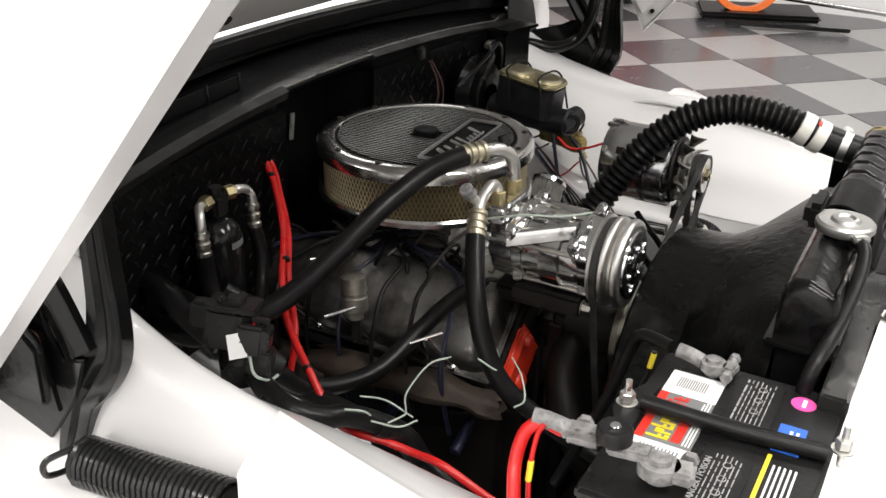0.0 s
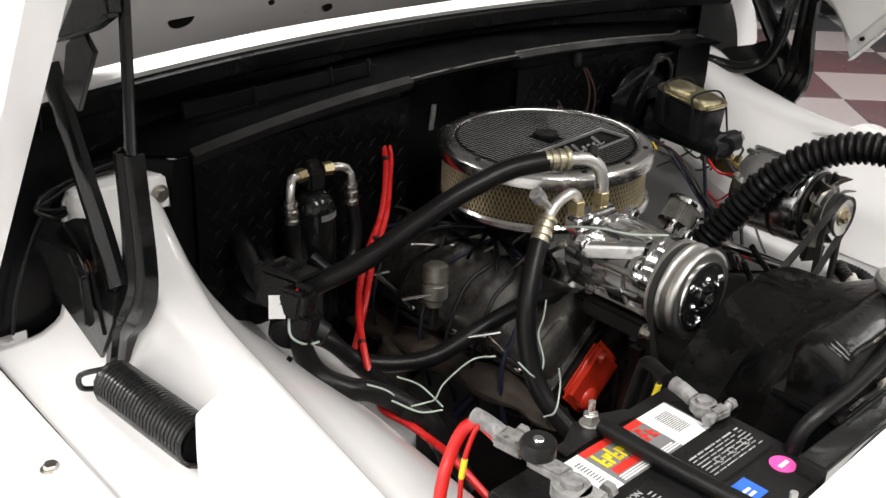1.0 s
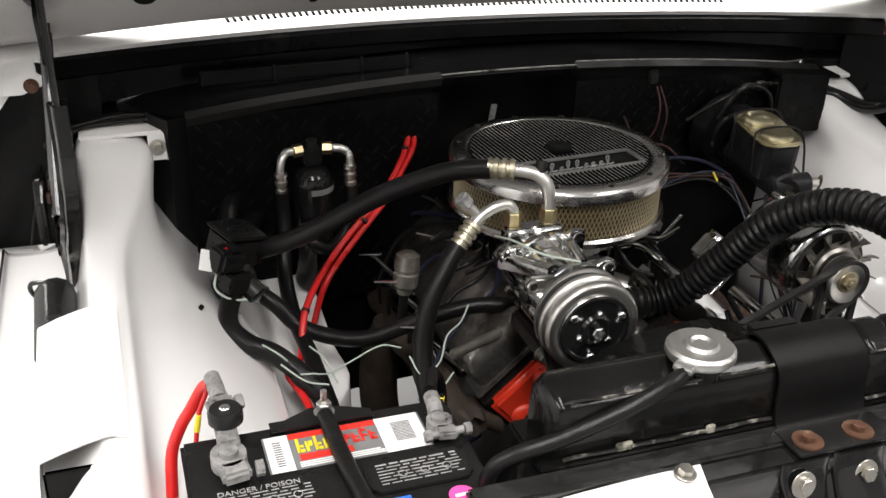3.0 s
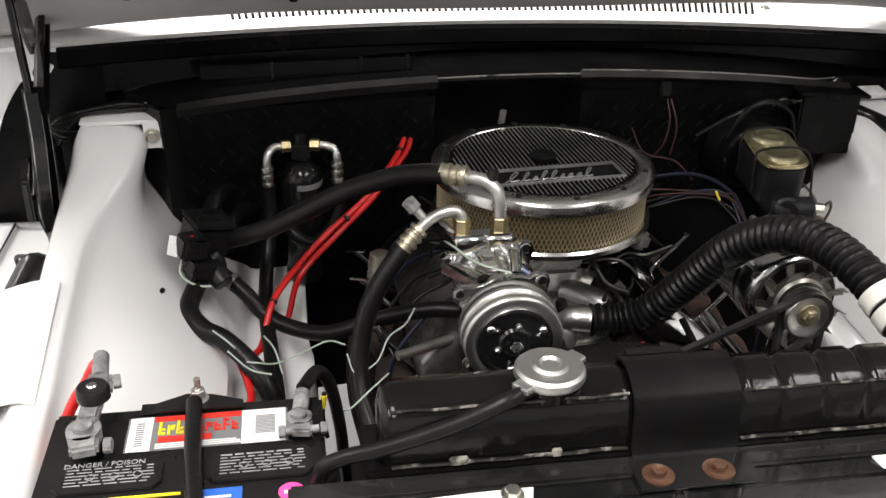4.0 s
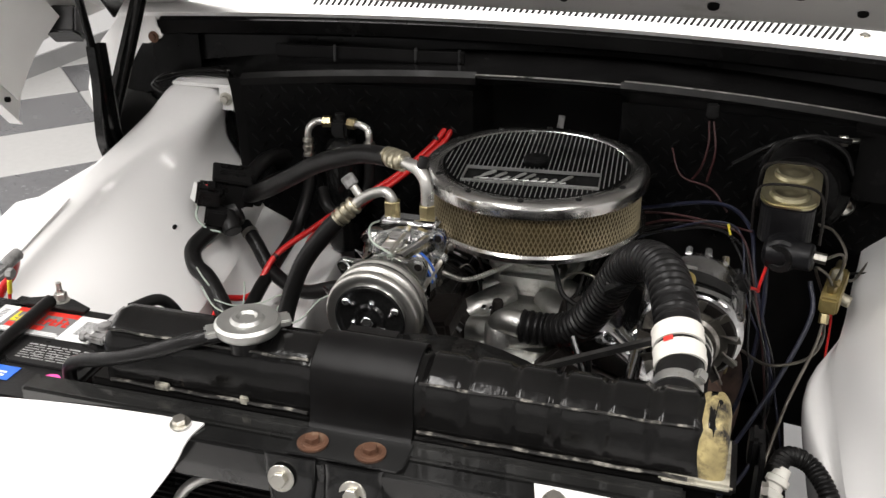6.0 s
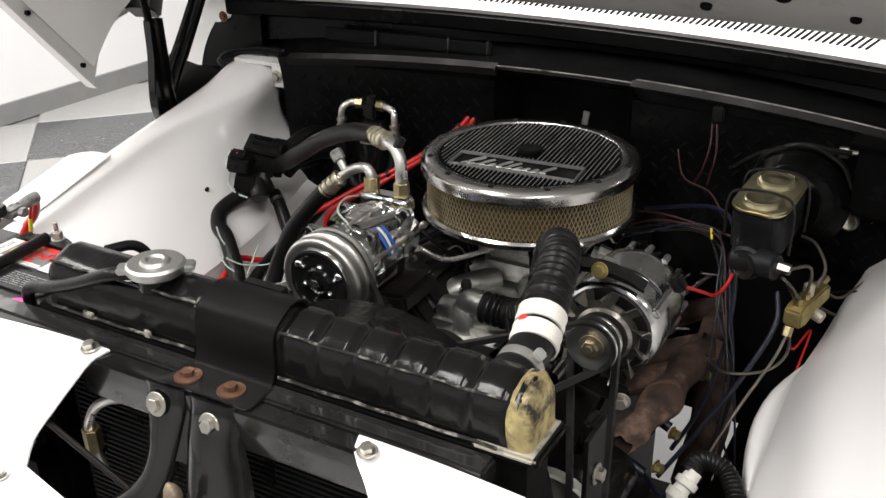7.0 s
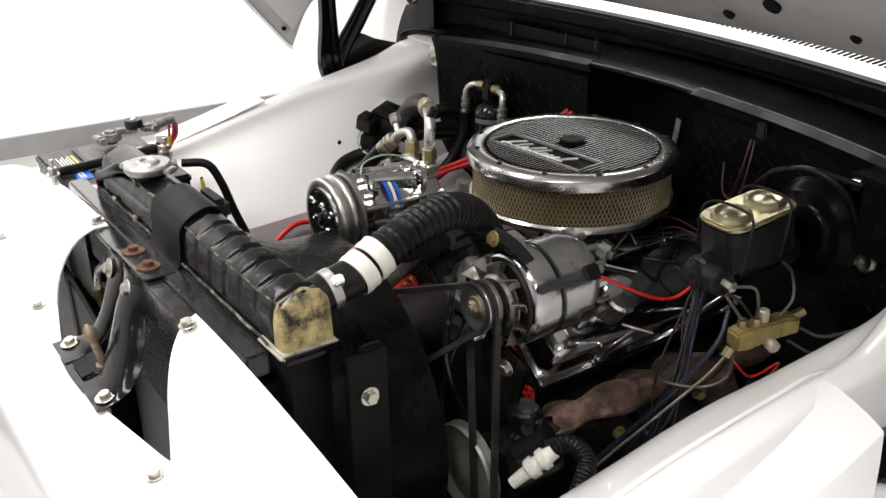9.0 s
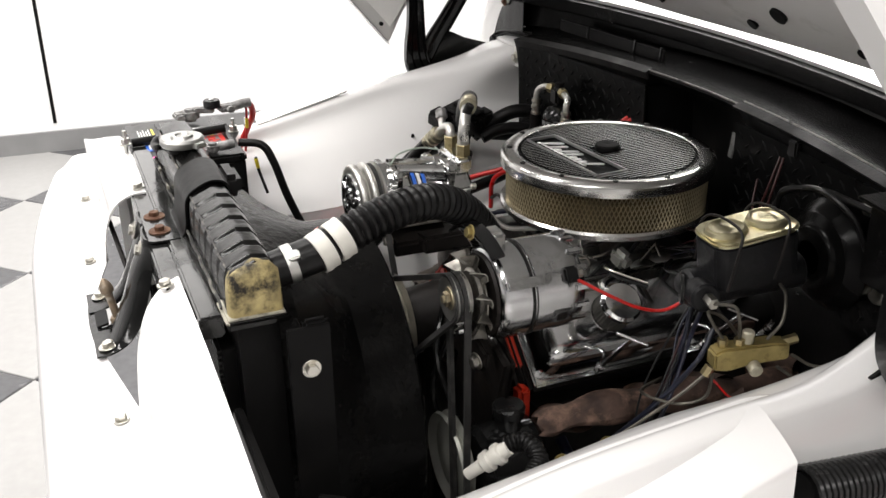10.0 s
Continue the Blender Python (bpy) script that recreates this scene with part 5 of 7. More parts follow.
part("pump_pulley", lathe(B(), (-0.01, -0.41, 0.86), (0, 1, 0), [(0, 0), (0, 0.06), (0, 0.078), (0.005, 0.080), (0.012, 0.070), (0.019, 0.080), (0.024, 0.080), (0.031, 0.070), (0.038, 0.080), (0.04, 0.06)], 40), STEEL, eng)
part("crank_pulley", lathe(B(), (0.02, -0.39, 0.60), (0, 1, 0), [(0, 0), (0, 0.07), (0, 0.086), (0.005, 0.088), (0.012, 0.076), (0.019, 0.088), (0.024, 0.088), (0.031, 0.076), (0.038, 0.088), (0.04, 0.06)], 40), IRON, eng)
part("steering_pulley", lathe(B(), (0.212, -0.385, 0.735), (0, 1, 0), [(0, 0), (0, 0.015), (0.006, 0.03), (0.010, 0.058), (0.004, 0.066), (0, 0.070), (0.005, 0.072), (0.012, 0.064), (0.019, 0.072), (0.022, 0.06)], 40), PULLEY_PALE, eng, "pale steel pulley")
bm = cyl(B(), (0.245, -0.35, 0.74), (0.245, -0.25, 0.74), 0.055, seg=28, bev=0.01)
cyl(bm, (0.247, -0.297, 0.77), (0.247, -0.297, 0.818), 0.020, seg=20)
part("steering_pump", bm, BLACK_GLOSS, eng, "black power steering pump")
part("pump_cap", lathe(B(), (0.247, -0.297, 0.815), (0, 0, 1), [(0, 0.024), (0.012, 0.025), (0.016, 0.022), (0.016, 0.010), (0.014, 0)], 24), PLASTIC, eng)


def belt(name, c0, r0, c1, r1, y, side=0.005):
    """A vee belt round two pulleys that face the radiator."""
    c0, c1 = Vector((c0[0], 0, c0[1])), Vector((c1[0], 0, c1[1]))
    d = c1 - c0
    L = d.length
    th = math.atan2(d.z, d.x)
    al = math.acos(max(-1, min(1, (r0 - r1) / L)))
    pts = []
    for k in range(17):
        a = th + al + (2 * math.pi - 2 * al) * k / 16
        pts.append(c0 + Vector((math.cos(a), 0, math.sin(a))) * r0)
    for k in range(17):
        a = th - al + 2 * al * k / 16
        pts.append(c1 + Vector((math.cos(a), 0, math.sin(a))) * r1)
    bm = B()
    loops = []
    for i, p in enumerate(pts):
        q = pts[(i + 1) % len(pts)] - pts[i - 1]
        nrm = Vector((q.z, 0, -q.x)).normalized()
        loops.append([bm.verts.new(Vector((0, y + o, 0)) + p + nrm * h) for o, h in ((-side, 0.003), (side, 0.003), (side * 0.6, -0.005), (-side * 0.6, -0.005))])
    for i in range(len(loops)):
        a, b = loops[i], loops[(i + 1) % len(loops)]
        for k in range(4):
            bm.faces.new((a[k], a[(k + 1) % 4], b[(k + 1) % 4], b[k]))
    return part(name, bm, BELT, eng, "black rubber drive belt", smooth=30)


belt("belt", (-0.135, 1.031), 0.058, (0.02, 0.60), 0.082, -0.372)
belt("belt", (0.264, 1.033), 0.031, (0.268, 0.66), 0.022, -0.384)
belt("belt", (0.264, 1.033), 0.031, (-0.01, 0.86), 0.074, -0.396)
# steel brackets by the compressor and alternator
bm = box(B(), (-0.105, -0.26, 0.955), (0.10, 0.10, 0.03), (0, -10, 0), 0.006)
part("compressor_bracket", bm, IRON, eng)
bm = loft(B(), [[(x, y - 0.004, z - w), (x, y - 0.006, z), (x, y + 0.012, z + w * 0.6)] for x, y, z, w in ((0.16, -0.348, 1.085, 0.008), (0.20, -0.352, 1.110, 0.008), (0.235, -0.354, 1.119, 0.008), (0.262, -0.354, 1.120, 0.008), (0.290, -0.352, 1.113, 0.007), (0.312, -0.350, 1.102, 0.005))], 0.004, 2, 3)
part("alternator_arm", bm, BLACK_GLOSS, eng, "black slotted adjusting arm")
part("arm_bolt", bolt(B(), (0.258, -0.362, 1.120), (0, -1, 0.2), 0.0075, 0.006, 1.45), BRASS_DULL, eng)
bm = cyl(B(), (0.20, -0.36, 0.945), (0.20, -0.24, 0.945), 0.010, seg=12)
part("spacer", bm, CHROME, eng, "chrome spacer tube")
part("spacer_bolt", bolt(B(), (0.300, -0.372, 0.950), (0.2, -1, -0.1), 0.009, 0.008, 1.4), STEEL, eng)
part("lower_bracket", box(B(), (0.27, -0.358, 0.955), (0.07, 0.010, 0.030), (0, 15, 0), 0.004), IRON, eng)
part("strut", tube(B(), [(0.12, -0.33, 1.00), (0.17, -0.38, 0.90), (0.20, -0.36, 0.80)], 0.005, 8, 4), BLACK_GLOSS, eng)
part("strut", tube(B(), [(0.14, -0.31, 0.96), (0.155, -0.38, 0.84), (0.16, -0.36, 0.72)], 0.005, 8, 4), BLACK_GLOSS, eng)

# ---- air cleaner ----
LID = material("flat_black_lid", (0.006, 0.006, 0.006), 0.6, 0, 0.3, 20, 0.2, 90, spec=0.08)
ac = thing("air_cleaner", "round chrome air cleaner with black finned lid and gauze filter", "air cleaner", (0, 0, 1.012))
part("base_ring", lathe(B(), (0, 0, 0), (0, 0, 1), [(1.016, 0.05), (1.010, 0.12), (1.014, 0.172), (1.018, 0.1775), (1.025, 0.1775), (1.029, 0.174), (1.029, 0.160)], 96), CHROME_SOFT, ac, "chrome base pan")
part("filter", lathe(B(), (0, 0, 0), (0, 0, 1), [(1.026, 0.1655), (1.092, 0.1655)], 120), PAPER_FILTER, ac, "tan oiled gauze element")
# expanded metal screen: crossing strands in a loop round the element
bm = B()
NS, NZ = 150, 8
zs = [1.0275 + 0.0635 * k / NZ for k in range(NZ + 1)]
R0 = 0.1672
nodes = [[None] * NS for _ in range(NZ + 1)]
for j, z in enumerate(zs):
    for i in range(NS):
        a = 2 * math.pi * (i + (0.5 if j % 2 else 0)) / NS
        nodes[j][i] = Vector((R0 * math.cos(a), R0 * math.sin(a), z))
for j in range(NZ):
    for i in range(NS):
        p = nodes[j][i]
        for k in ((i, (i - 1) % NS) if j % 2 == 0 else (i, (i + 1) % NS)):
            q = nodes[j + 1][k]
            d = (q - p).normalized()
            o = Vector((p.x, p.y, 0)).normalized()
            w = d.cross(o) * 0.00085
            t = o * 0.0011
            vs = [bm.verts.new(x) for x in (p - w, p + t, p + w, q - w, q + t, q + w)]
            bm.faces.new((vs[0], vs[1], vs[4], vs[3]))
            bm.faces.new((vs[1], vs[2], vs[5], vs[4]))
part("screen", bm, MESH_WIRE, ac, "expanded metal screen", smooth=0)
part("rim", lathe(B(), (0, 0, 0), (0, 0, 1), [(1.089, 0.168), (1.087, 0.1768), (1.0885, 0.1782), (1.1030, 0.1780), (1.1055, 0.1768), (1.1100, 0.1715), (1.1112, 0.1690), (1.1116, 0.1600), (1.1112, 0.1505), (1.1095, 0.1480), (1.100, 0.1475)], 120), CHROME_SOFT, ac, "polished lid rim")
for k in range(12):
    a = radians(30 * k + 3.5)
    part("rim_screw", lathe(B(), (0.1625 * math.cos(a), 0.1625 * math.sin(a), 1.1112), (0, 0, 1), [(0, 0.0050), (0.0016, 0.0046), (0.0022, 0.003), (0.0012, 0.0)], 12), PLASTIC, ac)
part("lid", lathe(B(), (0, 0, 0), (0, 0, 1), [(1.095, 0.147), (1.105, 0.147), (1.105, 0.10), (1.105, 0.0)], 72), LID, ac, "black lid")
TURN_LID = radians(4.5)
ct, st_ = math.cos(TURN_LID), math.sin(TURN_LID)


def on_lid(x, y, z):
    return Vector((x * ct - y * st_, x * st_ + y * ct, z))


bm = B()
for k in range(-19, 20):
    x = k * 0.0074
    half = math.sqrt(max(0, 0.1435 ** 2 - x * x))
    spans = [(-half, half)]
    if -0.106 < x < 0.106:
        spans = [(-half, -0.093), (-0.036, half)]
    for y0, y1 in spans:
        if y1 - y0 < 0.006:
            continue
        if abs(x) < 0.022 and y1 > 0:
            pieces = [(y0, -0.024 + 0.0), (0.022, y1)]
        else:
            pieces = [(y0, y1)]
        for a, b in pieces:
            if b - a < 0.004:
                continue
            m = Matrix.Translation(on_lid(x, (a + b) / 2, 1.1082)) @ Euler((0, 0, TURN_LID)).to_matrix().to_4x4() @ Matrix.Diagonal((0.0016, b - a, 0.0042, 1))
            fin = B()
            bmesh.ops.create_cube(fin, size=1, matrix=m)
            fo = part("fin", fin, LID, ac, smooth=0)
            fo.data.materials.append(FIN)
            for poly in fo.data.polygons:
                poly.material_index = 1 if poly.normal.z > 0.9 else 0
bm = B()
for x0, y0, x1, y1 in ((-0.104, -0.037, 0.104, -0.037), (-0.104, -0.092, 0.104, -0.092), (-0.104, -0.037, -0.104, -0.092), (0.104, -0.037, 0.104, -0.092)):
    c = on_lid((x0 + x1) / 2, (y0 + y1) / 2, 1.1098)
    m = Matrix.Translation(c) @ Euler((0, 0, TURN_LID)).to_matrix().to_4x4() @ Matrix.Diagonal((abs(x1 - x0) + 0.002, abs(y1 - y0) + 0.002, 0.005, 1))
    bmesh.ops.create_cube(bm, size=1, matrix=m)
part("badge_frame", bm, FIN, ac, smooth=0)
# plain looping strokes stand in for the maker's script
bm = B()
xx = -0.086
strokes = [(0.034, 1.5), (0.030, 1.0), (0.013, 0.8), (0.032, 1.0), (0.030, 1.0), (0.014, 0.7), (0.014, 0.9), (0.014, 0.9), (0.032, 1.0)]
for h, w in strokes:
    wd = 0.0125 * w
    pts = [(xx, 0.0), (xx + wd * 0.45, h * 0.35), (xx + wd * 0.85, h * 0.95), (xx + wd * 0.55, h), (xx + wd * 0.30, h * 0.5), (xx + wd * 0.45, 0.002), (xx + wd * 1.1, 0.004)]
    tube(bm, [on_lid(x + 0.012 * (y / 0.03), -0.083 + y, 1.1098) for x, y in pts], 0.0014, 6, 4)
    xx += wd * 1.28
part("badge_script", bm, FIN, ac, "silver script strokes")
part("knob", lathe(B(), on_lid(0, 0, 1.107), (0, 0, 1), [(0, 0.019), (0.004, 0.021), (0.010, 0.021), (0.012, 0.019), (0.0125, 0.008), (0.011, 0)], 24), LID, ac, "black centre nut")

# ---- compressor ----
comp = thing("ac_compressor", "polished air conditioning compressor with grooved pulley", "compressor", (-0.135, -0.3, 0.965))
CX, CZ = -0.133, 1.031
part("pulley", lathe(B(), (CX, -0.408, CZ), (0, 1, 0), [(0.006, 0.047), (0.001, 0.049), (0, 0.052), (0, 0.0600), (0.002, 0.0625), (0.007, 0.0640), (0.010, 0.0640), (0.015, 0.0550), (0.018, 0.0550), (0.021, 0.0630), (0.024, 0.0648), (0.028, 0.0648), (0.030, 0.0630), (0.034, 0.0550), (0.037, 0.0550), (0.041, 0.0640), (0.045, 0.0640), (0.047, 0.058), (0.047, 0.03)], 96), PULLEY, comp, "machined two-groove pulley")
part("clutch_plate", lathe(B(), (CX, -0.414, CZ), (0, 1, 0), [(0.002, 0.0), (0.002, 0.014), (0.000, 0.016), (0.000, 0.019), (0.004, 0.022), (0.004, 0.040), (0.002, 0.042), (0.002, 0.046), (0.006, 0.0475), (0.014, 0.0475), (0.014, 0.02)], 64), BLACK_GLOSS, comp, "glossy black clutch plate")
part("plate_rim", lathe(B(), (CX, -0.4095, CZ), (0, 1, 0), [(0, 0.0472), (-0.0008, 0.0482), (0.002, 0.0490)], 64), CHROME, comp, "bright clutch rim")
part("hub_nut", hexnut(B(), (CX, -0.413, CZ), (0, -1, 0), 0.0085, 0.008), CHROME, comp)
for k in range(3):
    for r, a0, w in ((0.0385, 25, 0.0062), (0.0235, 80, 0.0048), (0.030, 138, 0.0030)):
        a = radians(120 * k + a0)
        part("clutch_rivet", lathe(B(), (CX + r * math.cos(a), -0.410, CZ + r * math.sin(a)), (0, -1, 0), [(0, w), (0.0025, w * 0.92), (0.0045, w * 0.6), (0.005, 0)], 14), CHROME, comp)


def lobed(name, stations, label):
    """A housing of five bolt lobes round the shaft; stations are (y, radius, lobe height)."""
    rows = []
    for y, r, lob in stations:
        row = []
        for k in range(61):
            a = 2 * math.pi * k / 60
            q = r + lob * max(0.0, math.cos(5 * (a - radians(18)))) ** 2
            row.append((CX + q * math.cos(a), y, CZ + q * math.sin(a)))
        rows.append(row)
    bm = loft(B(), rows)
    bmesh.ops.remove_doubles(bm, verts=bm.verts, dist=0.0002)
    return part(name, bm, CHROME_DARK, comp, label, smooth=32)


lobed("front_housing", ((-0.362, 0.036, 0.0), (-0.362, 0.046, 0.010), (-0.360, 0.049, 0.012), (-0.345, 0.049, 0.012), (-0.343, 0.047, 0.010), (-0.341, 0.044, 0.006)), "polished front housing")
lobed("barrel", ((-0.345, 0.047, 0.0), (-0.335, 0.0475, 0.001), (-0.318, 0.0475, 0.002), (-0.316, 0.0530, 0.002), (-0.288, 0.0530, 0.002), (-0.286, 0.0475, 0.002), (-0.262, 0.0475, 0.002), (-0.260, 0.0475, 0.0)), "polished cylinder barrel")
lobed("rear_head", ((-0.262, 0.045, 0.006), (-0.260, 0.049, 0.012), (-0.246, 0.050, 0.012), (-0.244, 0.048, 0.008), (-0.212, 0.047, 0.007), (-0.206, 0.042, 0.004), (-0.204, 0.0, 0.0)), "polished rear head")
EAR = [(-0.040, -0.010), (-0.052, 0.012), (-0.068, 0.028), (-0.071, 0.040), (-0.062, 0.049), (-0.046, 0.047), (-0.030, 0.050), (-0.016, 0.058), (0.016, 0.060), (0.030, 0.056), (0.040, 0.062), (0.054, 0.061), (0.059, 0.050), (0.055, 0.030), (0.046, 0.010), (0.040, -0.010)]
for y, t in ((-0.336, 0.010), (-0.243, 0.012)):
    plate = part("mount_plate", prism(B(), EAR, t, Matrix.Translation((CX, y, CZ)) @ Euler((radians(90), 0, 0)).to_matrix().to_4x4(), 0.002), CHROME_DARK, comp, "polished mounting plate with ears", smooth=30)
    for dx, dz in ((-0.060, 0.038), (0.047, 0.051)):
        part("ear_hole", lathe(B(), (CX + dx, y + 0.001, CZ + dz), (0, -1, 0), [(0, 0.0045), (t + 0.0015, 0.0045), (t + 0.0035, 0.0055), (t + 0.0035, 0.0075), (t + 0.001, 0.0085)], 18), CHROME, plate)
        part("ear_bore", cyl(B(), (CX + dx, y, CZ + dz), (CX + dx, y - t - 0.002, CZ + dz), 0.0044, seg=14), IRON, plate)
for sx, x0, z0, x1, z1 in ((-1, -0.058, 0.030, -0.026, 0.050), (1, 0.034, 0.046, 0.014, 0.052)):
    bm = loft(B(), [[(CX + x0 + (x1 - x0) * u - sx * w * 0.010, -0.246 - 0.088 * u, CZ + z0 + (z1 - z0) * u + h) for w, h in ((-1, -0.014), (-0.9, 0.004), (-0.3, 0.008), (0.3, 0.008), (0.9, 0.003), (1, -0.014))] for u in (0, 0.25, 0.5, 0.75, 1)], 0.0, 2)
    part("saddle_rib", bm, CHROME_DARK, comp, "polished saddle rib", smooth=50)
for k in range(5):
    a = radians(18 + 72 * k)
    for y, dy in ((-0.362, -1), (-0.212, 1)):
        part("housing_bolt", hexnut(B(), (CX + 0.055 * math.cos(a), y, CZ + 0.055 * math.sin(a)), (0, dy, 0), 0.0058, 0.007), STEEL, comp)
    part("through_bolt", cyl(B(), (CX + 0.054 * math.cos(a), -0.345, CZ + 0.054 * math.sin(a)), (CX + 0.054 * math.cos(a), -0.258, CZ + 0.054 * math.sin(a)), 0.0036, seg=8), STEEL, comp)
for a in (200, 236, 272, 308, 344):
    q = radians(a)
    part("barrel_rib", box(B(), (CX + 0.049 * math.cos(q), -0.302, CZ + 0.049 * math.sin(q)), (0.006, 0.078, 0.010), (0, -a, 0), 0.002), CHROME_DARK, comp)
bm = box(B(), (-0.139, -0.218, 1.080), (0.088, 0.030, 0.026), (0, 0, 0), 0.006, 3)
box(bm, (-0.139, -0.285, 1.078), (0.034, 0.075, 0.014), (0, 0, 0), 0.004)
part("port_block", bm, CHROME, comp, "polished port block")
part("type_plate", prism(B(), [(-0.015, -0.006), (-0.010, -0.011), (0.010, -0.011), (0.015, -0.006), (0.015, 0.006), (0.010, 0.011), (-0.010, 0.011), (-0.015, 0.006)], 0.0008, Matrix.Translation((-0.139, -0.268, 1.0858))), LEAD, comp, "small grey type plate")
part("type_plate", box(B(), (-0.139, -0.300, 1.0857), (0.026, 0.016, 0.0008), (0, 0, 0)), ALU_PIPE, comp)
part("mount_bracket", box(B(), (CX + 0.005, -0.300, CZ - 0.072), (0.10, 0.11, 0.028), (0, 8, 0), 0.006), IRON, comp, "black lower mounting bracket")
for x in (CX - 0.045, CX + 0.045):
    part("mount_bolt", bolt(B(), (x, -0.356, CZ - 0.060), (0, -1, 0), 0.008, 0.012, 1.4), STEEL, comp)
for x, h in ((-0.168, 0.020), (-0.115, 0.020)):
    part("port_nut", hexnut(B(), (x, -0.213, 1.093), (0, 0, 1), 0.0125, h), BRASS, comp, "brass pipe nut")
for k in range(3):
    bm = lathe(B(), (CX, -0.314 + 0.0085 * k, CZ), (0, 1, 0), [(0, 0.0562), (0.006, 0.0562)], 10, 112, 58)
    part("stripe", bm, BLUE if k != 1 else PAPER, comp, "blue and white decal stripe")
bm = tube(B(), [(-0.19, -0.205, 1.075), (-0.185, -0.26, 1.092), (-0.165, -0.31, 1.094), (-0.125, -0.34, 1.092)], 0.0015, 6, 6)
part("clutch_wire", bm, PALE_WIRE, comp)

# ---- alternator ----
ZINC_DULL = material("tarnished_zinc", (0.40, 0.35, 0.25), 0.36, 0.9, 0.25, 60, 0.3, 140, 0.0, (0.16, 0.11, 0.06), 0.58, 70)
FAN = material("dull_steel_fan", (0.30, 0.285, 0.26), 0.36, 1.0, 0.3, 40, 0.3, 90, 0.0, (0.07, 0.06, 0.05), 0.58, 30)
ALT_CHROME = material("scuffed_chrome", (0.50, 0.50, 0.50), 0.19, 1.0, 0.15, 14, 0.35, 45, 0.0, (0.22, 0.215, 0.21), 0.62, 22)
alt = thing("alternator", "chrome alternator with fan and belt pulley", "alternator", (0.268, -0.28, 0.965))
AX, AZ = 0.268, 1.033
part("housing", lathe(B(), (AX, -0.345, AZ), (0, 1, 0), [(-0.006, 0.030), (-0.006, 0.052), (-0.002, 0.0600), (0.002, 0.0635), (0.008, 0.0655), (0.040, 0.0655), (0.041, 0.063), (0.046, 0.063), (0.047, 0.066), (0.085, 0.0655), (0.088, 0.066), (0.108, 0.065), (0.120, 0.058), (0.124, 0.045), (0.126, 0.0)], 64), ALT_CHROME, alt, "chrome housing")
part("fan_disc", lathe(B(), (AX, -0.364, AZ), (0, 1, 0), [(-0.004, 0.012), (-0.004, 0.034), (0.0, 0.038), (0.0, 0.047), (0.002, 0.047), (0.002, 0.012)], 40), FAN, alt, "bare metal fan disc")
for k in range(11):
    a = 2 * math.pi * k / 11 + 0.2
    r_, t_ = Vector((math.cos(a), 0, math.sin(a))), Vector((-math.sin(a), 0, math.cos(a)))
    o = Vector((AX, -0.363, AZ))
    bm = loft(B(), [[o + r_ * 0.040 + t_ * 0.001, o + r_ * 0.050 + t_ * -0.002, o + r_ * 0.0625 + t_ * -0.004],
                    [o + r_ * 0.040 + t_ * 0.008, o + r_ * 0.050 + t_ * 0.008, o + r_ * 0.0620 + t_ * 0.007],
                    [o + r_ * 0.041 + t_ * 0.012 + Vector((0, -0.003, 0)), o + r_ * 0.050 + t_ * 0.013 + Vector((0, -0.012, 0)), o + r_ * 0.0590 + t_ * 0.013 + Vector((0, -0.021, 0))]], 0.0016, 1, 2)
    part("fan_blade", bm, FAN, alt, smooth=30)
# dark disc over the chrome end, in place of shade between the blades
part("fan_shadow_disc", lathe(B(), (AX, -0.3540, AZ), (0, 1, 0), [(0.004, 0.0585), (0.0, 0.056), (-0.001, 0.030), (-0.001, 0.012)], 48), IRON, alt, "dark disc that stands in for shade behind the fan")
part("pulley", lathe(B(), (AX - 0.003, -0.400, AZ), (0, 1, 0), [(0.003, 0.011), (0.003, 0.020), (0.001, 0.024), (0, 0.031), (0.004, 0.034), (0.011, 0.026), (0.018, 0.034), (0.024, 0.033), (0.026, 0.018)], 48), PULLEY, alt, "plated belt pulley")
bm = B()
lathe(bm, (AX - 0.003, -0.397, AZ), (0, -1, 0), [(0, 0.016), (0.0015, 0.0155), (0.002, 0.009)], 28)
hexnut(bm, (AX - 0.003, -0.3985, AZ), (0, -1, 0), 0.0105, 0.0065)
cyl(bm, (AX - 0.003, -0.404, AZ), (AX - 0.003, -0.408, AZ), 0.005, seg=12)
part("pulley_nut", bm, ZINC_DULL, alt, "tarnished pulley nut on a washer")
part("band", lathe(B(), (AX, -0.306, AZ), (0, 1, 0), [(0, 0.0668), (0.0035, 0.0672)], 48), RUBBER, alt)
for a in (30, 150, 270):
    c, s_ = math.cos(radians(a)), math.sin(radians(a))
    bm = box(B(), (AX + 0.063 * c, -0.31, AZ + 0.063 * s_), (0.016, 0.065, 0.014), (0, -a, 0), 0.003)
    part("lug", bm, ALT_CHROME, alt)
    part("lug_nut", hexnut(B(), (AX + 0.064 * c, -0.236, AZ + 0.064 * s_), (0, 1, 0), 0.006, 0.006), STEEL, alt)
for a in (-20, 150):
    c, s_ = math.cos(radians(a)), math.sin(radians(a))
    vent = part("vent_frame", box(B(), (AX + 0.0655 * c, -0.262, AZ + 0.0655 * s_), (0.005, 0.026, 0.022), (0, -a, 0), 0.002), ALT_CHROME, alt, "raised chrome vent frame")
    part("vent_opening", box(B(), (AX + 0.0672 * c, -0.262, AZ + 0.0672 * s_), (0.003, 0.016, 0.014), (0, -a, 0), 0.001), IRON, vent)
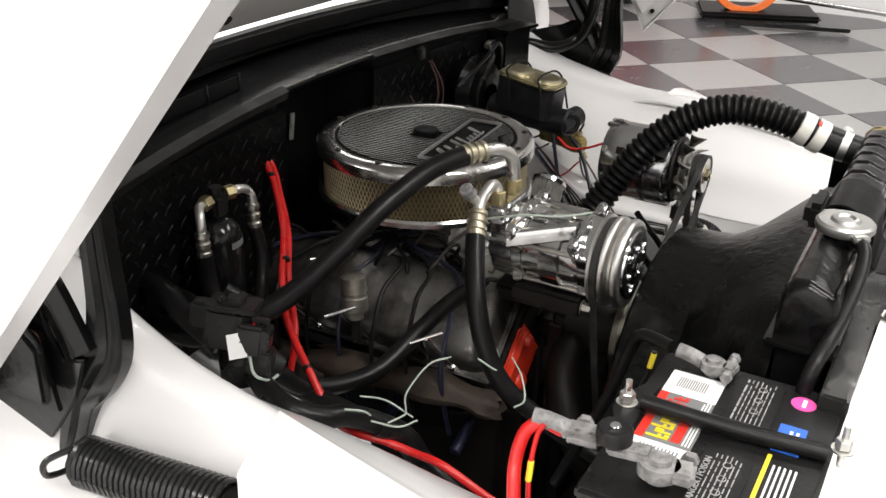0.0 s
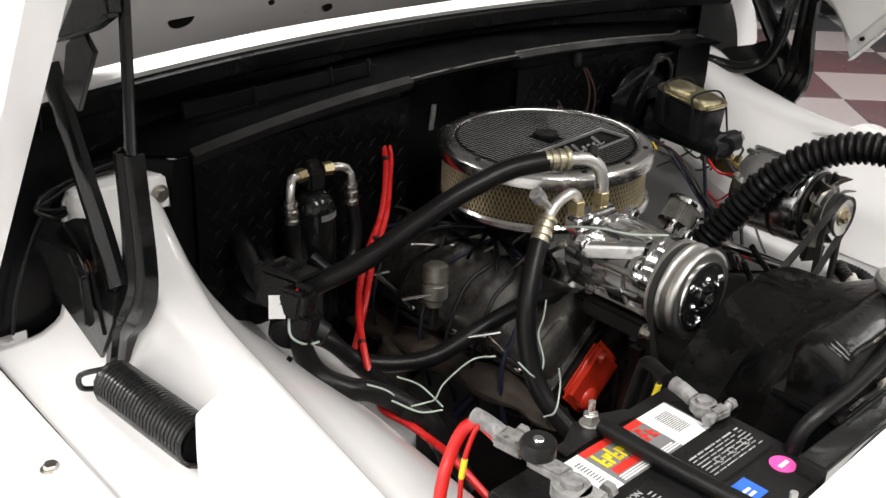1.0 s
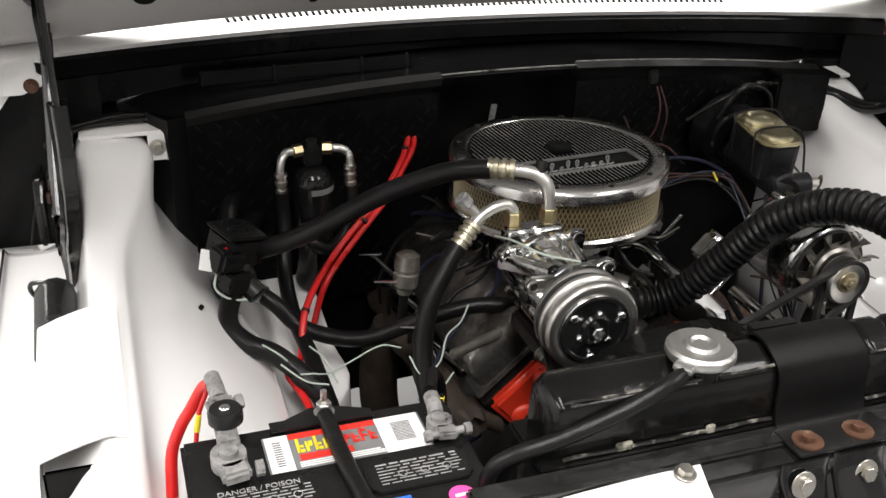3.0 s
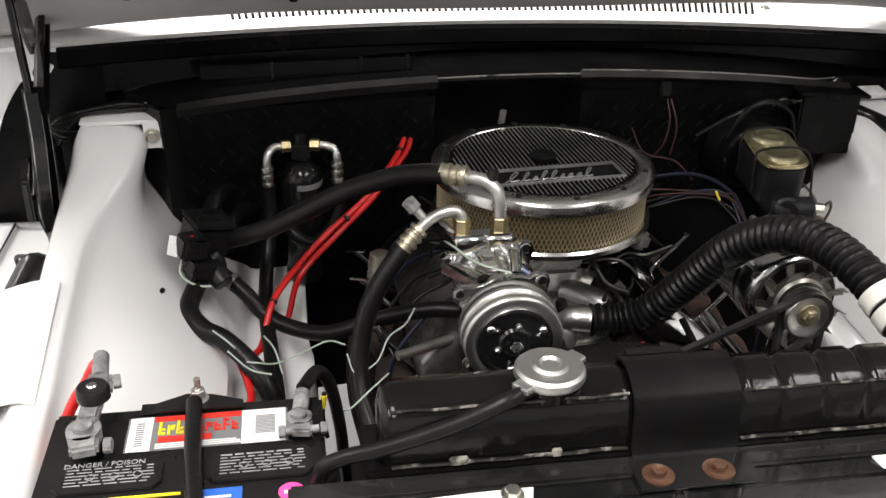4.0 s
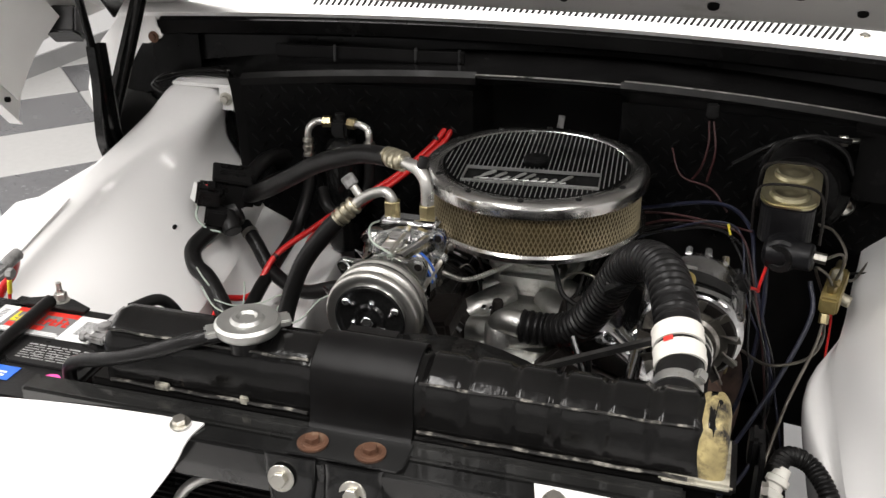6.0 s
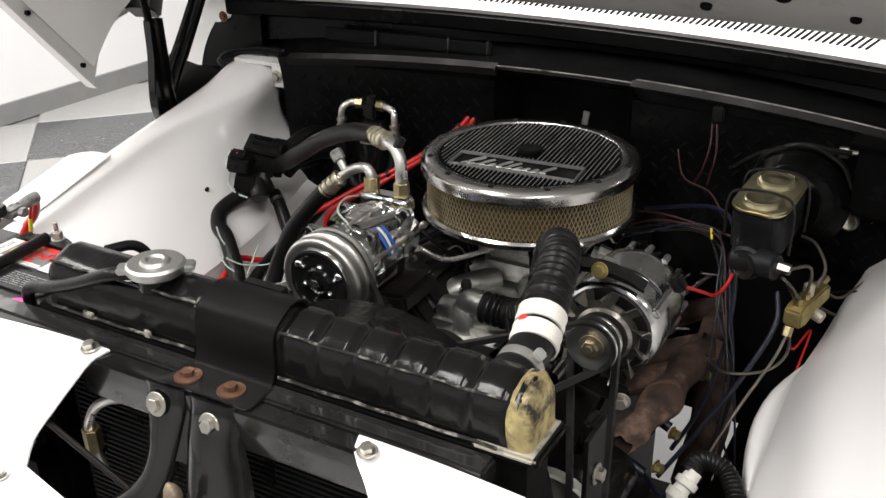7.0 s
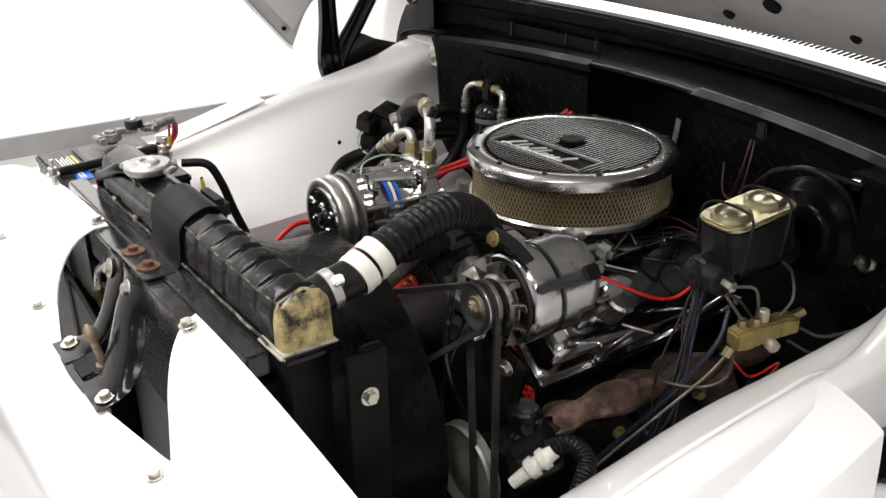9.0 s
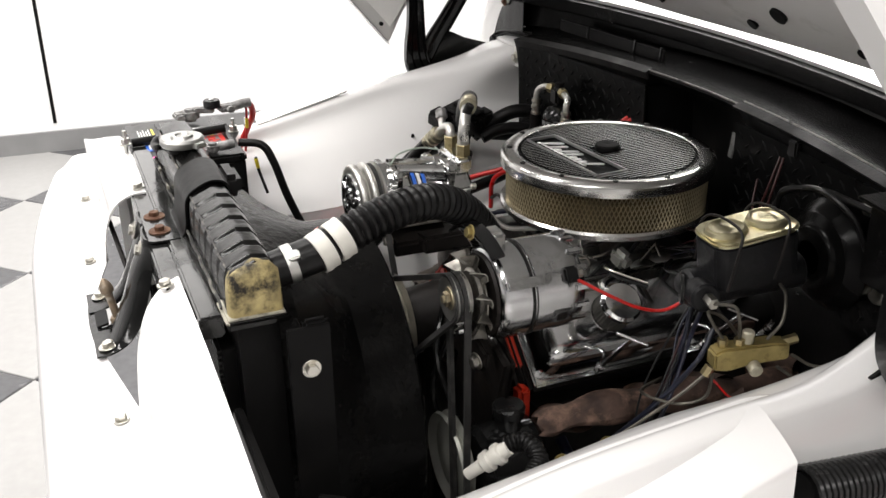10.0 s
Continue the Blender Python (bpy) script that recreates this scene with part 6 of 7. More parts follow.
for k in range(7):
    a = -30 + 22 * k
    c, s_ = math.cos(radians(a)), math.sin(radians(a))
    part("end_rib", box(B(), (AX + 0.0640 * c, -0.232, AZ + 0.0640 * s_), (0.008, 0.022, 0.009), (0, -a, 0), 0.002), ALT_CHROME, alt)
part("front_boss", box(B(), (AX - 0.010, -0.330, AZ + 0.074), (0.030, 0.026, 0.026), (0, 8, 0), 0.006, 3), ALU, alt, "cast mounting boss")
part("terminal_block", box(B(), (AX + 0.052, -0.250, AZ + 0.03), (0.030, 0.020, 0.022), (0, -30, 0), 0.003), PLASTIC, alt)
# ---- battery ----
bat = thing("battery", "black car battery with red, white and grey labels", "battery", (-0.515, -0.63, 0.0))
bm = box(B(), (-0.515, -0.628, 0.955), (0.272, 0.190, 0.19), (0, 0, 0), 0.006)
part("case", bm, PLASTIC, bat, "black plastic case")
part("tray", box(B(), (-0.515, -0.63, 0.43), (0.30, 0.21, 0.86), (0, 0, 0), 0.004), BLACK_PAINT, bat, "black tray and support")
part("lid", box(B(), (-0.515, -0.628, 1.053), (0.276, 0.194, 0.016), (0, 0, 0), 0.004), PLASTIC, bat)
ZB = 1.0612
FADED_PRINT = material("faded_white_print", (0.34, 0.34, 0.335), 0.5, 0, 0.3, 120)


def flat(name, x0, x1, y0, y1, mat, dz=0.0, label="", parent=bat):
    return part(name, box(B(), ((x0 + x1) / 2, (y0 + y1) / 2, ZB + dz + 0.0003), (x1 - x0, y1 - y0, 0.0006)), mat, parent, label, smooth=0)


lab = flat("label", -0.576, -0.414, -0.607, -0.551, GREY_PRINT, 0.0003, "grey, red and white battery label")


def sub(name, x0, x1, y0, y1, mat, dz=0.0008):
    return part(name, box(B(), ((x0 + x1) / 2 + 0.009, (y0 + y1) / 2 - 0.005, ZB + dz), (x1 - x0, y1 - y0, 0.0006)), mat, lab, smooth=0)


sub("barcode_ground", -0.583, -0.560, -0.602, -0.546, PAPER)
sub("barcode_ground", -0.470, -0.425, -0.602, -0.546, PAPER)
sub("red_band", -0.559, -0.471, -0.555, -0.546, RED_LABEL)
sub("red_band", -0.553, -0.500, -0.590, -0.580, RED_LABEL)
for k in range(13):
    sub("bar", -0.456, -0.436, -0.557 - 0.0024 * k - 0.0011, -0.557 - 0.0024 * k, GREY_PRINT, 0.0013)
    if k < 11:
        sub("bar", -0.576, -0.568, -0.556 - 0.0036 * k - 0.0014, -0.556 - 0.0036 * k, GREY_PRINT, 0.0013)
for k in range(3):
    sub("small_print", -0.555, -0.475 + 0.004 * k, -0.5935 - 0.003 * k, -0.592 - 0.003 * k, PAPER, 0.0013)


def strokes_of(x0, y0, w, h, count, mat, name):
    bm = B()
    step = w / count
    for k in range(count):
        x = x0 + step * k
        tall = h * (1.0 if k in (0, count - 2) else 0.72)
        box(bm, (x + step * 0.2, y0 + tall / 2, ZB + 0.0014), (step * 0.34, tall, 0.0007))
        box(bm, (x + step * 0.55, y0 + (tall * 0.85 if k % 2 else h * 0.1), ZB + 0.0014), (step * 0.6, h * 0.2, 0.0007))
        box(bm, (x + step * 0.55, y0 + h * 0.42, ZB + 0.0014), (step * 0.5, h * 0.15, 0.0007))
    part(name, bm, mat, lab, smooth=0)


strokes_of(-0.545, -0.583, 0.036, 0.022, 4, YELLOW, "yellow_mark")
strokes_of(-0.507, -0.582, 0.044, 0.020, 5, RED_LABEL, "red_mark")
for x0, x1 in ((-0.492, -0.390), (-0.636, -0.534)):
    cap = part("vent_cap", prism(B(), [(x0, -0.628), (x0 + 0.008, -0.618), (x1 - 0.008, -0.618), (x1, -0.628), (x1, -0.656), (x1 - 0.008, -0.665), (x0 + 0.008, -0.665), (x0, -0.656)], 0.004, Matrix.Translation((0, 0, 1.0605)), 0.001), PLASTIC, bat, "black vent cap with warning print")
    bm = B()
    rnd = random.Random(7)
    for r in range(1 if x0 < -0.6 else 0, 7):
        y = -0.627 - 0.0046 * r
        x = x0 + 0.012
        while x < x1 - 0.014:
            w = rnd.uniform(0.006, 0.022)
            box(bm, (min(x + w / 2, x1 - 0.012), y, 1.0650), (min(w, x1 - 0.012 - x), 0.0011 if r else 0.0018, 0.0005))
            x += w + 0.0028
    for k in range(3):
        lathe(bm, (x0 + 0.035 + 0.022 * k, -0.644, 1.0648), (0, 0, 1), [(0, 0.0045), (0.0006, 0.0045), (0.0006, 0.0036)], 16)
    part("warning_print", bm, FADED_PRINT, cap, smooth=0)


def letters(text, at, size, mat, parent, turn=0.0):
    cu = bpy.data.curves.new("lettering", "FONT")
    cu.body, cu.size, cu.extrude, cu.align_x = text, size, 0.0003, "LEFT"
    cu.materials.append(mat)
    ob = new("lettering", cu)
    ob.parent = parent
    ob.matrix_basis = Matrix.Translation(Vector(at) - base_of(parent)) @ Euler((0, 0, turn)).to_matrix().to_4x4()
    return ob


letters("DANGER / POISON", (-0.628, -0.6285, 1.0650), 0.0090, FADED_PRINT, bat)
flat("yellow_stripe", -0.60, -0.515, -0.676, -0.672, YELLOW, 0.0003, "yellow stripe")
for k in range(5):
    flat("small_print", -0.60 + 0.01 * (k % 2), -0.53, -0.682 - 0.005 * k, -0.680 - 0.005 * k, PAPER, 0.0003)
flat("blue_sticker", -0.507, -0.458, -0.698, -0.672, BLUE, 0.0003, "blue sticker")
for k in range(2):
    flat("sticker_print", -0.498, -0.468, -0.686 - 0.006 * k, -0.683 - 0.006 * k, PAPER, 0.0010)
part("pink_sticker", cyl(B(), (-0.412, -0.685, ZB), (-0.412, -0.685, ZB + 0.0008), 0.0125, seg=32), PINK, bat, "round pink sticker")
flat("sticker_print", -0.419, -0.405, -0.688, -0.684, PAPER, 0.0009)
# clamps
bm = cyl(B(), (-0.408, -0.592, 1.058), (-0.408, -0.592, 1.088), 0.0125, 0.011, seg=20)
lathe(bm, (-0.408, -0.592, 1.068), (0, 0, 1), [(0, 0.012), (0, 0.019), (0.014, 0.019), (0.014, 0.012)], 20)
box(bm, (-0.405, -0.616, 1.075), (0.030, 0.022, 0.014), (0, 0, -8), 0.003)
cyl(bm, (-0.430, -0.618, 1.075), (-0.380, -0.616, 1.075), 0.006, seg=10)
hexnut(bm, (-0.378, -0.616, 1.075), (1, 0, 0), 0.009, 0.010)
hexnut(bm, (-0.438, -0.618, 1.075), (1, 0, 0), 0.009, 0.010)
tube(bm, [(-0.407, -0.575, 1.076), (-0.404, -0.555, 1.080), (-0.402, -0.535, 1.082)], 0.012, 10, 4)
for v_ in bm.verts:
    v_.co = Vector((-0.402, -0.592, 1.064)) + (v_.co - Vector((-0.408, -0.598, 1.064))) * 0.70
part("negative_clamp", bm, LEAD, bat, "grey oxidised lead clamp")
bm = cyl(B(), (-0.612, -0.605, 1.058), (-0.612, -0.605, 1.088), 0.0125, 0.011, seg=20)
lathe(bm, (-0.612, -0.605, 1.066), (0, 0, 1), [(0, 0.012), (0, 0.021), (0.016, 0.021), (0.016, 0.012)], 20)
box(bm, (-0.608, -0.628, 1.074), (0.034, 0.024, 0.016), (0, 0, 8), 0.004)
hexnut(bm, (-0.585, -0.628, 1.074), (1, 0, 0), 0.009, 0.010)
box(bm, (-0.609, -0.575, 1.082), (0.026, 0.045, 0.012), (-6, 0, 0), 0.003)
box(bm, (-0.607, -0.525, 1.082), (0.034, 0.040, 0.016), (0, 0, 10), 0.005)
hexnut(bm, (-0.590, -0.520, 1.082), (1, 0.2, 0), 0.009, 0.010)
tube(bm, [(-0.608, -0.510, 1.083), (-0.610, -0.490, 1.087), (-0.612, -0.472, 1.088)], 0.011, 10, 4)
for v_ in bm.verts:
    q = v_.co - Vector((-0.612, -0.474, 1.085))
    v_.co = Vector((-0.612, -0.474, 1.089)) + Vector((q.x * 0.80, q.y * 0.92, q.z * 0.84))
part("positive_clamp", bm, LEAD, bat, "grey oxidised lead clamp")
bm = lathe(B(), (-0.608, -0.550, 1.090), (0, 0, 1), [(0, 0.014), (0.002, 0.0170), (0.013, 0.0170), (0.016, 0.015), (0.016, 0.008), (0.014, 0.0)], 28)
part("isolator_knob", bm, PLASTIC, bat, "round black isolator knob")
part("knob_stud", cyl(B(), (-0.608, -0.550, 1.102), (-0.608, -0.550, 1.108), 0.0055, seg=12, bev=0.001), CHROME, bat)
# hold-down bar and studs
hold = thing("battery_hold_down", "black battery hold-down bar with plated studs", "hold-down", (-0.505, -0.62, 1.062))
bm = tube(B(), [(-0.510, -0.545, 1.074), (-0.506, -0.63, 1.071), (-0.498, -0.722, 1.070)], 0.0085, 14, 6)
part("bar", bm, RUBBER, hold)
part("plate", prism(B(), [(-0.06, -0.016), (0.045, -0.016), (0.045, -0.004), (0.012, 0.010), (-0.015, 0.014), (-0.045, 0.0), (-0.06, 0.0)], 0.003, Matrix.Translation((-0.505, -0.532, 1.0635)), 0.0005), PLASTIC, hold)
for p in ((-0.507, -0.529, 1.062), (-0.487, -0.733, 1.068)):
    bm = cyl(B(), Vector(p) - Vector((0, 0, 0.08)), Vector(p) + Vector((0, 0, 0.030)), 0.0035, seg=10)
    hexnut(bm, Vector(p) + Vector((0, 0, 0.006)), (0, 0, 1), 0.008, 0.010)
    lathe(bm, Vector(p) + Vector((0, 0, 0.003)), (0, 0, 1), [(0, 0.0), (0, 0.011), (0.002, 0.011), (0.002, 0.0)], 16)
    part("stud", bm, ALU_PIPE, hold, "plated threaded stud")

# ---- brake master cylinder, booster and proportioning valve ----
MC_BLACK = material("black_cast_iron_paint", (0.010, 0.010, 0.011), 0.38, 0, 0.4, 30, 0.6, 90, 0.0, (0.022, 0.021, 0.020), 0.62, 30, spec=0.2)
mc = thing("brake_master_cylinder", "black brake master cylinder with a gold lid", "master cylinder", (0.385, 0.0, 1.0))
MC = Vector((0.385, -0.017, 0))
ma = 0.09


def mcp(u, v, z):
    """u along the cylinder towards the firewall, v to its side."""
    return (MC.x + u * math.sin(ma) + v * math.cos(ma), MC.y + u * math.cos(ma) - v * math.sin(ma), z)


def rounded(w, l, r, n=6):
    out = []
    for cx, cy, a0 in ((w - r, l - r, 0), (-w + r, l - r, 90), (-w + r, -l + r, 180), (w - r, -l + r, 270)):
        for k in range(n + 1):
            a = radians(a0 + 90 * k / n)
            out.append((cx + r * math.cos(a), cy + r * math.sin(a)))
    return out


MM = Matrix.Translation((MC.x, MC.y, 0)) @ Euler((0, 0, -ma)).to_matrix().to_4x4() @ Euler((radians(6), 0, 0)).to_matrix().to_4x4()
TIP = Matrix.Translation((MC.x, MC.y, 1.115)) @ Euler((0, 0, -ma)).to_matrix().to_4x4() @ Euler((radians(7), 0, 0)).to_matrix().to_4x4()
part("reservoir", prism(B(), rounded(0.038, 0.062, 0.020), 0.062, TIP @ Matrix.Translation((0, 0, -0.065)), 0.004), MC_BLACK, mc, "black cast reservoir")
part("lid", prism(B(), rounded(0.041, 0.065, 0.026), 0.008, TIP @ Matrix.Translation((0, 0, -0.002)), 0.003), GOLD, mc, "gold plated lid")
for v in (-0.031, 0.031):
    bm = B()
    rows = []
    for k, (r, z) in enumerate(((0.029, 0.006), (0.027, 0.011), (0.023, 0.013), (0.019, 0.011), (0.010, 0.012), (0.001, 0.013))):
        rows.append([TIP @ Vector((r * math.cos(2 * math.pi * i / 28), v + r * math.sin(2 * math.pi * i / 28), z)) for i in range(29)])
    part("lid_dome", loft(bm, rows), GOLD, mc)
for v in (-0.030, 0.040):
    part("bail_wire", tube(B(), [TIP @ Vector(p) for p in ((-0.046, v - 0.02, -0.050), (-0.047, v - 0.012, 0.0), (-0.038, v, 0.014), (0.0, v + 0.004, 0.018), (0.036, v, 0.015), (0.048, v - 0.012, -0.005), (0.050, v - 0.03, -0.055))], 0.002, 8, 6), IRON, mc, "steel bail wire")
part("cylinder", cyl(B(), mcp(-0.085, 0.0, 1.040), mcp(0.09, 0.0, 1.045), 0.026, seg=24, bev=0.004), MC_BLACK, mc)
part("outlet_boss", cyl(B(), mcp(-0.070, -0.02, 1.040), mcp(-0.080, 0.045, 1.045), 0.020, seg=20, bev=0.003), MC_BLACK, mc)
part("outlet_plug", lathe(B(), mcp(-0.088, 0.0, 1.040), (-0.5, -0.86, 0), [(0, 0.020), (0.004, 0.020), (0.004, 0.012), (0.001, 0.010), (0.001, 0)], 20), PLASTIC, mc)
part("outlet_nut", cyl(B(), mcp(-0.078, 0.045, 1.046), mcp(-0.079, 0.062, 1.045), 0.008, seg=6), STEEL, mc)
booster = thing("brake_booster", "large round black brake booster on the firewall", "brake booster", (0.44, 0.11, 0.95))
part("drum", lathe(B(), (0.400, 0.080, 1.062), (0.1, 1, 0), [(0, 0.024), (0.003, 0.042), (0.007, 0.044), (0.010, 0.050), (0.013, 0.062), (0.018, 0.065), (0.024, 0.072), (0.030, 0.075), (0.034, 0.079), (0.040, 0.079), (0.046, 0.074), (0.08, 0.070)], 64), COWL_BLACK, booster, "black pressed drum")
part("vacuum_hose", tube(B(), [mcp(0.080, -0.05, 1.11), (0.36, 0.06, 1.150), (0.40, 0.085, 1.160), (0.44, 0.10, 1.155), (0.47, 0.11, 1.150)], 0.0045, 8, 8), RUBBER, booster)
part("vacuum_hose", tube(B(), [(0.30, 0.10, 1.10), (0.35, 0.075, 1.143), (0.41, 0.075, 1.165), (0.46, 0.09, 1.140), (0.48, 0.10, 1.10)], 0.004, 8, 8), RUBBER, booster)

BRAKE_LINE = material("tarnished_brake_line", (0.11, 0.10, 0.085), 0.45, 0.7, 0.3, 40)
PORT = material("pale_plated_plug", (0.45, 0.42, 0.33), 0.45, 0.5, 0.2, 60, 0.3, 150)
pv = thing("proportioning_valve", "brass brake proportioning valve with steel lines", "valve", (0.465, -0.06, 0.95))
a0, a1 = Vector((0.452, -0.108, 0.975)), Vector((0.474, -0.005, 0.978))
d = (a1 - a0).normalized()
mv = Matrix.Translation((a0 + a1) / 2) @ d.to_track_quat("Y", "Z").to_matrix().to_4x4()
bm = prism(B(), [(-0.052, -0.014), (-0.030, -0.018), (0.0, -0.012), (0.052, -0.011), (0.052, 0.012), (0.03, 0.016), (-0.040, 0.016), (-0.052, 0.010)], 0.026, mv @ Matrix(((0, 0, 1, -0.013), (1, 0, 0, 0), (0, 1, 0, 0), (0, 0, 0, 1))), 0.003)
part("body", bm, BRASS_DULL, pv, "dull brass block")
bm = cyl(B(), (0.470, -0.055, 0.965), (0.488, -0.060, 0.960), 0.009, seg=12, bev=0.002)
part("port", bm, PORT, pv, "pale plated plug")
part("port", cyl(B(), (0.462, -0.060, 0.990), (0.463, -0.060, 1.010), 0.008, seg=12, bev=0.002), PORT, pv)
for p, q in (((0.470, -0.010, 0.985), (0.475, 0.010, 0.990)), ((0.455, -0.092, 0.990), (0.455, -0.094, 1.002)), ((0.450, -0.105, 0.960), (0.449, -0.112, 0.948)), ((0.461, -0.072, 0.990), (0.461, -0.072, 1.000))):
    part("nut", cyl(B(), p, q, 0.007, seg=6), BRASS, pv)
for pts in ([mcp(-0.079, 0.06, 1.045), (0.460, -0.085, 1.048), (0.466, -0.080, 1.030), (0.461, -0.072, 1.000)],
            [mcp(0.03, 0.045, 1.050), (0.455, 0.0, 1.045), (0.475, -0.018, 1.020), (0.470, -0.035, 0.995)],
            [(0.455, -0.093, 1.000), (0.445, -0.105, 1.022), (0.430, -0.100, 1.030), (0.432, -0.070, 1.010), (0.45, -0.04, 0.96)],
            [(0.449, -0.112, 0.948), (0.440, -0.14, 0.92), (0.41, -0.20, 0.86), (0.385, -0.28, 0.80), (0.37, -0.34, 0.74)],
            [(0.452, -0.100, 0.950), (0.452, -0.11, 0.915), (0.430, -0.14, 0.900), (0.38, -0.16, 0.895), (0.34, -0.10, 0.88)],
            [(0.480, 0.0, 0.970), (0.50, 0.03, 0.955), (0.53, 0.09, 0.965), (0.58, 0.13, 0.985)],
            [(0.478, -0.02, 0.955), (0.50, 0.02, 0.93), (0.52, 0.10, 0.92)]):
    part("brake_line", tube(B(), pts, 0.0023, 8, 8), BRAKE_LINE, pv, "bent steel brake line")

# ---- receiver drier ----
dr = thing("receiver_drier", "black receiver drier bottle on the firewall", "drier", (-0.381, 0.117, 0.85))
part("bottle", lathe(B(), (-0.381, 0.117, 0), (0, 0, 1), [(0.86, 0.0), (0.86, 0.030), (0.87, 0.034), (1.045, 0.034), (1.060, 0.031), (1.072, 0.022), (1.077, 0.010), (1.078, 0)], 36), BLACK_GLOSS, dr, "glossy black bottle")
part("bottle_label", lathe(B(), (-0.381, 0.117, 0), (0, 0, 1), [(1.036, 0.0344), (1.046, 0.0344)], 18, -150, 120), GREY_PRINT, dr)
bm = box(B(), (-0.381, 0.115, 1.095), (0.030, 0.026, 0.034), (0, 0, 0), 0.005)
cyl(bm, (-0.381, 0.115, 1.11), (-0.381, 0.115, 1.122), 0.009, seg=12)
part("head", bm, PLASTIC, dr)
for s, ex, ey in ((-1, -0.436, 0.094), (1, -0.322, 0.101)):
    part("nut", cyl(B(), (-0.381 + s * 0.016, 0.113, 1.106), (-0.381 + s * 0.032, 0.110, 1.106), 0.0105, seg=6, bev=0.001), BRASS, dr, "brass nut")
    part("pipe", tube(B(), [(-0.381 + s * 0.030, 0.110, 1.106), (-0.381 + s * 0.042, 0.107, 1.106), (ex - s * 0.004, ey + 0.004, 1.100), (ex, ey, 1.088), (ex, ey, 1.070)], 0.0065, 12, 6), ALU_PIPE, dr, "bare aluminium elbow")
    part("crimp", lathe(B(), (ex, ey, 1.078), (0, -0.05, -1), [(0, 0.007), (0, 0.010), (0.006, 0.0105), (0.008, 0.0085), (0.012, 0.0085), (0.014, 0.0105), (0.020, 0.0105), (0.022, 0.0085), (0.026, 0.0085), (0.028, 0.0105), (0.036, 0.010)], 18), STEEL, dr)
    run = [(ex, ey - 0.001, 1.045), (ex, 0.085, 0.99), (-0.446, 0.04, 0.925), (-0.449, -0.05, 0.895), (-0.443, -0.14, 0.880), (-0.435, -0.23, 0.850), (-0.43, -0.30, 0.80)] if s < 0 else [(ex, ey - 0.001, 1.045), (ex, 0.090, 1.00), (-0.338, 0.080, 0.965), (-0.368, 0.062, 0.950), (-0.395, 0.062, 0.965), (-0.410, 0.085, 0.985)]
    part("hose", tube(B(), run, 0.0120 if s < 0 else 0.0105, 12, 8), RUBBER, dr, "black rubber hose")

# ---- hoses ----
ZINC = material("pale_zinc_sleeve", (0.50, 0.46, 0.35), 0.36, 0.9, 0.2, 50, 0.25, 140, 0.0, (0.28, 0.22, 0.13), 0.64, 40)
def crimp(parent, p, d, r=0.0135, n=3, step=0.010):
    prof = [(0, r * 0.6), (0, r)]
    for k in range(n):
        prof += [(k * step + 0.001, r * 1.05), (k * step + step * 0.55, r * 1.05), (k * step + step * 0.65, r * 0.86), (k * step + step * 0.95, r * 0.86)]
    prof += [(n * step, r), (n * step + 0.004, r), (n * step + 0.004, r * 0.6)]
    return part("crimp", lathe(B(), p, d, prof, 20), ZINC, parent, "crimped steel sleeve")


ha = thing("discharge_hose", "black refrigerant hose with aluminium elbow", "hose", (-0.25, -0.23, 1.0))
part("elbow", tube(B(), [(-0.168, -0.213, 1.104), (-0.169, -0.213, 1.116), (-0.178, -0.211, 1.124), (-0.195, -0.210, 1.121), (-0.212, -0.210, 1.112), (-0.230, -0.214, 1.098)], 0.008, 14, 6), ALU_PIPE, ha, "bare aluminium elbow")
crimp(ha, (-0.226, -0.213, 1.101), (-0.69, -0.28, -0.66), 0.0135, 3, 0.011)
part("valve", cyl(B(), (-0.218, -0.208, 1.110), (-0.236, -0.203, 1.131), 0.0065, seg=10), ALU_PIPE, ha)
part("valve_cap", cyl(B(), (-0.231, -0.204, 1.125), (-0.243, -0.201, 1.139), 0.0105, seg=8, bev=0.002), LEAD, ha)
part("hose", tube(B(), [(-0.249, -0.222, 1.079), (-0.272, -0.234, 1.052), (-0.300, -0.252, 1.010), (-0.316, -0.275, 0.955), (-0.318, -0.31, 0.90), (-0.300, -0.37, 0.85), (-0.28, -0.46, 0.80)], 0.0135, 16, 8), RUBBER, ha, "thick black hose")
hb = thing("suction_hose", "thick black refrigerant hose with aluminium elbow", "hose", (-0.3, -0.13, 1.05))
part("elbow", tube(B(), [(-0.115, -0.213, 1.108), (-0.115, -0.212, 1.130), (-0.119, -0.208, 1.148), (-0.132, -0.200, 1.160), (-0.150, -0.190, 1.163), (-0.170, -0.178, 1.162)], 0.0095, 14, 6), ALU_PIPE, hb, "bare aluminium elbow")
crimp(hb, (-0.158, -0.185, 1.163), (-0.86, 0.45, 0.0), 0.0145, 3, 0.011)
part("valve_cap", cyl(B(), (-0.128, -0.202, 1.160), (-0.122, -0.196, 1.178), 0.008, seg=12, bev=0.002), PLASTIC, hb)
part("hose", tube(B(), [(-0.188, -0.170, 1.162), (-0.22, -0.155, 1.158), (-0.257, -0.140, 1.148), (-0.325, -0.117, 1.118), (-0.393, -0.093, 1.075), (-0.445, -0.070, 1.042), (-0.50, -0.030, 1.010), (-0.53, 0.03, 0.985), (-0.52, 0.11, 0.975)], 0.0145, 18, 8), RUBBER, hb, "thick black hose")
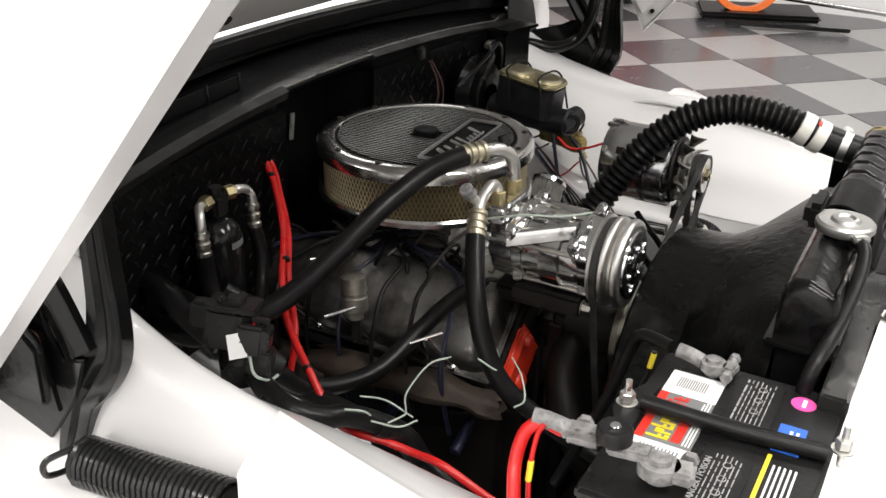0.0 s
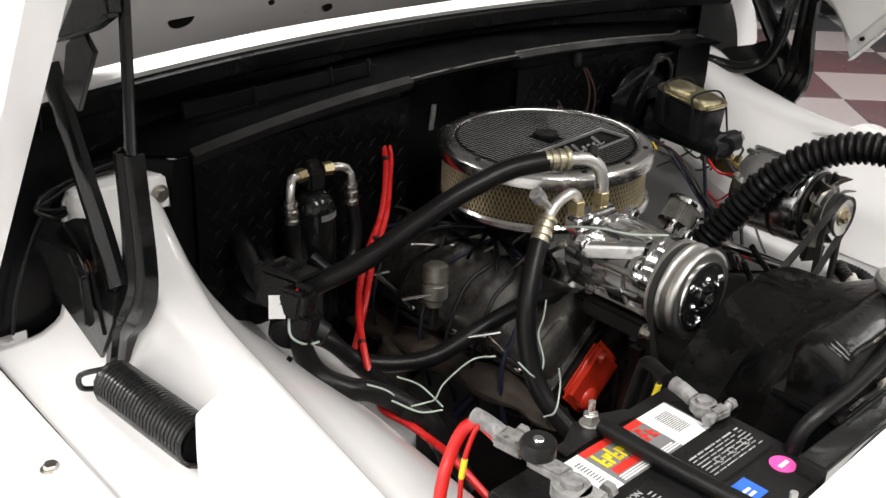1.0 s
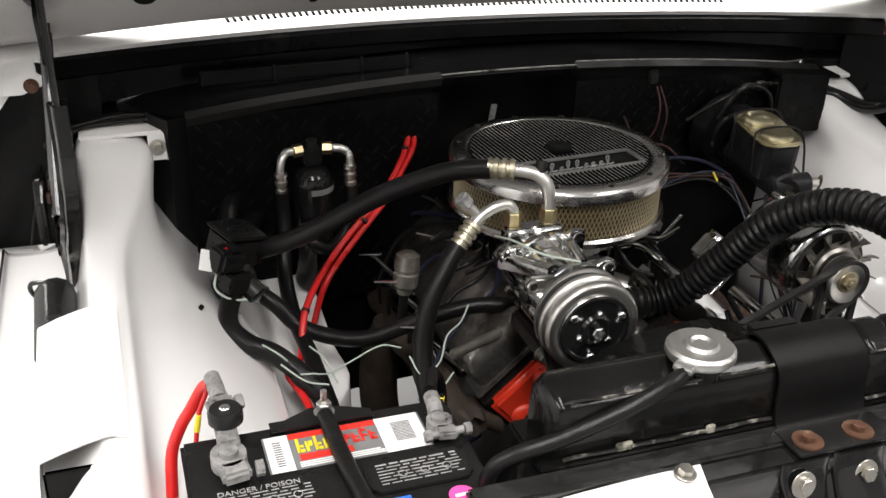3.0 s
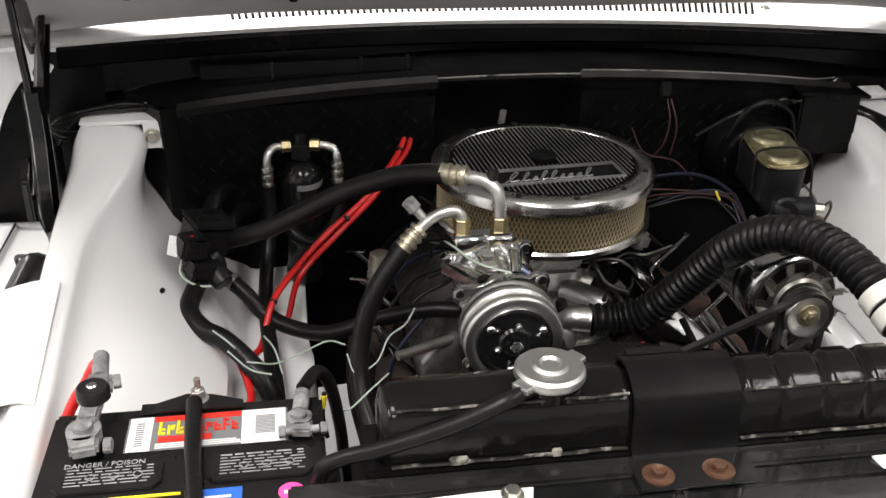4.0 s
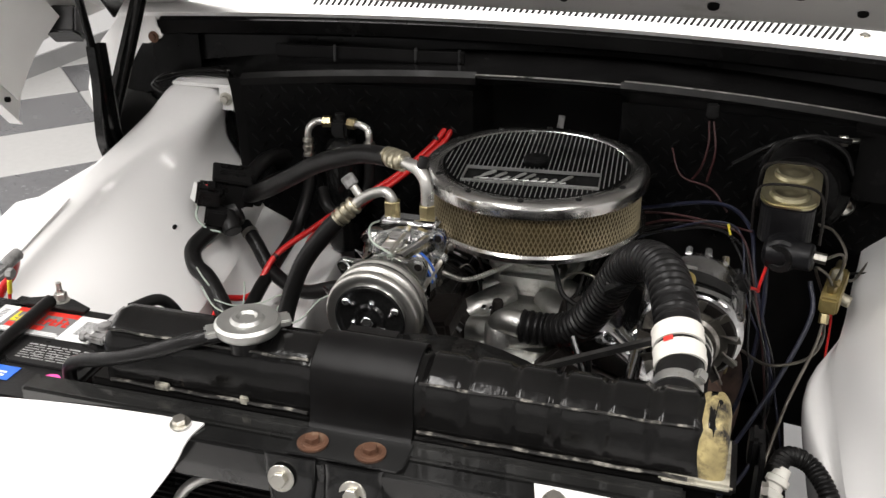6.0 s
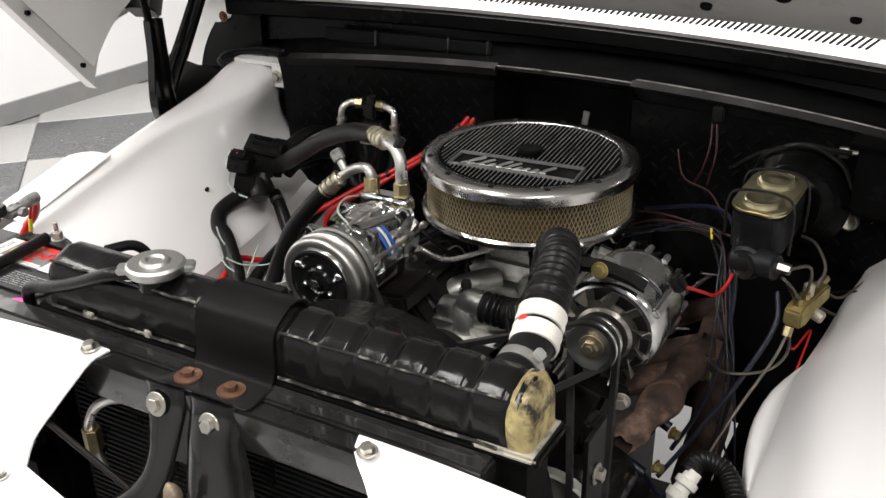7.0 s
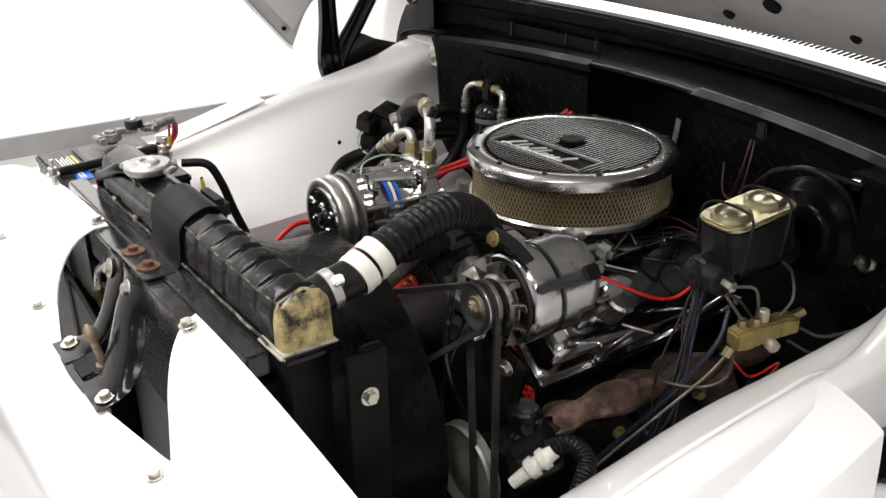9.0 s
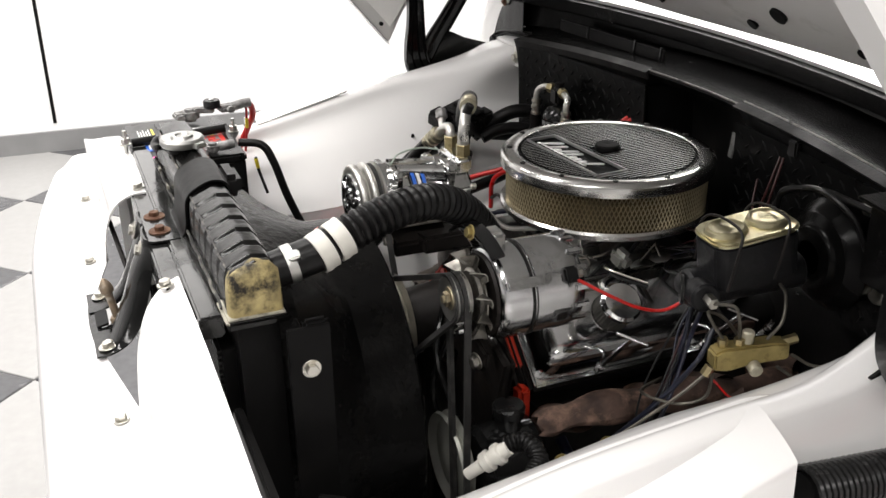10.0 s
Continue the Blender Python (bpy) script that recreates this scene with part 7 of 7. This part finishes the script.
hs = thing("upper_radiator_hose", "black corrugated rubber radiator hose with white wraps", "hose", (0.2, -0.35, 1.0))
RH = [(0.030, -0.218, 0.938), (0.075, -0.222, 0.940), (0.115, -0.240, 0.965), (0.150, -0.275, 1.030), (0.180, -0.325, 1.105), (0.210, -0.380, 1.148), (0.236, -0.440, 1.163), (0.254, -0.510, 1.153), (0.265, -0.574, 1.130)]
part("hose", tube(B(), RH, 0.0250, 22, 10, ripple=0.0045, pitch=0.0115), RUBBER, hs, "corrugated black hose")
for a, b in ((0.0, 0.45), (0.55, 1.0)):
    p, q = Vector((0.2580, -0.534, 1.1460)), Vector((0.2660, -0.576, 1.1290))
    bm = lathe(B(), p.lerp(q, a), q - p, [(0, 0.024), (0.001, 0.0272), ((b - a) * 0.016, 0.0264), ((b - a) * 0.030, 0.0272), ((b - a) * 0.045, 0.0262), ((b - a) * 0.046, 0.024)], 28)
    part("white_wrap", bm, TAPE, hs, "white cloth wrap with red print")
part("wrap_print", lathe(B(), Vector((0.2620, -0.555, 1.1375)), Vector((0.008, -0.042, -0.017)), [(0, 0.0275), (0.006, 0.0274)], 5, 110, 22), RED_LABEL, hs)
part("hose_end", cyl(B(), (0.2650, -0.572, 1.131), (0.2660, -0.632, 1.118), 0.0235, seg=24, bev=0.002), RUBBER, hs)
bm = lathe(B(), (0.2655, -0.602, 1.1245), (0.02, -1, -0.22), [(0, 0.0236), (0, 0.0252), (0.012, 0.0252), (0.012, 0.0236)], 28)
box(bm, (0.284, -0.606, 1.140), (0.012, 0.014, 0.016), (15, 40, 0), 0.002)
part("clamp", bm, STEEL_CAP, hs, "bright worm clamp")
hh = thing("heater_hose", "black rubber heater hose bent over the fender apron", "hose", (-0.52, -0.15, 0.9))
part("hose", tube(B(), [(-0.520, -0.040, 0.985), (-0.548, -0.090, 0.962), (-0.556, -0.135, 0.948), (-0.535, -0.168, 0.935), (-0.505, -0.185, 0.925), (-0.470, -0.212, 0.900), (-0.445, -0.235, 0.87), (-0.43, -0.25, 0.82)], 0.0145, 16, 8), RUBBER, hh)
part("tape", tube(B(), [(-0.475, -0.208, 0.903), (-0.452, -0.228, 0.880), (-0.437, -0.243, 0.845)], 0.0158, 14, 6), PLASTIC, hh, "shiny black tape")
hc = thing("cross_hose", "black rubber hose crossing below the wiring box", "hose", (-0.42, -0.1, 0.9))
part("hose", tube(B(), [(-0.515, -0.030, 0.952), (-0.480, -0.055, 0.930), (-0.448, -0.076, 0.898), (-0.400, -0.108, 0.888), (-0.350, -0.135, 0.895), (-0.28, -0.155, 0.925), (-0.20, -0.17, 0.945), (-0.13, -0.19, 0.94), (-0.07, -0.20, 0.90)], 0.0125, 14, 8), RUBBER, hc)
part("clamp", lathe(B(), (-0.500, -0.041, 0.944), (0.75, -0.55, -0.35), [(0, 0.0127), (0, 0.0142), (0.009, 0.0142), (0.009, 0.0127)], 20), STEEL, hc)
for pts, r, nm in (([(-0.50, 0.15, 1.020), (-0.520, 0.09, 1.030), (-0.532, 0.04, 1.010), (-0.528, -0.01, 0.985)], 0.015, "heater_hose"),
                   ([(-0.46, 0.15, 0.985), (-0.485, 0.09, 1.000), (-0.500, 0.04, 1.000), (-0.505, 0.0, 0.985)], 0.013, "heater_hose"),
                   ([(-0.345, -0.40, 0.80), (-0.350, -0.43, 0.88), (-0.356, -0.465, 0.97), (-0.366, -0.485, 1.040), (-0.380, -0.502, 1.072), (-0.397, -0.540, 1.077)], 0.0075, "ground_cable"),
                   ([(0.48, -0.42, 0.80), (0.46, -0.38, 0.85), (0.435, -0.345, 0.868), (0.405, -0.350, 0.880), (0.392, -0.375, 0.872)], 0.013, "loom_conduit"),
                   ([(0.44, -0.50, 0.80), (0.47, -0.38, 0.82), (0.462, -0.25, 0.84), (0.455, -0.12, 0.86)], 0.009, "wiring_loom")):
    hx = thing(nm, "black ribbed wiring conduit" if nm == "loom_conduit" else "black rubber covered run in the engine bay", "cable" if "hose" not in nm else "hose", pts[0])
    part("run", tube(B(), pts, r, 14, 8, ripple=0.0018 if nm == "loom_conduit" else 0, pitch=0.006), RUBBER, hx)
wf = thing("white_connector", "white ribbed plastic fuel line connector", "connector", (0.39, -0.40, 0.85))
p, q = Vector((0.402, -0.372, 0.876)), Vector((0.376, -0.420, 0.829))
part("body", lathe(B(), p, q - p, [(0, 0.006), (0.0, 0.010), (0.012, 0.011), (0.014, 0.015), (0.022, 0.015), (0.024, 0.011), (0.030, 0.011), (0.032, 0.015), (0.042, 0.014), (0.046, 0.009), (0.072, 0.008)], 18), TAPE, wf)

# ---- wiring box on the passenger apron ----
wb = thing("blower_connector_box", "chunky black connector box with white label", "connector box", (-0.535, -0.045, 0.96))
WBM = Matrix.Translation((-0.535, -0.045, 1.012)) @ Euler((radians(8), radians(14), radians(28))).to_matrix().to_4x4()


def wb_box(name, c, size, bev=0.003, label=""):
    bm = box(B(), c, size, (0, 0, 0), bev)
    bmesh.ops.transform(bm, matrix=WBM, verts=bm.verts)
    return part(name, bm, PLASTIC, wb, label, smooth=30)


wb_box("housing", (0.006, 0.010, 0.010), (0.062, 0.056, 0.050), 0.005, "chunky black valve housing")
wb_box("cover_plate", (0.006, 0.010, 0.037), (0.068, 0.062, 0.006), 0.002)
wb_box("cover_ridge", (0.006, 0.004, 0.043), (0.044, 0.010, 0.010), 0.002)
wb_box("cover_ridge", (0.002, 0.024, 0.043), (0.036, 0.008, 0.008), 0.002)
wb_box("connector", (-0.030, -0.022, 0.010), (0.042, 0.034, 0.036), 0.004)
wb_box("connector_lip", (-0.030, -0.041, 0.012), (0.034, 0.008, 0.026), 0.002)
wb_box("latch_tab", (-0.028, -0.030, 0.032), (0.012, 0.022, 0.006), 0.001)
wb_box("relay", (-0.014, -0.034, -0.022), (0.036, 0.030, 0.030), 0.003)
for k in range(5):
    wb_box("cooling_rib", (0.042, -0.012 + 0.011 * k, 0.010), (0.012, 0.005, 0.040 - 0.003 * k), 0.001)
wb_box("rear_block", (0.030, 0.052, 0.012), (0.030, 0.030, 0.034), 0.004)
part("barrel", cyl(B(), (-0.553, -0.066, 0.968), (-0.520, -0.032, 0.984), 0.028, seg=24, bev=0.006), PLASTIC, wb)
part("neck", cyl(B(), (-0.528, -0.062, 0.985), (-0.506, -0.084, 0.962), 0.016, seg=18, bev=0.002), PLASTIC, wb)
for p in ((-0.552, -0.074, 1.020), (-0.520, -0.070, 0.985), (-0.508, -0.030, 1.048)):
    part("screw", lathe(B(), p, (-0.3, -0.8, 0.5), [(0, 0.0042), (0.002, 0.0038), (0.003, 0.0)], 10), STEEL, wb)
part("label", prism(B(), [(-0.011, -0.014), (0.010, -0.014), (0.011, 0.0), (0.002, 0.005), (0.011, 0.009), (0.011, 0.016), (-0.011, 0.016)], 0.0008, Matrix.Translation((-0.575, -0.078, 1.026)) @ Euler((radians(68), radians(0), radians(-38))).to_matrix().to_4x4()), PAPER, wb, "torn white label")
for pts, m in (([(-0.545, -0.078, 1.040), (-0.558, -0.088, 1.036), (-0.560, -0.090, 1.024)], YELLOW), ([(-0.540, -0.078, 1.044), (-0.556, -0.086, 1.042), (-0.562, -0.088, 1.030)], RED), ([(-0.562, -0.084, 1.015), (-0.568, -0.095, 0.990), (-0.548, -0.100, 0.972), (-0.525, -0.095, 0.965)], PALE_WIRE)):
    part("wire", tube(B(), pts, 0.0018, 6, 6), m, wb)

# ---- loose wires and cables ----
def cable(name, label, pts, r, m, cat="cable", tags=()):
    c = thing(name, label, cat, pts[len(pts) // 2], group={"loom_wire": "loom wires", "pale_wire": "pale wires", "thin_wire": "firewall wires", "red_power_cable": "red cables"}.get(name, ""))
    part("run", tube(B(), pts, r, 10, 8), m, c)
    for p, q, mm, nm in tags:
        part(nm, cyl(B(), p, q, r * 1.25, seg=10, bev=0.0008), mm, c)
    return c


P1 = [(-0.196, 0.190, 1.112), (-0.205, 0.165, 1.085), (-0.226, 0.135, 1.060), (-0.275, 0.085, 1.020), (-0.340, 0.040, 0.982), (-0.392, -0.008, 0.950), (-0.437, -0.074, 0.920), (-0.458, -0.130, 0.872), (-0.485, -0.180, 0.886), (-0.477, -0.220, 0.882), (-0.470, -0.257, 0.874), (-0.474, -0.303, 0.874), (-0.465, -0.37, 0.84), (-0.45, -0.46, 0.80)]
cable("red_power_cable", "thick red power cable tied along the bay", P1, 0.0054, RED, tags=(((-0.213, 0.155, 1.078), (-0.215, 0.151, 1.074), PLASTIC, "cable_tie"), ((-0.435, -0.070, 0.921), (-0.438, -0.075, 0.918), PLASTIC, "cable_tie"), ((-0.310, 0.055, 0.998), (-0.314, 0.052, 0.996), PLASTIC, "cable_tie")))
cable("red_power_cable", "thick red power cable tied along the bay", [(p[0] + 0.007 + 0.003 * math.sin(2 * k), p[1] - 0.004, p[2] - 0.006 + 0.002 * math.cos(2 * k)) for k, p in enumerate(P1[:5])] + [(-0.392, -0.020, 0.935), (-0.415, -0.02, 0.86)], 0.0050, RED)
cable("battery_positive_cable", "red battery cable with a yellow tag", [(-0.611, -0.502, 1.085), (-0.613, -0.482, 1.089), (-0.620, -0.470, 1.081), (-0.627, -0.466, 1.068), (-0.636, -0.466, 1.052), (-0.648, -0.471, 1.036), (-0.660, -0.480, 1.010), (-0.665, -0.50, 0.97)], 0.0066, RED)
cable("battery_positive_cable", "thin red battery wire with a yellow tag", [(-0.618, -0.486, 1.092), (-0.620, -0.480, 1.078), (-0.628, -0.479, 1.056), (-0.632, -0.479, 1.036), (-0.640, -0.485, 0.98)], 0.0026, RED, tags=(((-0.6285, -0.479, 1.054), (-0.6325, -0.479, 1.032), YELLOW, "yellow_tag"),))
cable("fuse_wire", "black wire with a yellow ring terminal", [(-0.372, -0.500, 0.98), (-0.376, -0.508, 1.01), (-0.376, -0.513, 1.030), (-0.374, -0.516, 1.052)], 0.0028, PLASTIC, "wire", (((-0.376, -0.513, 1.030), (-0.374, -0.516, 1.050), YELLOW, "yellow_tag"),))
PW = [[(-0.480, -0.215, 0.905), (-0.46, -0.235, 0.915), (-0.435, -0.225, 0.905), (-0.40, -0.205, 0.905), (-0.36, -0.215, 0.93), (-0.335, -0.235, 0.935)],
      [(-0.52, -0.19, 0.945), (-0.500, -0.205, 0.935), (-0.485, -0.205, 0.915), (-0.495, -0.190, 0.905)],
      [(-0.50, -0.215, 0.925), (-0.47, -0.235, 0.905), (-0.44, -0.245, 0.90)],
      [(-0.45, -0.165, 0.915), (-0.435, -0.195, 0.910), (-0.425, -0.23, 0.89)],
      [(-0.335, -0.275, 0.945), (-0.325, -0.300, 0.93), (-0.295, -0.285, 0.935), (-0.275, -0.255, 0.955), (-0.25, -0.24, 0.965), (-0.235, -0.23, 0.985)],
      [(-0.345, -0.335, 0.895), (-0.335, -0.345, 0.905), (-0.305, -0.325, 0.92), (-0.28, -0.30, 0.925)]]
for pts in PW:
    cable("pale_wire", "thin pale green wire", pts, 0.0013, PALE_WIRE, "wire")
cable("alternator_wire", "thin red alternator wire", [(0.325, -0.245, 1.062), (0.345, -0.20, 1.035), (0.352, -0.155, 1.010), (0.355, -0.115, 1.000), (0.362, -0.085, 1.015)], 0.0024, RED, "wire")
for k in range(5):
    rnd = random.Random(30 + k)
    j = lambda r: rnd.uniform(-r, r)
    pts = [(0.13 + j(0.02), 0.06 + j(0.02), 0.97 + j(0.01)), (0.215 + j(0.01), 0.035 + j(0.01), 1.012 + j(0.008)), (0.285 + j(0.006), 0.010 + j(0.006), 1.028 + j(0.008)), (0.325 + j(0.008), -0.022 + j(0.008), 1.018 + j(0.01)), (0.348 + j(0.014), -0.065 + j(0.014), 0.965 + j(0.015)), (0.372 + j(0.02), -0.125 + j(0.02), 0.87), (0.40 + j(0.02), -0.20 + j(0.02), 0.76)]
    cable("loom_wire", "thin loom wire hanging beside the master cylinder", pts, 0.0017, (BLUE_WIRE, PLASTIC, PLASTIC, RED_DARK, PLASTIC)[k], "wire", (((0.303, 0.002, 1.038), (0.308, -0.008, 1.024), YELLOW, "yellow_splice"),) if k == 0 else ())
for pts, m in (([(0.255, 0.14, 1.155), (0.258, 0.125, 1.12), (0.25, 0.12, 1.08), (0.235, 0.13, 1.05)], RED_DARK), ([(0.262, 0.14, 1.155), (0.27, 0.12, 1.11), (0.262, 0.115, 1.06)], RED_DARK), ([(0.20, 0.15, 1.10), (0.22, 0.13, 1.06), (0.27, 0.11, 1.05), (0.30, 0.09, 1.02)], RED_DARK), ([(0.12, 0.08, 1.0), (0.20, 0.06, 1.02), (0.29, 0.03, 1.025), (0.34, 0.0, 1.03)], RED_DARK), ([(0.45, -0.10, 0.94), (0.455, -0.06, 0.90), (0.47, -0.02, 0.915), (0.465, -0.08, 0.87)], RED), ([(0.60, 0.10, 1.00), (0.55, 0.05, 0.97), (0.50, 0.06, 0.95), (0.47, 0.10, 0.92)], PLASTIC)):
    cable("thin_wire", "thin wire on the firewall", pts, 0.0018, m, "wire")
for pts in ([(0.362, -0.075, 1.020), (0.366, -0.085, 0.960), (0.362, -0.105, 0.880), (0.345, -0.135, 0.800), (0.315, -0.150, 0.730)],
            [(0.425, -0.085, 1.000), (0.432, -0.112, 0.960), (0.405, -0.150, 0.890), (0.365, -0.195, 0.815), (0.320, -0.235, 0.740)]):
    cable("spark_plug_lead", "printed blue spark plug lead beside the exhaust manifold", pts, 0.0036, BLUE_LEAD, "wire")
CANISTER = material("aged_grey_plating", (0.30, 0.29, 0.25), 0.4, 0.8, 0.25, 40, 0.2, 120, 0.0, (0.16, 0.14, 0.11), 0.56, 30)
lf = thing("inline_filter", "grey metal inline filter canister beside the engine", "filter", (-0.266, -0.037, 0.90))
part("canister", lathe(B(), (-0.262, -0.030, 0.975), (-0.12, -0.12, -1), [(0, 0), (0, 0.012), (0.005, 0.019), (0.028, 0.0205), (0.030, 0.0185), (0.034, 0.0185), (0.036, 0.0205), (0.056, 0.0195), (0.061, 0.013), (0.070, 0.012), (0.070, 0)], 24), CANISTER, lf, "dull plated canister")
part("outlet", cyl(B(), (-0.271, -0.039, 0.905), (-0.275, -0.043, 0.87), 0.008, seg=12), RUBBER, lf)

# ---- right of the truck: orange wheel, red car beyond ----
ow = thing("orange_wheel", "bright orange wheel rim standing on a low black trolley", "wheel", (6.55, 1.0, 0.0))
part("rim", lathe(B(), (6.6, 0.95, 0.34), (-0.9, -0.35, 0.12), [(0, 0.24), (0, 0.285), (0.03, 0.29), (0.06, 0.27), (0.09, 0.285), (0.09, 0.24), (0.05, 0.235), (0, 0.24)], 48), ORANGE_RIM, ow, "orange painted rim")
part("trolley", box(B(), (6.65, 0.85, 0.06), (0.5, 0.9, 0.05), (0, 0, 20), 0.02), BLACK_PAINT, ow)
bm = box(B(), (6.35, 0.55, 0.035), (0.05, 0.9, 0.03), (0, 0, 15), 0.008)
part("leg", bm, BLACK_GLOSS, ow)
part("rail", cyl(B(), (6.85, 0.9, 0.16), (6.5, -0.9, 0.14), 0.02, seg=12), CHROME, ow, "bright metal rail")
rc = thing("red_car", "red car with black sill parked by the wall", "car", (6.75, 2.9, 0.0))
part("body", box(B(), (6.80, 3.0, 0.62), (0.75, 2.6, 0.85), (0, 0, 4), 0.12, 4), RED_PAINT, rc, "red painted body side")
part("sill", box(B(), (6.72, 2.9, 0.17), (0.75, 2.2, 0.09), (0, 0, 4), 0.02), BLACK_PAINT, rc)
part("tyre", lathe(B(), (6.42, 3.7, 0.31), (-1, 0, 0), [(-0.2, 0.20), (-0.2, 0.30), (-0.15, 0.31), (0, 0.31), (0.02, 0.29), (0.02, 0.19)], 36), RUBBER, rc)

# ---- floor tiles, set diagonally ----
def tile_mesh(name, m):
    me = bpy.data.meshes.new(name)
    bm = box(B(), (0, 0, -0.006), (0.6055, 0.6055, 0.012), (0, 0, 0), 0.003, 1)
    bm.to_mesh(me)
    bm.free()
    me.materials.append(m)
    return me


TM = (tile_mesh("tile_dark", TILE_DARK), tile_mesh("tile_light", TILE_LIGHT))
TS = 0.61
for iu in range(-16, 12):
    for iv in range(-8, 20):
        u, v = 4.21 + TS * (iu + 0.5), -3.245 + TS * (iv + 0.5)
        x, y = (u - v) / math.sqrt(2), (u + v) / math.sqrt(2)
        if not (-4.25 + 0.06 * y < x < 7.4 and -3.2 < y < 4.4) or (-0.7 < x < 0.7 and 0.2 < y < 4):
            continue
        o = new("floor_tile", TM[(iu + iv) % 2])
        o.parent = floor
        o.matrix_basis = Matrix.Translation((x, y, 0.0)) @ Euler((0, 0, radians(45))).to_matrix().to_4x4()
